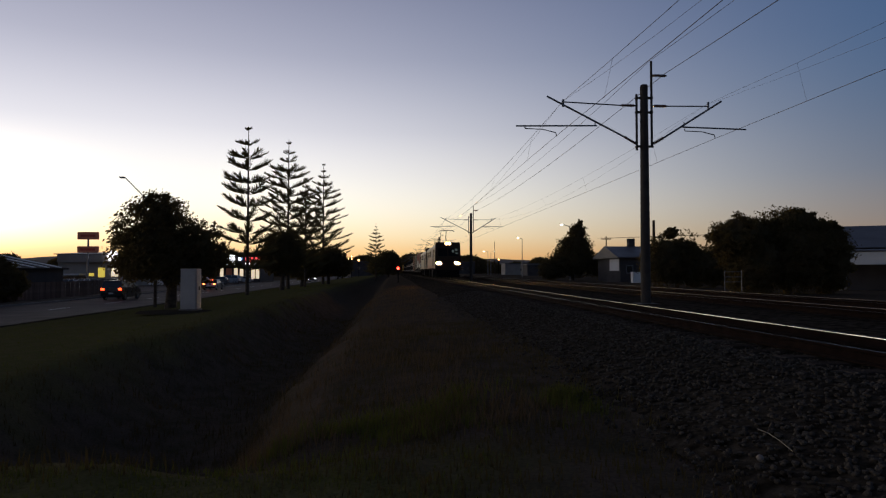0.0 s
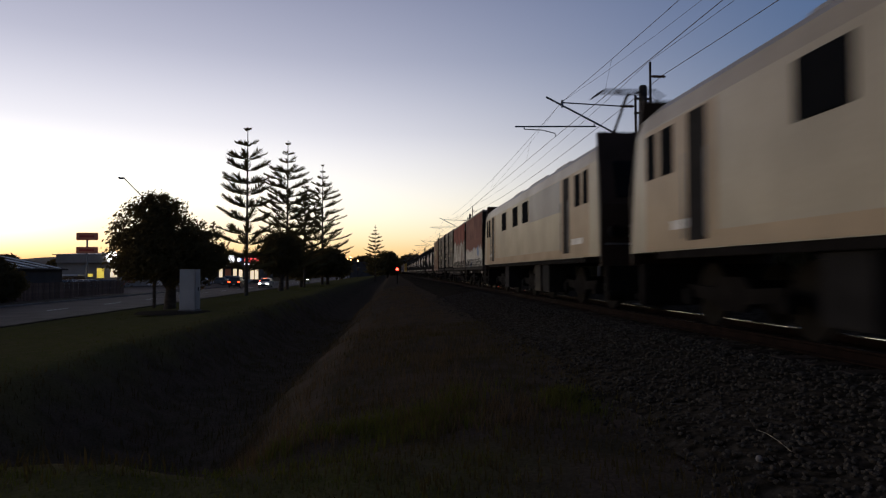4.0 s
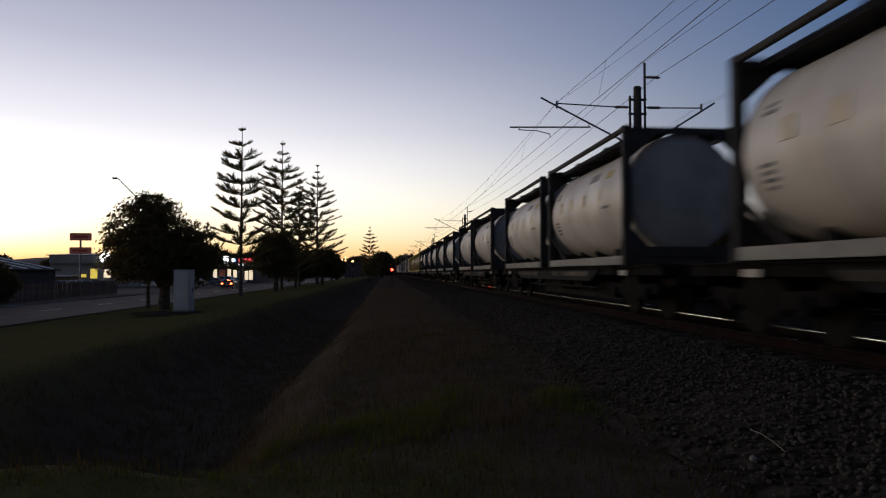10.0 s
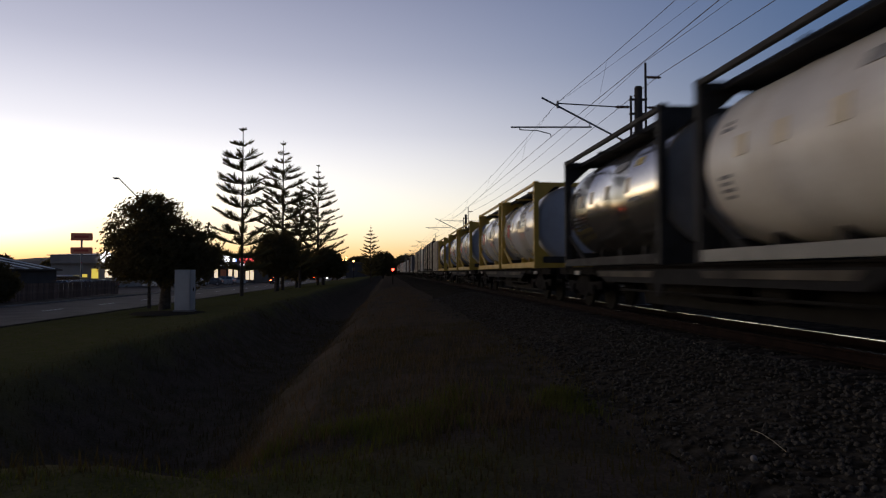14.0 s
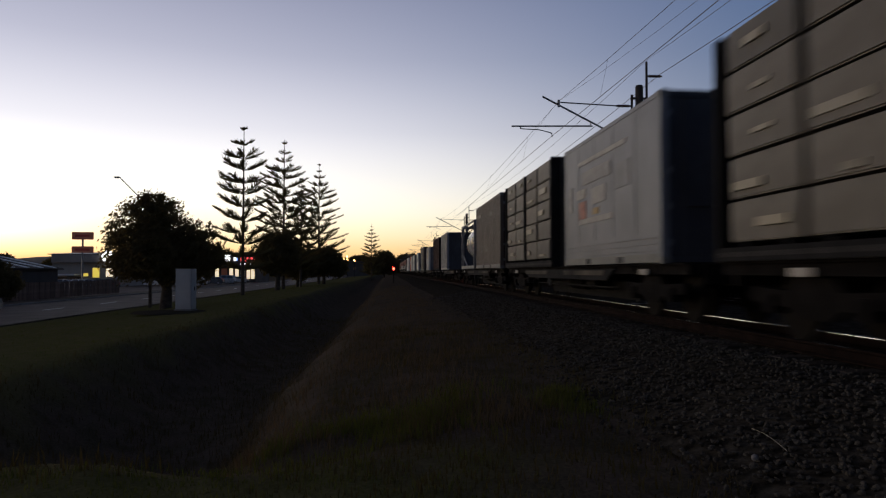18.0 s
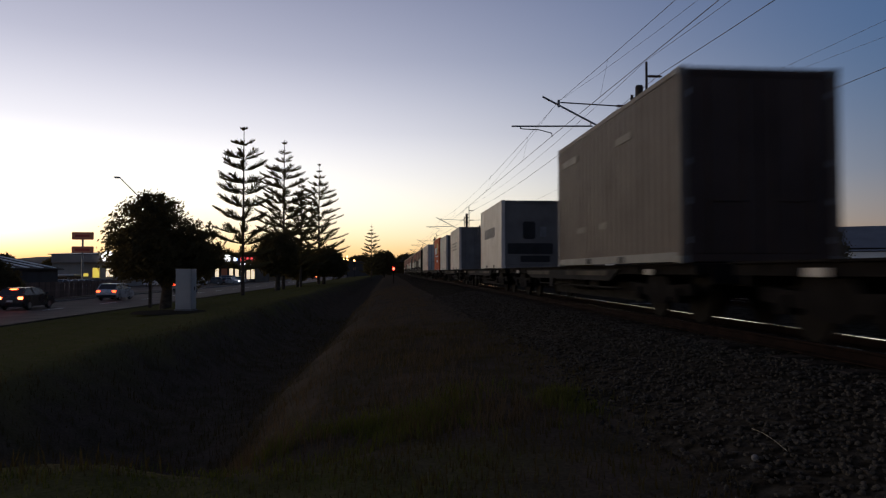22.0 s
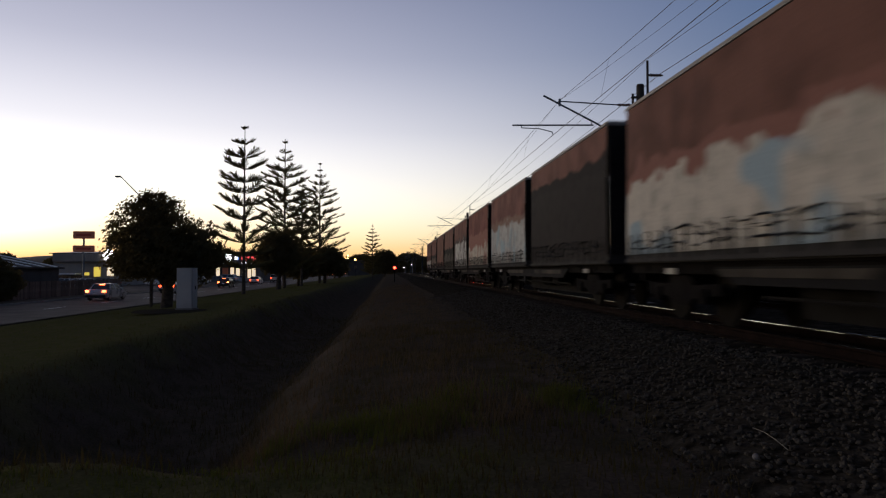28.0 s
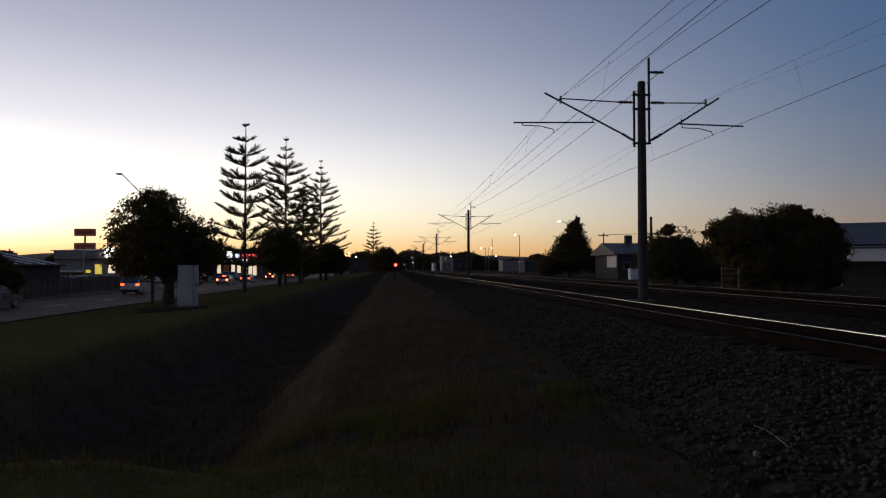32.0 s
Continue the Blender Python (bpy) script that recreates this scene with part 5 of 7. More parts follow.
    for end in (0, 1):
        s = 1 if end == 0 else -1
        o = 0 if end == 0 else Ln
        face = B()
        edge = [(-0.02, 0.98, 1.34), (-0.02, 2.28, 1.35), (0.40, 3.88, 1.28)]
        front = [face.verts.new((k * hw, o + s * d, z)) for k in (-1, 1) for d, z, hw in edge]
        behind = [face.verts.new((k * hw, o + s * (d + 0.08), z)) for k in (-1, 1) for d, z, hw in edge]
        for v in (front, behind):
            face.faces.new((v[0], v[3], v[4], v[1])); face.faces.new((v[1], v[4], v[5], v[2]))
        loop = (0, 1, 2, 5, 4, 3)
        for i in range(6):
            a, b3 = loop[i], loop[(i + 1) % 6]
            face.faces.new((front[a], front[b3], behind[b3], behind[a]))
        bmesh.ops.recalc_face_normals(face, faces=face.faces)
        nose = part("nose_panel", face, M["loco_front"], c, "dark nose panel")
        for x in (-1, 1):
            b2 = B()
            box(b2, min(x * 0.05, x * 1.0), max(x * 0.05, x * 1.0), -0.015, 0.015, 0.08, 0.92, 0.02)
            shift(b2, pose(0, o + s * 0.0, 2.34) @ pose(0, 0, 0, -s * 16.0 if s > 0 else 16.0, 0, 0) @ pose(0, -s * 0.02, 0))
            part("windscreen", b2, M["cab_glass"], nose)
        if end == 0:      # added glowing panes, in place of reflections in the windscreen
            for xa, xb, za, zb in ((0.42, 0.64, 2.81, 3.08), (0.75, 1.00, 2.97, 3.20), (0.80, 1.06, 2.65, 2.78)):
                d = -0.02 + ((za + zb) / 2 - 2.28) * 0.2625
                part("cab_panel", box(B(), xa, xb, d - 0.10, d - 0.085, za, zb, 0.006), M["screen_glint"], nose, "pale glowing pane in place of a windscreen reflection")
        vis = B()
        box(vis, -0.5, 0.5, min(o + s * 0.37, o + s * 0.9), max(o + s * 0.37, o + s * 0.9), 3.60, 3.90, 0.04)
        part("lamp_housing", vis, M["loco_front"], nose)
        part("coupler", box(B(), -0.15, 0.15, min(o - s * 0.55, o), max(o - s * 0.55, o), 0.62, 0.90, 0.03), M["dark"], c)
        part("pilot", box(B(), -1.2, 1.2, min(o, o + s * 0.25), max(o, o + s * 0.25), 0.25, 1.0, 0.03), M["dark"], c)
        for x in (-1, 1):
            part("buffer_step", box(B(), x * 1.05 - 0.18, x * 1.05 + 0.18, min(o - s * 0.12, o), max(o - s * 0.12, o), 0.35, 0.45, 0.01), M["dark"], c)
            part("light_bar", box(B(), x * 0.95 - 0.30, x * 0.95 + 0.30, min(o - s * 0.05, o), max(o - s * 0.05, o), 1.42, 1.46), M["galv"], nose)
            # black tubes round the lamps, added to cut their light off sideways
            for dx in (-0.14, 0.14):
                part("headlamp_rim", tube(B(), (x * 0.95 + dx, o - s * 0.02, 1.70), (x * 0.95 + dx, o - s * 0.22, 1.70), 0.115, 0.125, 18, False), M["steel_black"], nose)
                part("headlamp", tube(B(), (x * 0.95 + dx, o - s * 0.03, 1.70), (x * 0.95 + dx, o - s * 0.06, 1.70), 0.088, n=18), M["loco_lamp"] if end == 0 else M["glass"], nose)
        for dx in (-0.16, 0.16):
            part("headlamp_rim", tube(B(), (dx, o + s * 0.38, 3.74), (dx, o + s * 0.18, 3.74), 0.115, 0.125, 18, False), M["steel_black"], nose)
            part("headlamp", tube(B(), (dx, o + s * 0.38, 3.74), (dx, o + s * 0.33, 3.74), 0.088, n=18), M["loco_lamp"] if end == 0 else M["glass"], nose)
    # roof gear and pantograph
    for y, ln in ((5.6, 1.6), (8.9, 2.6), (12.6, 1.6)):
        part("roof_pod", box(B(), -0.75, 0.75, y - ln / 2, y + ln / 2, 3.74, 3.98, 0.05), M["loco_grey"], c)
    p = B()
    for x in (-0.5, 0.5):
        box(p, x - 0.04, x + 0.04, 1.7, 3.6, 3.86, 3.94)
        for y in (1.8, 3.5):
            tube(p, (x, y, 3.74), (x, y, 3.88), 0.06, n=8)
    box(p, -0.5, 0.5, 1.75, 1.83, 3.86, 3.94)
    pan = part("pantograph", p, M["pole"], c, "raised single-arm pantograph")
    part("lower_arm", tube(B(), (0, 2.0, 3.92), (0, 3.1, 4.45), 0.055, n=8), M["pole"], pan)
    part("upper_arm", tube(B(), (0, 3.1, 4.45), (0, 2.1, 5.16), 0.035, n=8), M["pole"], pan)
    head = B()
    for y in (1.95, 2.25):
        tube(head, (-0.62, y, 5.23), (0.62, y, 5.23), 0.022, n=6)
        for x in (-1, 1):
            tube(head, (x * 0.62, y, 5.23), (x * 0.86, y, 5.08), 0.02, n=6)
    for x in (-0.4, 0.4):
        tube(head, (x, 1.95, 5.23), (0, 2.1, 5.16), 0.015, n=6)
        tube(head, (x, 2.25, 5.23), (0, 2.1, 5.16), 0.015, n=6)
    part("collector_head", head, M["pole"], pan)
    for y in (2.9, 8.9, 14.9):
        make_bogie("bogie", c, y, 1.3, 0.5)
    return c


def build_train():
    loco = make_loco()
    ride(loco, 70.3)
    second = copy_thing(loco, pose(LINE, 89.9, 0))
    MOVING.append((second, 89.9))
    tagged(second, "second cream and grey electric locomotive, lamps unlit")
    for o in second.children_recursive:      # its lamps are off
        if o.name.startswith("headlamp") and o.data.materials[0] == M["loco_lamp"]:
            o.data = o.data.copy()
            o.data.materials[0] = M["glass"]
    wag = make_wagon(16.2)
    short = make_wagon(8.1, "short_wagon", "short flat wagon with dusty pale side panels")
    spots = [125.3, 141.9] + [158.6 + 16.78 * k for k in range(15)] + [418.9, 435.7, 452.4, 469.1, 486.2, 503.2, 519.9, 536.7, 553.6, 570.5, 587.4, 604.4]
    for k, s in enumerate(spots):
        if k == 0:
            ride(wag, s)
        else:
            MOVING.append((copy_thing(wag, pose(LINE, s, 0)), s))
    ride(short, 112.7)
    MOVING.append((copy_thing(short, pose(LINE, 406.1, 0)), 406.1))

    made = {}

    def load(kind, start, end, label=""):
        """Put a load of that kind on the deck, between two places along the train."""
        s = (start + end) / 2
        if kind not in made:
            ob = made[kind] = KINDS[kind]()
        else:
            ob = copy_thing(made[kind], pose(0, 0, 0))
        ob.matrix_basis = pose(LINE, s, DECK)
        MOVING.append((ob, s))
        if label:
            tagged(ob, label)

    KINDS = {
        "a": lambda: make_curtain("swap_body", "faded red curtain-sided swap body with white graffiti", M["art_a"]),
        "l": lambda: make_curtain("swap_body", "faded red curtain-sided swap body with bulging white sprayed clouds", M["art_l"]),
        "b": lambda: make_curtain("swap_body", "faded red curtain-sided swap body with smudged brown graffiti", M["art_b"]),
        "c": lambda: make_curtain("swap_body", "red curtain-sided swap body sprayed almost black", M["art_c"]),
        "d": lambda: make_curtain("swap_body", "red curtain-sided swap body with pale lettered graffiti", M["art_d"]),
        "e": lambda: make_curtain("swap_body", "red-brown curtain-sided swap body sprayed black on its lower half", M["art_e"]),
        "g": lambda: make_curtain("swap_body", "red curtain-sided swap body under a pale grey sprayed cloud", M["art_g"]),
        "h": lambda: make_curtain("swap_body", "red curtain-sided swap body with cream and pink graffiti", M["art_h"]),
        "i": lambda: make_curtain("swap_body", "brownish red curtain-sided swap body with white sprayed letters", M["art_i"]),
        "j": lambda: make_curtain("swap_body", "red curtain-sided swap body with a low whitish sprayed band", M["art_j"]),
        "k": lambda: make_curtain("swap_body", "red curtain-sided swap body covered in whitish graffiti", M["art_k"]),
        "f": lambda: make_curtain("swap_body", "plain faded red-brown curtain-sided swap body", M["art_f"]),
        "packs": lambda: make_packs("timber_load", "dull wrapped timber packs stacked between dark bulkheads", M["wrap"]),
        "slats": lambda: make_packs("timber_load", "rusty-red slatted timber stack in a steel stanchion frame", M["wrap_brown"], 15, 5, 7.5, 2.93, True),
        "tan": lambda: make_box("container", "tan-brown steel container with yellow lettering", M["box_tan"], 5.95, height=3.0, end_mat=M["end_brown"], marks=((0.2, 1.55, 2.4, 0.08, "label_tan"), (0.1, 1.75, 2.2, 0.26, "label_tan"), (-0.1, 1.35, 1.7, 0.07, "label_tan"))),
        "cream": lambda: make_box("container", "dusty cream corrugated container with a small red emblem", M["box_cream"], height=2.75, end_mat=M["end_brown"], marks=((2.0, 2.06, 0.34, 0.22, "label_faded"), (1.75, 2.0, 0.24, 0.16, "label_faded"), (2.2, 1.74, 0.26, 0.10, "patch"), (1.95, 1.68, 0.30, 0.14, "patch"), (2.2, 1.52, 0.2, 0.1, "patch"))),
        "navy": lambda: make_box("container", "blue-grey corrugated container with a white emblem", M["box_navy"], height=2.9, lower=M["box_grey"], end_mat=M["end_slate"], marks=((-1.2, 1.55, 0.16, 0.62, "patch"), (-1.2, 1.77, 0.5, 0.17, "patch"), (-0.98, 1.93, 0.14, 0.14, "patch"), (-1.42, 1.62, 0.14, 0.12, "patch"))),
        "printed": lambda: make_box("container", "blue-grey container printed with faded white and orange pictures", M["box_navy"], 6.15, height=2.9, smooth_sides=True, lower=M["tank_sill"], end_mat=M["end_slate"],
                                    marks=((0.2, 2.32, 3.2, 0.10, "label_faint"), (0.5, 1.85, 2.0, 0.30, "label_print"), (1.6, 1.55, 0.7, 0.22, "label_faint"), (0.3, 1.35, 0.9, 0.36, "label_faint"), (2.5, 1.3, 0.3, 0.6, "label_print"),
                                           (0.6, 0.95, 2.4, 0.12, "label_faint"), (1.5, 1.08, 0.5, 0.40, "label_faded"), (0.5, 1.12, 0.4, 0.14, "label_tan"), (-1.2, 1.5, 0.8, 0.5, "label_grey"))),
        "brown": lambda: make_box("container", "dull brown long container with faint white lettering", M["box_brown"], 7.4, width=2.58, height=3.02, smooth_sides=False, marks=((2.6, 2.45, 1.3, 0.16, "wrap"), (-1.2, 2.3, 0.9, 0.14, "wrap"), (1.6, 0.75, 0.6, 0.12, "wrap"), (0.1, 0.75, 0.5, 0.12, "wrap")), lower=M["tank_sill"], end_mat=M["end_brown"]),
        "white": lambda: make_box("container", "off-white corrugated container with a yellow oval emblem", M["box_grey"], end_mat=M["end_grey"], marks=((0.3, 1.05, 0.85, 0.25, "label_white"), (0.3, 1.25, 0.7, 0.9, "label_yellow"))),
        "reefer": lambda: make_box("container", "white refrigerated container with dark machinery at its end", M["box_white"], smooth_sides=True, height=2.72, reefer=True, end_mat=M["end_pale_grey"],
                                   marks=tuple((1.45 - 0.5 * k + d, 1.34, wd, 0.42, "label_print") for k in range(6) for d, wd in ((0.13, 0.09), (-0.1, 0.12)))),
        "doors": lambda: make_box("container", "dusty white refrigerated container with double doors", M["box_white"], smooth_sides=True, height=2.72, end_mat=M["end_pale_grey"], marks=((-2.0, 1.3, 0.3, 0.2, "label_grey"),)),
        "lettered": lambda: make_box("container", "white refrigerated container with faded grey lettering along its side", M["box_white"], smooth_sides=True, height=2.72, end_mat=M["end_pale_grey"],
                                     marks=tuple((2.0 - 0.62 * k - 0.06 * (n % 2), 1.30 + 0.2 * n, 0.40 if (k + n) % 3 else 0.24, 0.11, "label_faint") for k in range(6) for n in range(3))),
        "orange": lambda: make_box("container", "bright orange corrugated container with white lettering", M["box_orange"], height=2.9, end_mat=M["end_brown"],
                                   marks=(*[(2.05 - 0.45 * k, 1.48, 0.36 if k != 3 else 0.14, 0.60, "label_white") for k in range(6)], (-1.05, 1.52, 0.75, 0.9, "label_yellow"), *[(1.9 - 0.5 * k, 1.24, 0.40, 0.08, "label_white") for k in range(8)], (-0.9, 0.72, 1.3, 0.20, "label_white"))),
        "forty": lambda: make_box("container", "long white smooth-sided container with grey markings", M["box_white"], 12.19, height=2.97, smooth_sides=True,
                                  marks=((-5.0, 0.55, 0.5, 0.5, "label_yellow"), (-4.2, 0.6, 0.35, 0.35, "label_grey"), (5.2, 2.0, 0.8, 0.5, "label_grey"), (-4.6, 2.0, 1.4, 0.07, "label_grey"), (3.9, 1.2, 0.2, 0.4, "label_grey"))),
        "tank": lambda: make_tank("tank_container", "dusty white tank in a dark steel frame", M["tank_white"], M["frame_dark"], sill=M["tank_sill"]),
        "steel": lambda: make_tank("tank_container", "shiny bare steel tank in a dark frame", M["tank_steel"], M["frame_dark"]),
        "yellow": lambda: make_tank("tank_container", "glossy white tank with a red emblem in a yellow steel frame", M["tank_cream"], M["frame_yellow"], emblem=True),
        "open": lambda: make_tank("tank_container", "short steel tank in an open grey frame", M["tank_cream"], M["frame_grey"], 2.62, 0.98, True),
    }
    load("a", 109.2, 116.8)
    load("k", 117.4, 125.0)
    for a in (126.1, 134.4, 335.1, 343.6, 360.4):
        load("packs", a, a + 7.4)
    load("tan", 142.8, 148.7)
    pairs = [(152.2, 159.05), (168.8, 175.7), (185.4, 192.1), (202.5, 209.1), (219.0, 225.7), (235.9, 243.4), (252.2, 259.6), (269.5, 276.5)]
    for i, (a, b) in enumerate(pairs):
        load("steel" if i == 1 else "tank", a, a + 6.06)
        load("steel" if i == 7 else "tank", b + 0.35, b + 6.41)
    for a in (286.5, 293.1, 303.0, 310.0, 320.1):
        load("yellow", a, a + 6.06)
    load("cream", 327.4, 333.5)
    load("printed", 352.8, 359.0)
    load("brown", 368.6, 376.0)
    load("open", 377.5, 383.5)
    load("navy", 393.9, 400.0)
    load("slats", 402.1, 409.7)
    load("white", 416.9, 423.0)
    load("brown", 427.9, 435.4)
    load("reefer", 444.7, 450.8)
    load("lettered", 461.0, 467.0)
    load("doors", 470.8, 476.9)
    load("orange", 478.4, 484.5)
    load("forty", 495.2, 507.4)
    for kind, a in (("i", 511.9), ("e", 519.8), ("d", 528.4), ("l", 536.9), ("c", 545.5), ("g", 553.9), ("h", 562.4), ("i", 570.9), ("e", 579.3), ("f", 587.8), ("b", 596.4), ("j", 604.9)):
        load(kind, a, a + 7.6)


build_train()

# ---- trees and bushes ----


def leaf_crown(lobes, count, size, seed, squash=0.75, gaps=0.25):
    """Leaves in clumps over the skin of several lobes (x, y, z, rx, ry, rz), with gaps and an uneven edge."""
    rnd = random.Random(seed)
    verts, faces = [], []
    area = [(a[3] * a[4] + a[3] * a[5] + a[4] * a[5]) for a in lobes]
    for lobe, share in zip(lobes, area):
        cx, cy, cz, rx, ry, rz = lobe
        clumps = max(16, int(46 * share / 3))
        per = max(6, int(count * share / sum(area) / clumps))
        for _ in range(clumps):
            d = Vector((rnd.gauss(0, 1), rnd.gauss(0, 1), rnd.gauss(0, 1))).normalized()
            k = rnd.uniform(0.72, 0.96) if rnd.random() > gaps else rnd.uniform(0.2, 0.75)
            px, py, pz = cx + d.x * rx * k, cy + d.y * ry * k, cz + d.z * rz * k
            cr = rnd.uniform(0.16, 0.27) * (rx + rz) / 2
            for _ in range(per):
                q = Vector((rnd.gauss(0, 1), rnd.gauss(0, 1), rnd.gauss(0, 1) * squash)) * cr * 0.42
                s = size * rnd.uniform(0.6, 1.4)
                n = Vector((rnd.gauss(0, 1), rnd.gauss(0, 1), rnd.gauss(0.5, 1))).normalized()
                u = n.orthogonal().normalized() * s
                v = n.cross(u).normalized() * s * 0.5
                c = Vector((px, py, pz)) + q
                i = len(verts)
                verts += [tuple(c - u), tuple(c + v * 0.9), tuple(c + u), tuple(c - v * 0.9)]
                faces.append((i, i + 1, i + 2, i + 3))
    return verts, faces


def inner_mass(lobes, size, seed):
    """The dense twiggy inside of a crown: a bumpy closed form in each lobe."""
    verts, faces = [], []
    for k, (cx, cy, cz, rx, ry, rz) in enumerate(lobes):
        b = B()
        bmesh.ops.create_icosphere(b, subdivisions=4, radius=1)
        i = len(verts)
        for v in b.verts:
            d = v.co * size * (1 + 0.26 * noise.noise(v.co * 2.2 + Vector((seed, k * 3.1, 0))) + 0.14 * noise.noise(v.co * 6 + Vector((k, seed, 1))) + 0.12 * noise.noise(v.co * 17 + Vector((seed, k, 2))))
            verts.append((cx + d.x * rx, cy + d.y * ry, cz + d.z * rz))
        faces += [tuple(i + v.index for v in f.verts) for f in b.faces]
        b.free()
    return verts, faces


def bush(name, x, y, lobes, count, size, seed, label, category="tree", trunk=0.22, stem=1.4, limbs=6, group="", dense=0.72):
    """A tree or shrub: trunk, limbs into the lobes, and a crown of leaves. Lobes are given from the tree's foot."""
    z = min(ground_z(x, y), -0.2) - 0.03
    t = thing(name, pose(x, y, z), label, category, group)
    b = B()
    rnd = random.Random(seed)
    tube(b, (0, 0, -0.1), (0.08, 0, stem), trunk, trunk * 0.72, 10)
    part("trunk", b, M["bark"], t, "", True)
    for k in range(limbs):
        lo = lobes[k % len(lobes)]
        a = Vector((0.05, 0, stem * rnd.uniform(0.7, 1.0)))
        c = Vector((lo[0] + rnd.uniform(-0.5, 0.5) * lo[3], lo[1] + rnd.uniform(-0.5, 0.5) * lo[4], lo[2] + rnd.uniform(-0.1, 0.5) * lo[5]))
        m = a.lerp(c, 0.5) + Vector((0, 0, -0.2))
        lb = B()
        tube(lb, a, m, trunk * 0.45, trunk * 0.3, 6)
        tube(lb, m, c, trunk * 0.3, trunk * 0.1, 6)
        part("limb", lb, M["bark"], t)
    v, f = leaf_crown(lobes, count, size, seed + 1)
    if dense:
        v2, f2 = inner_mass(lobes, dense, seed)
        f += [tuple(len(v) + q for q in p) for p in f2]
        v += v2
    crown = soup("crown", v, f, M["leaf"], "", "")
    crown.parent = t
    return t


def norfolk_pine(x, y, height, spread, seed, label, bare=1.6, gap=0.8, full=0.45, group="pines on the verge"):
    """Straight trunk with level whorls of branches, each a thick brush of upturned fronds; gap: metres between whorls."""
    z = ground_z(x, y) - 0.05
    t = thing("norfolk_pine", pose(x, y, z), label, "tree", group)
    rnd = random.Random(seed)
    b = B()
    tube(b, (0, 0, -0.1), (0, 0, height * 0.5), 0.19 * height / 16, 0.10 * height / 16, 10)
    tube(b, (0, 0, height * 0.5), (0, 0, height), 0.10 * height / 16, 0.03, 8)
    part("trunk", b, M["bark"], t, "", True)
    verts, faces = [], []
    wood = B()
    zz = bare
    while zz < height - 0.1:
        u = (zz - bare) / (height - bare)
        reach = spread * (1 - u) ** full * min(1, (1 - u) / 0.27) ** 1.25 * rnd.uniform(0.85, 1.08) + 0.12
        a0 = rnd.uniform(0, math.tau)
        for k in range(7):
            a = a0 + k * math.tau / 7 + rnd.uniform(-0.2, 0.2)
            r = reach * rnd.uniform(0.74, 1.1)
            ca, sa = math.cos(a), math.sin(a)
            lift, z1 = rnd.uniform(0.24, 0.46), zz + rnd.uniform(-0.09, 0.09)
            pts = [Vector((ca * r * q, sa * r * q, z1 + r * (lift * q - 0.06 * math.sin(q * 3.14)))) for q in (0, 0.2, 0.4, 0.6, 0.8, 1.0)]
            for p, q in zip(pts, pts[1:]):
                tube(wood, p, q, 0.03, 0.022, 4, False)
            steps = max(5, int(r / 0.075))
            for i in range(steps):
                q = 0.18 + 0.82 * (i + rnd.random() * 0.7) / steps
                j = min(4, int(q * 5))
                c = pts[j].lerp(pts[j + 1], q * 5 - j)
                ln = (0.14 + 0.62 * math.sin(min(1, q) * 2.6)) * min(1, 0.35 + r / 3.0) * rnd.uniform(0.7, 1.2)
                for side in (-1, 1):
                    d = Vector((ca * 0.8 - sa * side * rnd.uniform(0.2, 0.9), sa * 0.8 + ca * side * rnd.uniform(0.2, 0.9), rnd.uniform(0.08, 0.75))).normalized() * ln
                    wv = Vector((-d.y, d.x, 0)).normalized() * 0.026 + Vector((0, 0, 0.024))
                    i0 = len(verts)
                    verts += [tuple(c - wv), tuple(c + wv), tuple(c + d * 0.6 + wv * 1.2), tuple(c + d + Vector((0, 0, ln * 0.16))), tuple(c + d * 0.6 - wv * 1.2)]
                    faces += [(i0, i0 + 1, i0 + 2, i0 + 4), (i0 + 4, i0 + 2, i0 + 3)]
        zz += gap * rnd.uniform(0.85, 1.15) * (1.15 if u > 0.7 else 1)
    tagged(part("branchwork", wood, M["bark"], t), kind="stuff")
    crown = soup("crown", verts, faces, M["needle"], "", "")
    crown.parent = t
    return t


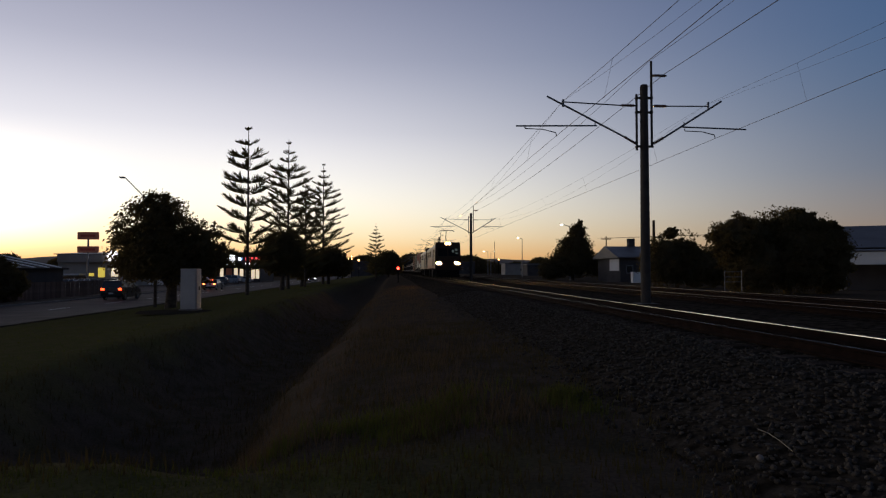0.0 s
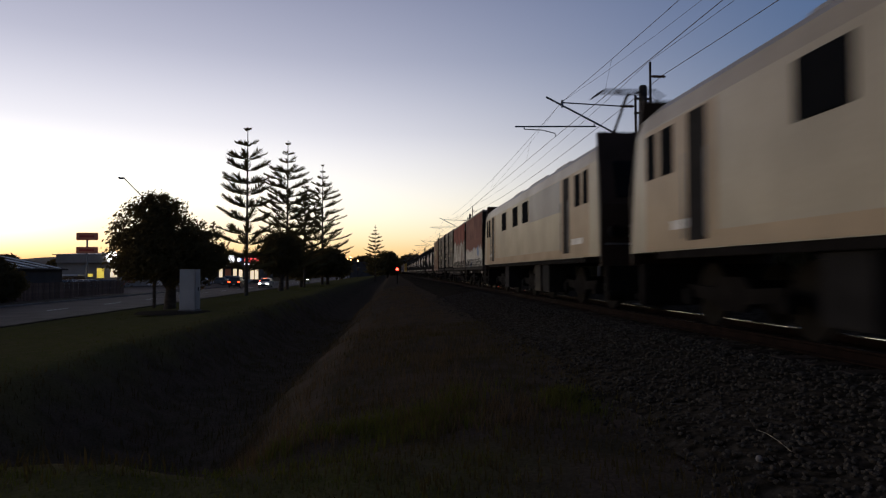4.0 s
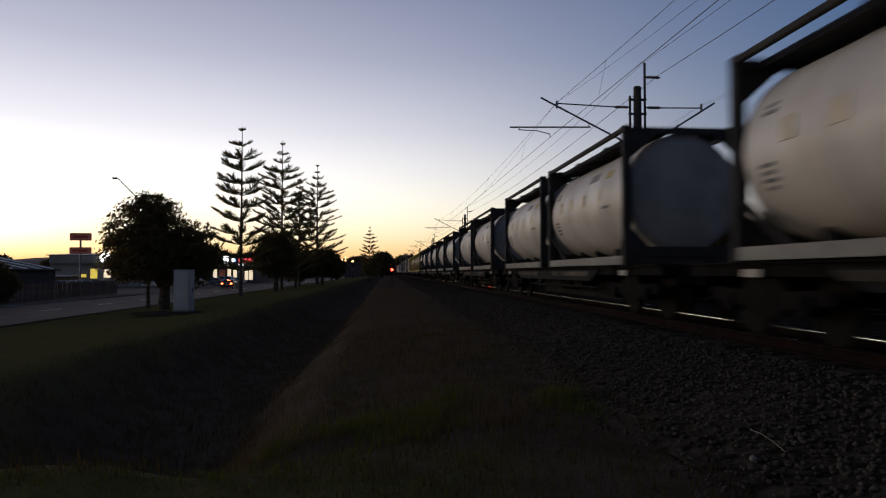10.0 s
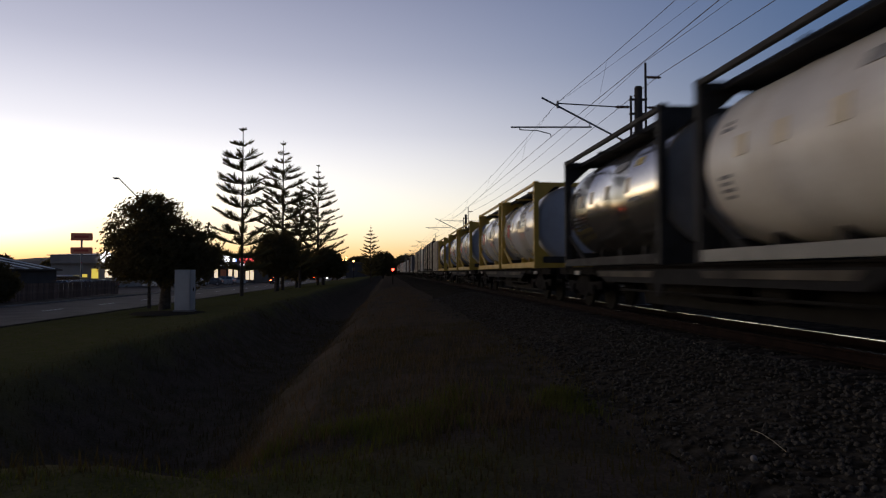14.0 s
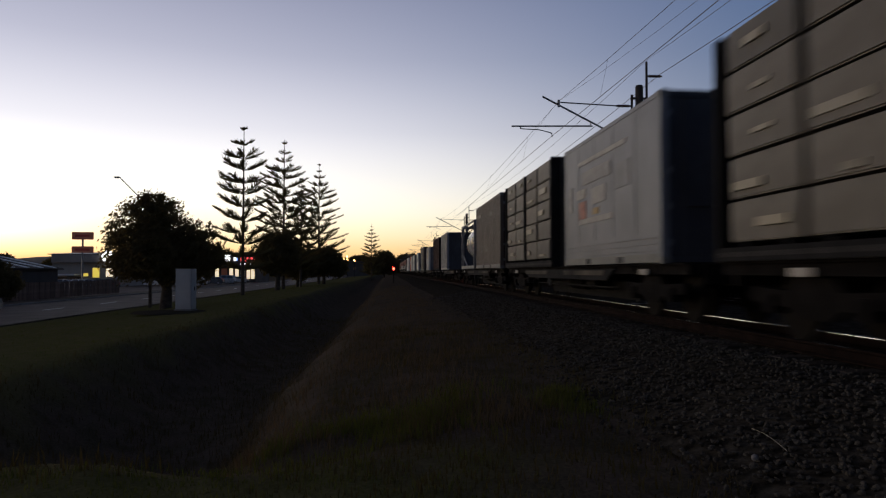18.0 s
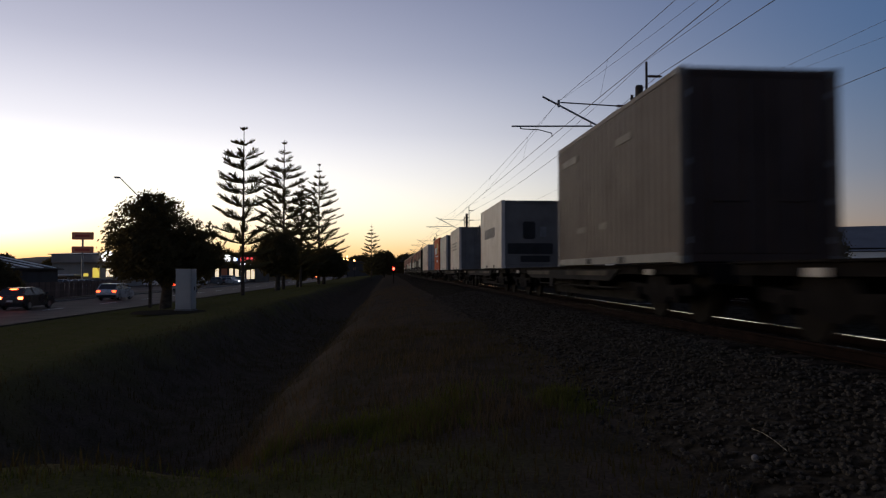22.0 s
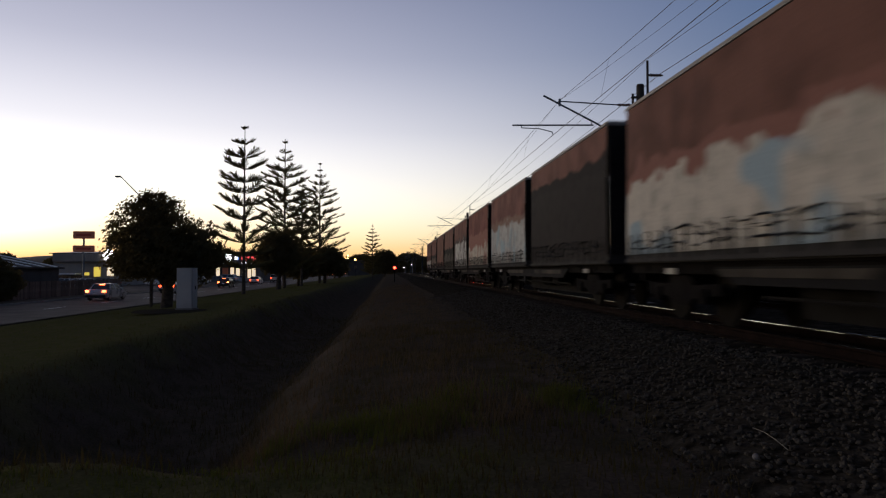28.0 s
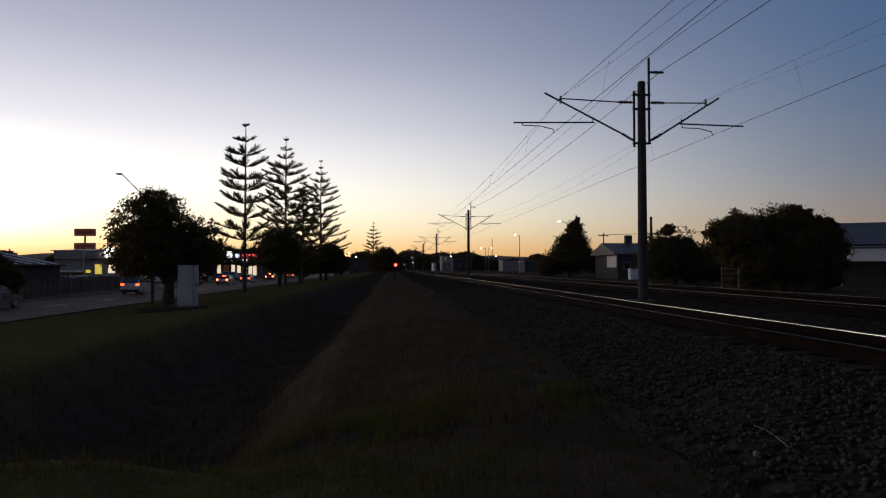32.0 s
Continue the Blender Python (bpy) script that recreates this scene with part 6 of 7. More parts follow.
def build_trees():
    bush("broadleaf_tree", -12.9, 40.6, [(-0.8, 0, 4.3, 2.4, 2.4, 2.5), (-1.9, 0.2, 3.3, 1.7, 2.0, 1.8), (1.8, 0, 3.3, 1.5, 1.9, 1.9), (0.0, -0.3, 2.9, 2.7, 2.4, 1.5), (-0.7, 0, 5.7, 1.2, 1.3, 1.15), (0.5, 0.6, 3.4, 2.0, 1.8, 1.7)], 44000, 0.095, 21,
         "dense round dark-leaved tree on the grass verge", trunk=0.36, stem=1.5, limbs=10, dense=0.42)
    norfolk_pine(-13.5, 64.3, 15.8, 2.5, 1, "tall Norfolk pine with open level tiers of fronds", 2.4, 1.12, 0.12)
    norfolk_pine(-12.5, 82.2, 18.0, 3.9, 2, "tall dense Norfolk pine behind a round tree", 2.4, 0.98, 0.4)
    norfolk_pine(-12.0, 94.2, 14.9, 3.4, 5, "smaller Norfolk pine between two taller ones", 2.2, 1.0, 0.4)
    norfolk_pine(-11.3, 111.2, 19.6, 5.0, 3, "tall Norfolk pine with broad lower fronds", 2.0, 1.05, 0.55)
    norfolk_pine(-5.0, 201.1, 16.8, 4.2, 4, "distant Norfolk pine with a narrow pointed top", 2.0, 1.0, 0.75)
    bush("broadleaf_tree", -12.4, 77.2, [(0, 0, 4.4, 2.3, 2.2, 2.6), (-0.9, 0, 3.5, 1.7, 1.8, 1.9), (0.9, 0, 3.6, 1.7, 1.8, 1.9)], 14000, 0.14, 31, "round dark tree clipped to a ball on the verge", trunk=0.3, stem=1.8)
    bush("broadleaf_tree", -10.0, 106.1, [(0, 0, 3.6, 2.8, 2.4, 2.4), (-1.8, 0, 3.0, 2.0, 2.0, 2.0), (2.0, 0, 2.8, 1.9, 2.0, 1.9)], 8500, 0.2, 32, "low dark tree below the pines", trunk=0.3)
    bush("broadleaf_tree", -13.0, 98.3, [(0, 0, 3.0, 2.4, 2.2, 2.2)], 5000, 0.2, 33, "dark shrub below the pines", trunk=0.25)
    # beyond the tracks
    bush("conifer", 23.2, 86.5, [(0, 0, 2.4, 3.6, 2.6, 2.2), (0.4, 0, 4.4, 2.4, 2.0, 2.0), (0.7, 0, 6.2, 1.3, 1.2, 1.5), (1.0, 0, 7.3, 0.5, 0.5, 0.7), (3.4, 0, 2.0, 1.9, 2.0, 1.7), (-2.8, 0, 1.4, 1.9, 1.7, 1.5), (0.2, 0, 3.4, 2.6, 2.2, 2.2)], 16000, 0.14, 41, "dark conical tree beyond the sidings", trunk=0.25)
    bush("hedge_shrub", 20.0, 46.6, [(-0.8, 0, 1.9, 1.9, 1.5, 2.0), (1.2, 0, 1.6, 1.7, 1.5, 1.7), (-0.4, 0, 3.9, 0.55, 0.5, 0.55), (0.3, 0, 2.6, 1.3, 1.2, 1.0), (2.9, 0.3, 1.5, 1.5, 1.3, 1.6)], 24000, 0.075, 42, "dark clipped shrub with a rounded top knot", "shrub", 0.15, 0.8)
    bush("bare_shrub", 22.4, 50.4, [(0, 0, 3.4, 1.3, 1.0, 1.1)], 500, 0.09, 47, "thin twiggy shrub behind the hedge", "shrub", 0.12, 1.6, 12, dense=0)
    bush("hedge_shrub", 17.7, 33.2, [(0.5, 0, 1.7, 1.5, 1.6, 1.9), (-0.3, 0, 2.9, 1.5, 1.5, 1.3), (0.8, 0, 2.9, 1.0, 1.0, 1.1)], 24000, 0.07, 43, "large dark rounded shrub by the yard", "shrub", 0.16, 0.8)
    bush("hedge_shrub", 20.3, 33.6, [(0, 0, 2.2, 2.3, 1.7, 2.3), (0.5, 0, 3.6, 1.4, 1.2, 0.9), (-1.4, 0, 2.7, 1.1, 1.0, 1.4), (1.5, 0, 2.6, 1.1, 1.0, 1.5)], 34000, 0.07, 44, "large dark spreading shrub by the yard", "shrub", 0.18, 0.8)
    bush("hedge_shrub", 22.9, 34.0, [(-0.3, 0, 1.9, 1.6, 1.3, 2.0), (0.1, 0, 3.2, 0.7, 0.7, 0.8)], 17000, 0.07, 45, "dark shrub with an uneven top", "shrub", 0.15, 0.8)
    bush("hedge_shrub", -30.9, 56.6, [(0.2, 0, 1.7, 1.6, 1.5, 1.6), (-0.7, 0, 2.8, 1.4, 1.4, 1.2)], 9000, 0.09, 46, "dark garden shrub beyond the road", "shrub", 0.15, 0.8)
    # woods and roof line far off
    rnd = random.Random(77)
    verts, faces = [], []
    for k in range(150):
        a = radians(-50 + 100 * k / 149)
        d = rnd.uniform(330, 420)
        x, y = d * math.sin(a), d * math.cos(a)
        if -10 < x < 9:
            x += -14 if x < 0 else 14
        if -30 < x < -17:
            x -= 16
        h = rnd.uniform(4, 9.5) if abs(a) > 0.14 else rnd.uniform(8.5, 12)
        v, f = leaf_crown([(x, y, h * 0.45 - 1.5, h * 0.75, h * 0.6, h * 0.55)], 170, 0.75, 900 + k)
        i = len(verts)
        verts += v
        faces += [tuple(i + q for q in p) for p in f]
    soup("far_trees", verts, faces, M["leaf"], "belt of dark trees along the skyline", "woods", "stuff")
    bush("broadleaf_tree", -1.6, 235.0, [(0, 0, 5.2, 4.0, 3, 4.2), (2.2, 0, 4.4, 2.6, 3, 3.6), (-4.0, 0, 4.0, 3.0, 3, 3.2)], 5200, 0.4, 51, "dark clump of trees beside the line", trunk=0.4)
    # hills
    bm = B()
    prev = None
    for k in range(121):
        a = radians(-75 + 150 * k / 120)
        h = 26 + 16 * noise.noise(Vector((k * 0.13, 4.2, 0))) + 6 * noise.noise(Vector((k * 0.6, 1.2, 0))) + (18 if k < 42 else 0) * math.sin(min(1, (42 - k) / 42) * 1.5)
        row = [bm.verts.new((d * math.sin(a), d * math.cos(a), z)) for d, z in ((1300, -3), (1500, h * 0.7), (1600, h), (1900, -3))]
        if prev:
            for i in range(3):
                bm.faces.new((prev[i], prev[i + 1], row[i + 1], row[i]))
        prev = row
    tagged(part("backdrop", bm, M["hill"], smooth=True), "low dark wooded hills on the horizon", "hills", "", "structure")


build_trees()

# ---- beside the line ----


def build_lineside():
    # equipment cabinet on the verge
    x, y = -9.62, 33.1
    z = ground_z(x, y)
    c = thing("equipment_cabinet", pose(x, y, z, 0, 0, -6), "pale grey steel equipment cabinet on a mulched plinth", "cabinet")
    part("plinth", box(B(), -0.38, 0.46, -0.36, 0.36, -0.1, 0.10, 0.01), M["concrete"], c)
    part("body", box(B(), -0.34, 0.42, -0.30, 0.30, 0.10, 1.94, 0.015), M["cab_grey"], c)
    part("roof", box(B(), -0.35, 0.43, -0.315, 0.315, 1.94, 2.00, 0.015), M["cab_grey"], c)
    part("door", box(B(), -0.30, 0.38, -0.325, -0.30, 0.18, 1.88, 0.008), M["cab_grey"], c)
    part("side_door", box(B(), 0.42, 0.436, -0.26, 0.26, 0.18, 1.88, 0.006), M["cab_grey"], c)
    part("handle", box(B(), 0.436, 0.47, -0.05, 0.0, 0.98, 1.16, 0.008), M["dark"], c, "dark door handle")
    for zz in (0.4, 1.02, 1.64):
        part("hinge", tube(B(), (0.44, 0.26, zz - 0.06), (0.44, 0.26, zz + 0.06), 0.014, n=6), M["galv"], c)
    bm = B()
    lathe(bm, [(-0.06, 1.9), (0.02, 1.75), (0.05, 1.2), (0.06, 0.1)], 22, "Z")
    shift(bm, Matrix.Diagonal((1, 0.8, 1, 1)))
    m = tagged(part("mulch_bed", bm, M["soil"], smooth=True), "low bed of dark mulch round the cabinet", "mulch")
    m.matrix_basis = pose(x - 0.5, y - 0.2, z - 0.02)
    # wooden post
    x, y = -16.0, 47.2
    p = thing("marker_post", pose(x, y, ground_z(x, y) - 0.05), "weathered wooden marker post on the verge", "post")
    part("post", box(B(), -0.09, 0.09, -0.09, 0.09, 0, 1.9, 0.015), M["bark"], p)
    part("post_cap", box(B(), -0.10, 0.10, -0.10, 0.10, 1.9, 1.95, 0.01), M["galv"], p)
    # red signal
    x, y = 0.68, 90
    s = thing("railway_signal", pose(x, y, ground_z(x, y) - 0.05), "low railway signal showing a red light", "signal")
    part("post", tube(B(), (0, 0, 0), (0, 0, 1.75), 0.06, n=10), M["dark"], s)
    part("head", box(B(), -0.22, 0.22, 0.0, 0.25, 1.45, 2.35, 0.03), M["rubber"], s)
    part("hood", tube(B(), (0, 0, 1.98), (0, -0.18, 1.98), 0.17, 0.17, 14, False), M["rubber"], s)
    part("lens", tube(B(), (0, -0.005, 1.98), (0, -0.02, 1.98), 0.168, n=18), M["red_lamp"], s, "glowing red lens")
    # a stick and a pale stone in the foreground
    st = B()
    pts = [Vector((2.85, 5.16, -0.385)), Vector((2.83, 4.97, -0.372)), Vector((2.80, 4.76, -0.378)), Vector((2.77, 4.56, -0.40))]
    for p0, p1 in zip(pts, pts[1:]):
        tube(st, p0, p1, 0.0024, 0.002, 6)
    tagged(part("dry_stick", st, M["wrap_pale"]), "thin pale bent stick among the stones", "stick")
    pb = B()
    bmesh.ops.create_icosphere(pb, subdivisions=2, radius=0.026)
    for v in pb.verts:
        v.co *= 1 + 0.25 * noise.noise(v.co * 20)
    e = tagged(part("pale_stone", pb, M["concrete"], smooth=True), "pale rounded stone lying on the ballast edge", "stone")
    e.matrix_basis = pose(2.6, 4.68, -0.475)


build_lineside()


def street_lamp(x, y, z0, h, arm_x, lit, label, rise=1.0):
    t = thing("street_lamp", pose(x, y, z0), label, "street lamp", "street lamps")
    part("pole", tube(B(), (0, 0, -0.1), (0, 0, h - rise), 0.10, 0.06, 10), M["galv"], t, "", True)
    part("arm", tube(B(), (0, 0, h - rise), (arm_x * 0.85, 0, h - 0.05), 0.05, 0.04, 8), M["galv"], t)
    hd = B()
    tip = arm_x * 0.85
    end = tip + math.copysign(0.5, arm_x)
    box(hd, min(tip, end), max(tip, end), -0.10, 0.10, h - 0.05, h + 0.03, 0.02)
    head = part("lamp_head", hd, M["galv"], t)
    part("diffuser", box(B(), min(tip, end) + 0.1, max(tip, end) - 0.05, -0.12, 0.08, h - 0.12, h - 0.05, 0.02), M["street"] if lit else M["glass"], head, "glowing lamp glass" if lit else "")
    return t


def pole(x, y, z0, h, label, arms=True):
    t = thing("utility_pole", pose(x, y, z0), label, "utility pole", "utility poles")
    part("pole", tube(B(), (0, 0, -0.1), (0, 0, h), 0.14, 0.09, 10), M["bark"], t)
    if arms:
        part("cross_arm", box(B(), -0.8, 0.8, -0.05, 0.05, h - 0.5, h - 0.38), M["bark"], t)
        for x2 in (-0.7, -0.3, 0.3, 0.7):
            part("insulator", tube(B(), (x2, 0, h - 0.38), (x2, 0, h - 0.2), 0.04, n=6), M["porcelain"], t)
    return t


def build_lamps():
    street_lamp(-18.6, 59.6, -1.7, 10.6, -5.0, False, "tall street lamp with a long sloping arm over the road", 4.4)
    street_lamp(23.4, 88.5, -0.3, 7.4, -1.0, True, "lit street lamp beyond the sidings", 0.3)
    street_lamp(26.6, 138.4, -0.3, 8.1, -0.8, True, "lit street lamp behind the yard", 0.3)
    for x, y, h, a in ((30.4, 216, 7.6, -1.2), (32.2, 222, 7.8, 1.0), (23.5, 255, 5.6, -0.6), (19.4, 250, 4.6, 0.6), (9.3, 275, 5.6, -0.5), (9.0, 290, 3.6, 0.5), (6.5, 280, 2.6, -0.4)):
        street_lamp(x, y, -0.3, h, a, True, "small lit yard lamp far along the line", 0.3)
    for x, y, z in ((-15.0, 215, 6.6), (-13.0, 215, 5.5), (-13.0, 215, 4.6), (-11.0, 220, 4.4), (36.0, 230, 4.9), (-15.6, 240, 5.2)):
        t = thing("signal_lamp", pose(x, y, -1.2), "amber lamp on a thin dark post", "lamp", "amber lamps")
        part("post", tube(B(), (0, 0, 0), (0, 0, z), 0.06, n=6), M["dark"], t)
        part("lens", tube(B(), (0, -0.05, z + 1.2), (0, -0.15, z + 1.2), 0.26, n=12), M["amber"], t)
        part("housing", box(B(), -0.3, 0.3, -0.05, 0.25, z - 0.1, z + 1.55, 0.03), M["rubber"], t)
    pole(34.5, 107.7, -0.4, 6.9, "wooden power pole with a cross arm")
    pole(18.6, 47.2, -0.4, 4.9, "thin dark pole behind the hedge", False)
    pole(33.5, 222.1, -0.4, 11.0, "stout pole with radio antennas far off", False)
    bm = B()
    for x2 in (-0.7, 0.0, 0.7):
        tube(bm, (34.5 + x2, 110, 6.3), (62, 92 + x2, 6.6), 0.012, n=4, caps=False)
    tagged(part("power_wire", bm, M["wire"]), "thin power wires from the wooden pole", "power wire")


build_lamps()

# ---- buildings ----


def windows(parent, xs, y, z0, z1, mat, wide, facing=-1):
    for x in xs:
        w = part("window", box(B(), x - wide / 2, x + wide / 2, min(y, y + facing * 0.06), max(y, y + facing * 0.06), z0, z1, 0.01), mat, parent)
        fr = B()
        for a, b2 in ((x - wide / 2, x - wide / 2 + 0.06), (x + wide / 2 - 0.06, x + wide / 2)):
            box(fr, a, b2, min(y, y + facing * 0.09), max(y, y + facing * 0.09), z0, z1)
        for a, b2 in ((z0, z0 + 0.06), (z1 - 0.06, z1)):
            box(fr, x - wide / 2 + 0.062, x + wide / 2 - 0.062, min(y, y + facing * 0.09), max(y, y + facing * 0.09), a, b2)
        part("window_frame", fr, M["galv"], w)


def hall(name, x0, x1, y0, y1, z0, eave, ridge, wall, label, ridge_along="y", category="building"):
    """A building with a pitched roof; the ridge runs along y or x."""
    t = thing(name, pose(0, 0, 0), label, category)
    part("wall", box(B(), x0, x1, y0, y1, z0 - 0.3, eave), wall, t)
    b = B()
    o = 0.5
    if ridge_along == "y":
        m = (x0 + x1) / 2
        pts = [(x0 - o, eave), (x1 + o, eave), (x1 + o, eave + 0.12), (m, ridge), (x0 - o, eave + 0.12)]
        prism(b, pts, -(y1 + o), -(y0 - o))
        shift(b, Matrix.Rotation(radians(90), 4, "Z"))
        shift(b, Matrix.Diagonal((-1, -1, 1, 1)))
        shift(b, Matrix.Diagonal((-1, 1, 1, 1)))
        bmesh.ops.recalc_face_normals(b, faces=b.faces)
    else:
        m = (y0 + y1) / 2
        prism(b, [(y0 - o, eave), (y1 + o, eave), (y1 + o, eave + 0.12), (m, ridge), (y0 - o, eave + 0.12)], x0 - o, x1 + o)
    part("roof", b, M["roof"], t)
    return t


def build_buildings():
    # long low hall beyond the road, with pale strips of roof light
    h = thing("workshop", pose(0, 0, 0), "long low dark workshop with pale strips on its roof", "building")
    part("wall", box(B(), -46, -33.2, 48, 71.2, -2.0, 1.1), M["wall_dark"], h)
    rb = B()
    prism(rb, [(-46.4, 1.15), (-39.4, 2.55), (-32.8, 1.15), (-32.8, 1.02), (-46.4, 1.02)], -71.6, -47.6)
    shift(rb, Matrix.Rotation(radians(-90), 4, "Z"))
    shift(rb, Matrix.Diagonal((1, -1, 1, 1)))
    shift(rb, Matrix.Diagonal((1, -1, 1, 1)))
    part("roof", rb, M["old_roof"], h)
    for k in range(9):
        y = 50.2 + 2.5 * k
        st = B()
        vs = [st.verts.new(v) for v in ((-39.2, y - 0.3, 2.57), (-33.0, y - 0.3, 1.25), (-33.0, y + 0.3, 1.25), (-39.2, y + 0.3, 2.57), (-39.2, y - 0.3, 2.50), (-33.0, y - 0.3, 1.17), (-33.0, y + 0.3, 1.17), (-39.2, y + 0.3, 2.50))]
        for q in ((0, 1, 2, 3), (7, 6, 5, 4), (0, 4, 5, 1), (1, 5, 6, 2), (2, 6, 7, 3), (3, 7, 4, 0)):
            st.faces.new([vs[e] for e in q])
        part("roof_light", st, M["wall_white"], h, "pale translucent roof strip")
    windows(h, (-44, -40, -36), 48, -0.9, 0.2, M["glass"], 1.6)
    f = thing("fence", pose(0, 0, 0), "dark paling fence beyond the road", "fence")
    pale = None
    for k in range(150):
        m = pose(-31.2 - 0.02 * (k % 3), 34 + 0.32 * k, -1.62)
        if pale is None:
            pale = part("paling", box(B(), -0.012, 0.012, -0.157, 0.157, 0, 1.5, 0.004), M["fence_wood"], f)
            pale.matrix_basis = m
        else:
            again("paling", pale, f, m)
    for z in (-1.3, -0.5):
        part("rail", box(B(), -31.30, -31.24, 33.8, 82.0, z, z + 0.1), M["fence_wood"], f)
    for k in range(20):
        part("post", box(B(), -31.40, -31.30, 34 + 2.5 * k - 0.05, 34 + 2.5 * k + 0.05, -1.65, -0.1), M["fence_wood"], f)
    # store behind the tall sign
    s = hall("store", -54.5, -44.6, 115, 140, -1.7, 3.6, 4.3, M["wall"], "grey store with a broad fascia and lit yellow windows", "x")
    part("fascia", box(B(), -54.3, -44.8, 114.2, 114.9, 2.3, 3.6, 0.03), M["wall"], s)
    part("canopy", box(B(), -54, -50, 112.5, 114.9, 0.2, 0.45, 0.02), M["wall_white"], s)
    windows(s, (-47.6,), 115, -0.2, 1.5, M["shop_yellow"], 1.2)
    windows(s, (-45.5,), 115, -0.1, 1.4, M["shop_glow"], 1.2)
    windows(s, (-49.2,), 115, 0.0, 0.6, M["shop_yellow"], 0.9)
    windows(s, (-53, -50.8), 115, -1.2, 0.0, M["glass"], 2.0)
    ring = B()
    lathe(ring, [(0, 0.95), (0.12, 0.95), (0.12, 0.68), (0.0, 0.68)], 26, "Y")
    sg = tagged(part("round_sign", shift(ring, pose(-45.3, 113.6, 3.3)), M["sign_white"], smooth=True), "round glowing white and blue ring sign", "sign")
    part("sign_arm", box(B(), -45.38, -45.22, 113.7, 115.0, 3.25, 3.35), M["galv"], sg)
    # tall sign
    p = thing("pylon_sign", pose(-42.6, 98.4, -1.7), "tall pole sign with two orange-red boards", "sign")
    part("post", tube(B(), (0, 0, 0), (0, 0, 7.0), 0.13, n=10), M["galv"], p)
    for z0, z1 in ((7.0, 8.05), (5.15, 6.05)):
        bd = part("board", box(B(), -1.45, 1.45, -0.15, 0.15, z0, z1, 0.06), M["sign_orange"], p, "orange-red sign board")
        part("lettering", box(B(), -1.0, 1.0, -0.17, -0.15, (z0 + z1) / 2 - 0.16, (z0 + z1) / 2 + 0.16, 0.004), M["label_red"], bd)
    # brightly lit shop down the road
    sh = thing("shop", pose(0, 0, 0), "shop front with glowing white and red signs", "shop")
    part("wall", box(B(), -42.5, -30.7, 160, 178, -2.0, 5.0), M["wall_dark"], sh)
    part("roof", box(B(), -43, -30.7, 159.6, 178.4, 5.0, 5.25, 0.04), M["roof"], sh)
    part("canopy", box(B(), -40.5, -30.8, 157.8, 159.95, 1.95, 2.2, 0.03), M["wall_dark"], sh)
    logo = part("sign_disc", tube(B(), (-37.2, 159.95, 3.55), (-37.2, 159.75, 3.55), 0.85, n=24), M["sign_white"], sh, "round glowing white sign")
    for x0, x1, z0, z1, mt in ((-38.4, -36.1, 2.35, 2.62, "sign_white"), (-39.3, -38.7, 2.9, 3.6, "sign_white"), (-35.6, -35.1, 3.3, 4.1, "sign_white"), (-35.0, -34.8, 3.3, 4.1, "sign_blue"), (-34.0, -30.9, 2.45, 2.85, "sign_white"), (-38.0, -36.4, 4.45, 4.6, "sign_white")):
        part("sign_panel", box(B(), x0, x1, 159.75, 159.95, z0, z1, 0.03), M[mt], sh, "glowing sign panel")
    for k in range(8):
        x = -33.9 + 0.42 * k
        part("sign_letter", shift(box(B(), -0.11, 0.11, 159.7, 159.9, -0.5, 0.5, 0.02), pose(x, 0, 3.55) @ pose(0, 0, 0, 0, 14 if k % 2 else -14, 0)), M["sign_red"], sh, "slanting glowing red bar")
    windows(sh, (-39.4, -36.2, -34.9, -33.6, -32.3, -31.3), 160, -0.9, 1.6, M["shop_glow"], 0.9)
    part("poster", box(B(), -38.4, -37.1, 159.85, 159.95, -0.2, 1.5, 0.02), M["sign_orange"], sh, "brown and orange poster")
    # houses and sheds beyond the yard
    h2 = hall("house", 24.6, 29.4, 72, 80, -0.4, 2.3, 3.7, M["wall_dark"], "dark house with a white gable end", "x", "house")
    part("gable", box(B(), 24.55, 24.62, 72.3, 75.5, 0.9, 2.2), M["wall_white"], h2, "white weatherboard gable")
    windows(h2, (25.6, 28.0), 71.96, 0.6, 1.5, M["glass"], 0.8)
    part("chimney", box(B(), 27.0, 27.7, 76, 76.7, 3.0, 4.6), M["wall_dark"], h2)
    sd = thing("shed", pose(27.4, 40.6, 0, 0, 0, -30), "large grey-roofed shed with a white fascia", "shed")
    part("wall", box(B(), 1.0, 33, 2.0, 11, -0.7, 2.1), M["wall_dark"], sd)
    part("fascia", box(B(), 0.0, 33.2, 0.0, 0.2, 1.26, 2.06, 0.02), M["wall_white"], sd, "white painted fascia")
    part("veranda_roof", prism(B(), [(-0.1, 2.07), (2.0, 2.22), (2.0, 2.32), (-0.1, 2.14)], -0.2, 33.4), M["roof"], sd)
    part("roof", prism(B(), [(1.1, 2.34), (5.9, 3.98), (12.0, 2.2), (12.0, 2.1), (1.5, 2.2)], 0.6, 33.6), M["roof"], sd)
    for k in range(7):
        part("post", box(B(), 0.4 + 4 * k, 0.55 + 4 * k, 0.02, 0.17, -0.65, 1.26), M["wall_white"], sd)
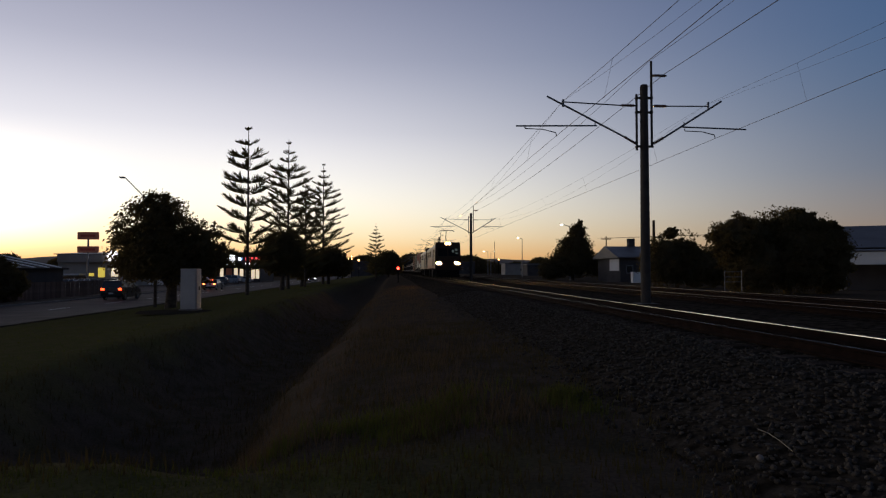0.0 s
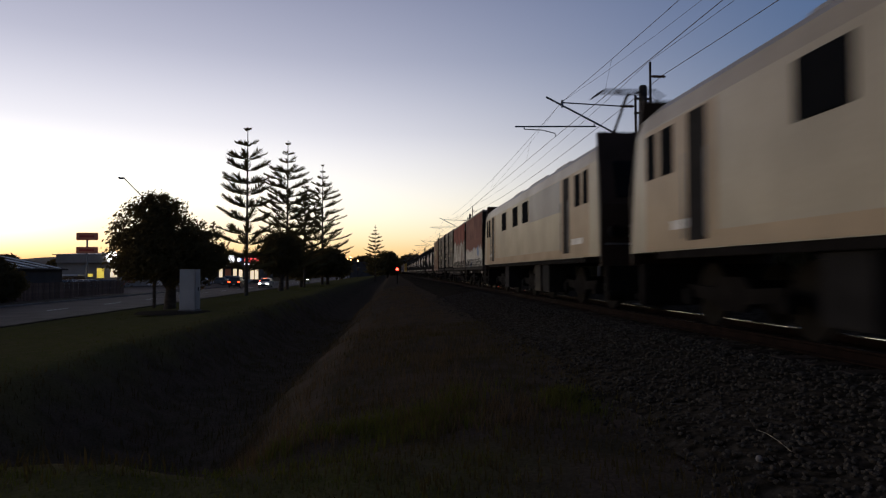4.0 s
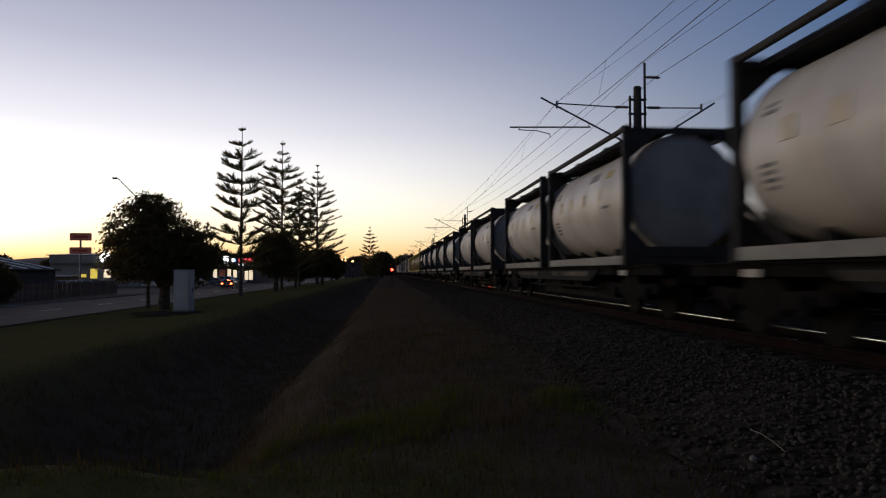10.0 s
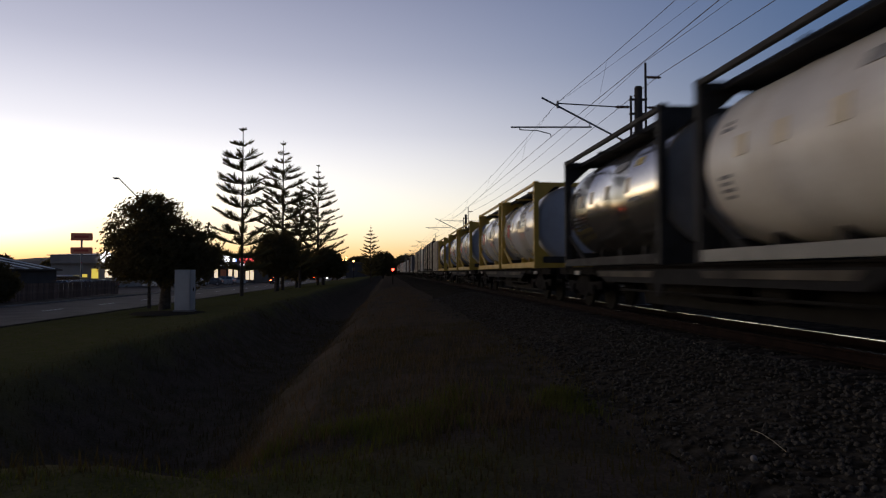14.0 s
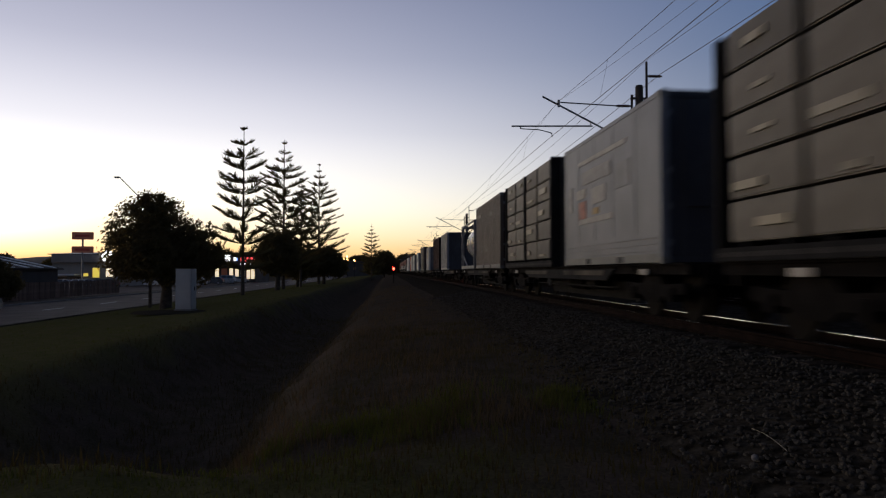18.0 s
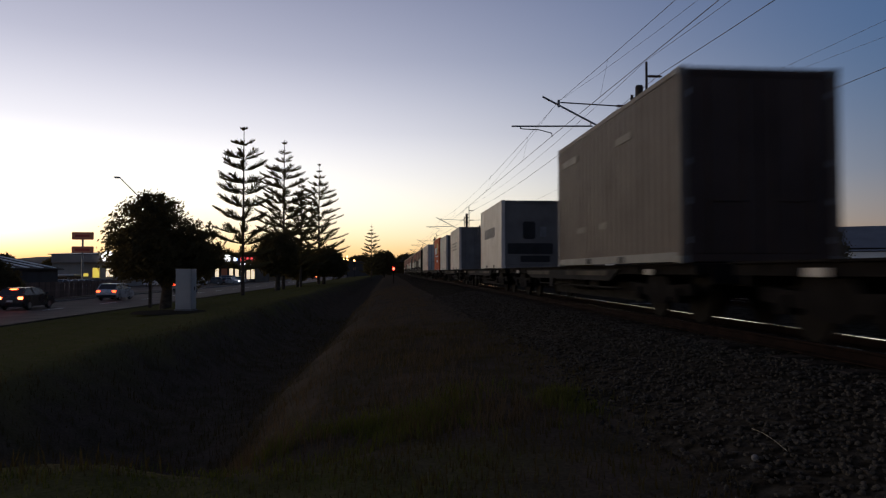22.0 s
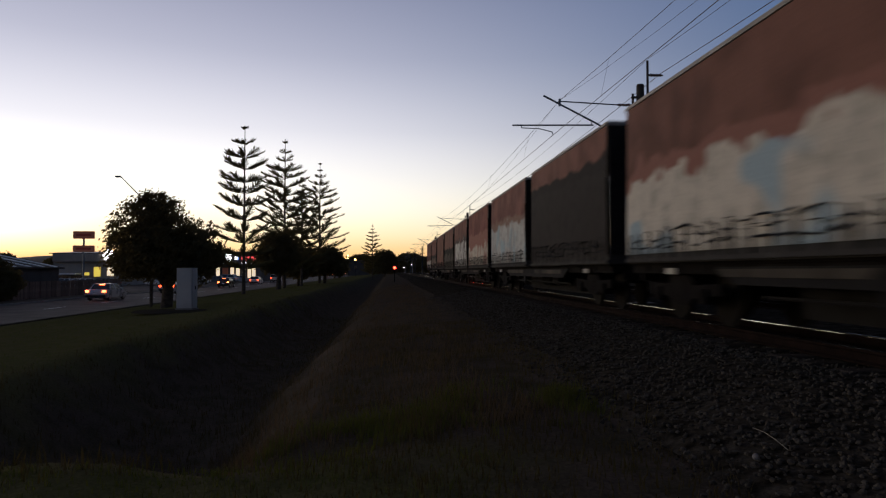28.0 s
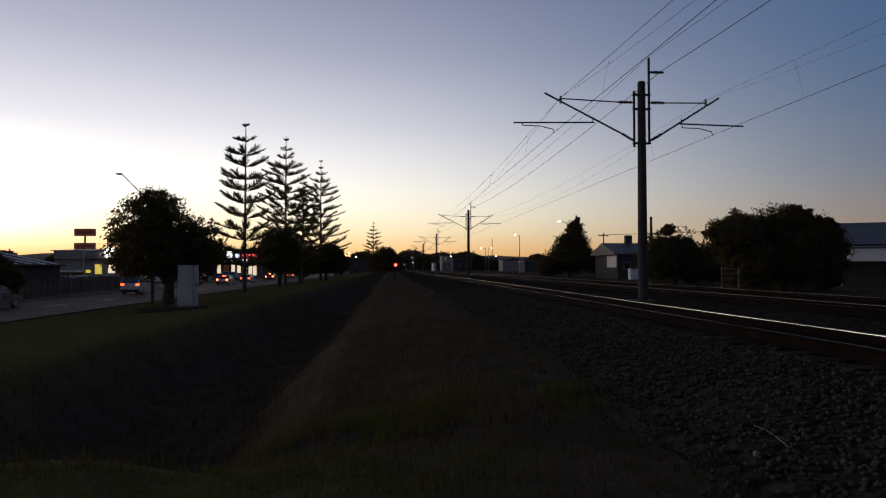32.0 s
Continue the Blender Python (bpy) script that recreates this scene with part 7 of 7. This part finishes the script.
    for x0, x1, y, z, mt, lb in ((19.8, 23.6, 262, 5.4, "wall", "pale square tank house far along the line"), (16.0, 17.4, 255, 2.6, "wall_white", "small white relay hut beside the line"), (26, 34, 280, 4.6, "wall_dark", "dark flat-roofed warehouse far off"),
                               (38, 52, 190, 2.6, "wall_dark", "low dark warehouse behind the yard"), (-20, -8, 330, 5.5, "wall_dark", "dark building at the end of the road"), (40, 60, 240, 3.4, "wall", "low grey warehouse behind the yard")):
        w = thing("warehouse", pose(0, 0, 0), lb, "building")
        part("wall", box(B(), x0, x1, y, y + 9, -1.6, z), M[mt], w)
        part("roof", box(B(), x0 - 0.3, x1 + 0.3, y - 0.3, y + 9.3, z, z + 0.25, 0.03), M["roof"], w)
        windows(w, (x0 + (x1 - x0) * 0.3, x0 + (x1 - x0) * 0.7), y, z * 0.3, z * 0.55, M["glass"], min(1.2, (x1 - x0) * 0.25))
    c = thing("yard_container", pose(25.6, 79.5 - 10, -0.4), "small pale utility box by the shrubs", "box")
    part("body", box(B(), -0.6, 0.6, -0.4, 0.4, 0, 1.1, 0.03), M["wall_white"], c)
    part("lid", box(B(), -0.64, 0.64, -0.44, 0.44, 1.1, 1.18, 0.02), M["wall_white"], c)
    ga = thing("yard_gate", pose(16.2, 31.3, -0.32), "low pale barred gate before the shrubs", "gate")
    for k in range(3):
        part("bar", tube(B(), (-0.42, 0, 0.66 + 0.24 * k), (0.42, 0, 0.66 + 0.24 * k), 0.014, n=6), M["galv"], ga)
    for x in (-0.42, 0.42):
        part("upright", tube(B(), (x, 0, -0.1), (x, 0, 1.2), 0.018, n=6), M["galv"], ga)


build_buildings()

# ---- cars ----
CARS = []


def make_car(name, label, col, kind="hatch", lamps="tail"):
    """A car that looks towards +y, its wheels on z = 0. lamps: tail, brake, head or off."""
    Ln, W, H = {"hatch": (4.2, 1.72, 1.48), "sedan": (4.6, 1.76, 1.43), "suv": (4.6, 1.84, 1.75), "van": (4.7, 1.76, 1.88)}[kind]
    h = Ln / 2
    body = paint("car_paint_" + kind, col, 0.28, 0.25, vary=0.04, scale=2, bump=0, spec=0.6)
    c = thing(name, pose(0, 0, 0), label, "car", "cars on the road")
    hood = {"hatch": 0.92, "sedan": 0.90, "suv": 1.05, "van": 1.05}[kind]
    waist = hood + 0.06
    rear_low = {"hatch": (-h + 0.05, waist), "sedan": (-h + 0.05, waist - 0.02), "suv": (-h + 0.03, waist + 0.02), "van": (-h + 0.03, waist + 0.02)}[kind]
    b = B()
    prism(b, [(-h, 0.35), (-h - 0.03, 0.62), rear_low, (h - 1.15, waist), (h - 0.15, hood - 0.16), (h + 0.02, 0.62), (h, 0.32), (h - 0.3, 0.24), (-h + 0.3, 0.24)], -W / 2, W / 2)
    bmesh.ops.bevel(b, geom=list(b.edges), offset=0.05, segments=2, affect="EDGES")
    part("body", b, body, c, "", True)
    y_front, y_roof = h - 1.15, h - 1.95
    y_rear = {"hatch": -h + 0.55, "sedan": -h + 1.35, "suv": -h + 0.35, "van": -h + 0.2}[kind]
    y_base = {"hatch": -h + 0.15, "sedan": -h + 0.85, "suv": -h + 0.08, "van": -h + 0.05}[kind]
    cb = B()
    low = [cb.verts.new((x * (W / 2 - 0.05), y, waist - 0.01)) for x, y in ((-1, y_base), (1, y_base), (1, y_front), (-1, y_front))]
    up = [cb.verts.new((x * (W / 2 - 0.20), y, H - 0.05)) for x, y in ((-1, y_rear), (1, y_rear), (1, y_roof), (-1, y_roof))]
    for k in range(4):
        cb.faces.new((low[k], low[(k + 1) % 4], up[(k + 1) % 4], up[k]))
    cb.faces.new(up); cb.faces.new(low[::-1])
    part("glasshouse", cb, M["glass"], c, "dark windows")
    rf = B()
    box(rf, -W / 2 + 0.18, W / 2 - 0.18, y_rear - 0.05, y_roof + 0.08, H - 0.07, H, 0.03)
    part("roof", rf, body, c)
    for x in (-1, 1):
        for (ya, yb) in ((y_front, y_roof), (y_base, y_rear), ((y_base + y_front) / 2 - 0.1, (y_rear + y_roof) / 2 - 0.1)):
            part("pillar", tube(B(), (x * (W / 2 - 0.05), ya, waist - 0.02), (x * (W / 2 - 0.19), yb, H - 0.04), 0.035, n=6), body, c)
        part("mirror", box(B(), x * (W / 2 + 0.08) - 0.09, x * (W / 2 + 0.08) + 0.09, h - 1.45, h - 1.33, waist, waist + 0.14, 0.03), body, c)
    first = None
    for x in (-1, 1):
        for y in (h - 0.82, -h + 0.80):
            m = pose(x * (W / 2 - 0.10), y, 0.31)
            if first is None:
                first = part("wheel", lathe(B(), [(-0.10, 0.24), (-0.10, 0.29), (-0.07, 0.31), (0.07, 0.31), (0.10, 0.29), (0.10, 0.24)], 18, "X"), M["tyre"], c, "", True)
                first.matrix_basis = m
                part("rim", lathe(B(), [(-0.105, 0.04), (-0.103, 0.21), (0.103, 0.21), (0.105, 0.04)], 14, "X"), M["alloy"], first)
            else:
                w = again("wheel", first, c, m)
                again("rim", first.children[0], w, Matrix.Identity(4))
    rear = {"tail": M["tail"], "brake": M["brake"]}.get(lamps, M["label_red"])
    front = M["head"] if lamps == "head" else M["alloy"]
    zt = 0.82 if kind in ("hatch", "sedan") else 0.98
    for x in (-1, 1):
        part("tail_lamp", box(B(), x * (W / 2 - 0.19) - 0.14, x * (W / 2 - 0.19) + 0.14, -h - 0.05, -h + 0.05, zt - 0.10, zt + 0.08, 0.02), rear, c, "red tail lamp")
        part("headlamp", box(B(), x * (W / 2 - 0.24) - 0.17, x * (W / 2 - 0.24) + 0.17, h - 0.12, h + 0.035, 0.60, 0.74, 0.02), front, c)
    if lamps == "brake":
        part("high_brake_lamp", box(B(), -0.22, 0.22, y_rear - 0.12, y_rear - 0.06, H - 0.12, H - 0.07), M["brake"], c, "red high brake lamp")
    for y, nm in ((-h - 0.02, "rear_bumper"), (h + 0.0, "front_bumper")):
        part(nm, box(B(), -W / 2 + 0.06, W / 2 - 0.06, y - 0.06, y + 0.06, 0.30, 0.50, 0.03), M["rubber"], c)
    part("number_plate", box(B(), -0.18, 0.18, -h - 0.06, -h - 0.04, 0.55, 0.67), M["label_white"], c)
    return c


ROAD_Z = -1.69
AWAY, TOWARDS = -24.5, -20.6


def build_cars():
    white, silver, black, grey, tan = (0.55, 0.55, 0.54), (0.40, 0.41, 0.42), (0.02, 0.02, 0.022), (0.10, 0.105, 0.11), (0.42, 0.38, 0.31)

    def away(label, col, kind, lamps, t0, y0, v):
        """A car that drives off along the far lane: at t0 it is y0 away."""
        c = make_car("car", label, col, kind, lamps)
        CARS.append((c, [(t, AWAY, y0 + 1.5 + v * (t - t0), 0) for t in (0, 16, 32)]))

    away("dark estate car with glowing tail lamps", black, "suv", "tail", 0, 62.0, 11.6)
    away("silver car with lit brake lamps by the shop", silver, "sedan", "brake", 0, 93.6, 9.9)
    c = make_car("car", "dark sedan with lit tail lamps", black, "sedan", "brake")
    CARS.append((c, [(0, AWAY, -26, 0), (5.5, AWAY, 48.5, 0), (7, AWAY, 69.3, 0), (9, AWAY, 96.6, 0), (12, AWAY, 131.0, 0), (20, AWAY, 210, 0), (32, AWAY, 330, 0)]))
    away("tan estate car with tall tail lamps", tan, "suv", "tail", 20, 61.6, 10.8)
    away("small white hatchback with lit tail lamps", white, "hatch", "tail", 22, 61.9, 10.7)
    away("black hatchback braking with bright red lamps", black, "hatch", "brake", 22, 46.8, 9.4)
    away("silver hatchback with lit tail lamps", silver, "hatch", "tail", 25, 47.6, 10.0)
    away("pale sedan with bright tail lamps", silver, "sedan", "brake", 27.5, 54.4, 10.6)
    away("white people carrier with lit tail lamps", white, "van", "tail", 30, 44.6, 11.2)
    away("grey hatchback entering along the road", grey, "hatch", "tail", 32, 42.2, 11.0)
    c = make_car("car", "silver hatchback with dazzling headlamps", silver, "hatch", "head")
    CARS.append((c, [(0, TOWARDS, 165, 180), (5.5, TOWARDS, 93.3, 180), (9.5, TOWARDS, 40.5, 180), (16, TOWARDS, -46, 180), (32, TOWARDS, -260, 180)]))
    c = make_car("car", "dark car with dazzling headlamps turning off the road", grey, "sedan", "head")
    CARS.append((c, [(0, TOWARDS, 178, 180), (3.5, TOWARDS, 168, 180), (5.5, -25, 163, 215), (8, -34, 160, 262), (32, -60, 157, 268)]))
    c = make_car("car", "white car with dazzling headlamps turning off the road", white, "sedan", "head")
    CARS.append((c, [(0, TOWARDS, 420, 180), (12, TOWARDS, 260, 180), (17, TOWARDS, 178, 180), (19, TOWARDS, 150, 180), (20.5, -23.5, 138, 215), (23, -36, 134, 262), (32, -66, 131, 268)]))
    # parked cars
    spots = ((-42.5, 97, 70, white, "hatch"), (-40.2, 99, 75, grey, "sedan"), (-45.5, 99.5, 80, silver, "sedan"), (-38.6, 118, 85, white, "suv"), (-36.8, 122, 95, silver, "hatch"), (-35.0, 127, 88, white, "sedan"), (-33.6, 133, 92, grey, "hatch"),
             (-33.0, 140, 80, silver, "suv"), (-35.5, 147, 95, white, "hatch"), (-32.6, 150, 85, silver, "sedan"))
    for x, y, a, col, kind in spots:
        cp = make_car("parked_car", "parked pale car in the shop car park" if col != grey else "parked dark grey car in the car park", col, kind, "off")
        tagged(cp, group="parked cars")
        cp.matrix_basis = pose(x, y, -1.66, 0, 0, a)


build_cars()


def motions():
    for ob, s in MOVING:
        z = ob.matrix_basis.translation.z
        walk(ob, [(0, pose(LINE, s, z)), (16, pose(LINE, s - 16 * SPEED, z)), (32, pose(LINE, s - 32 * SPEED, z))])
    for ob, rows in CARS:
        walk(ob, [(t, pose(x, y, ROAD_Z, 0, 0, a)) for t, x, y, a in rows])


motions()
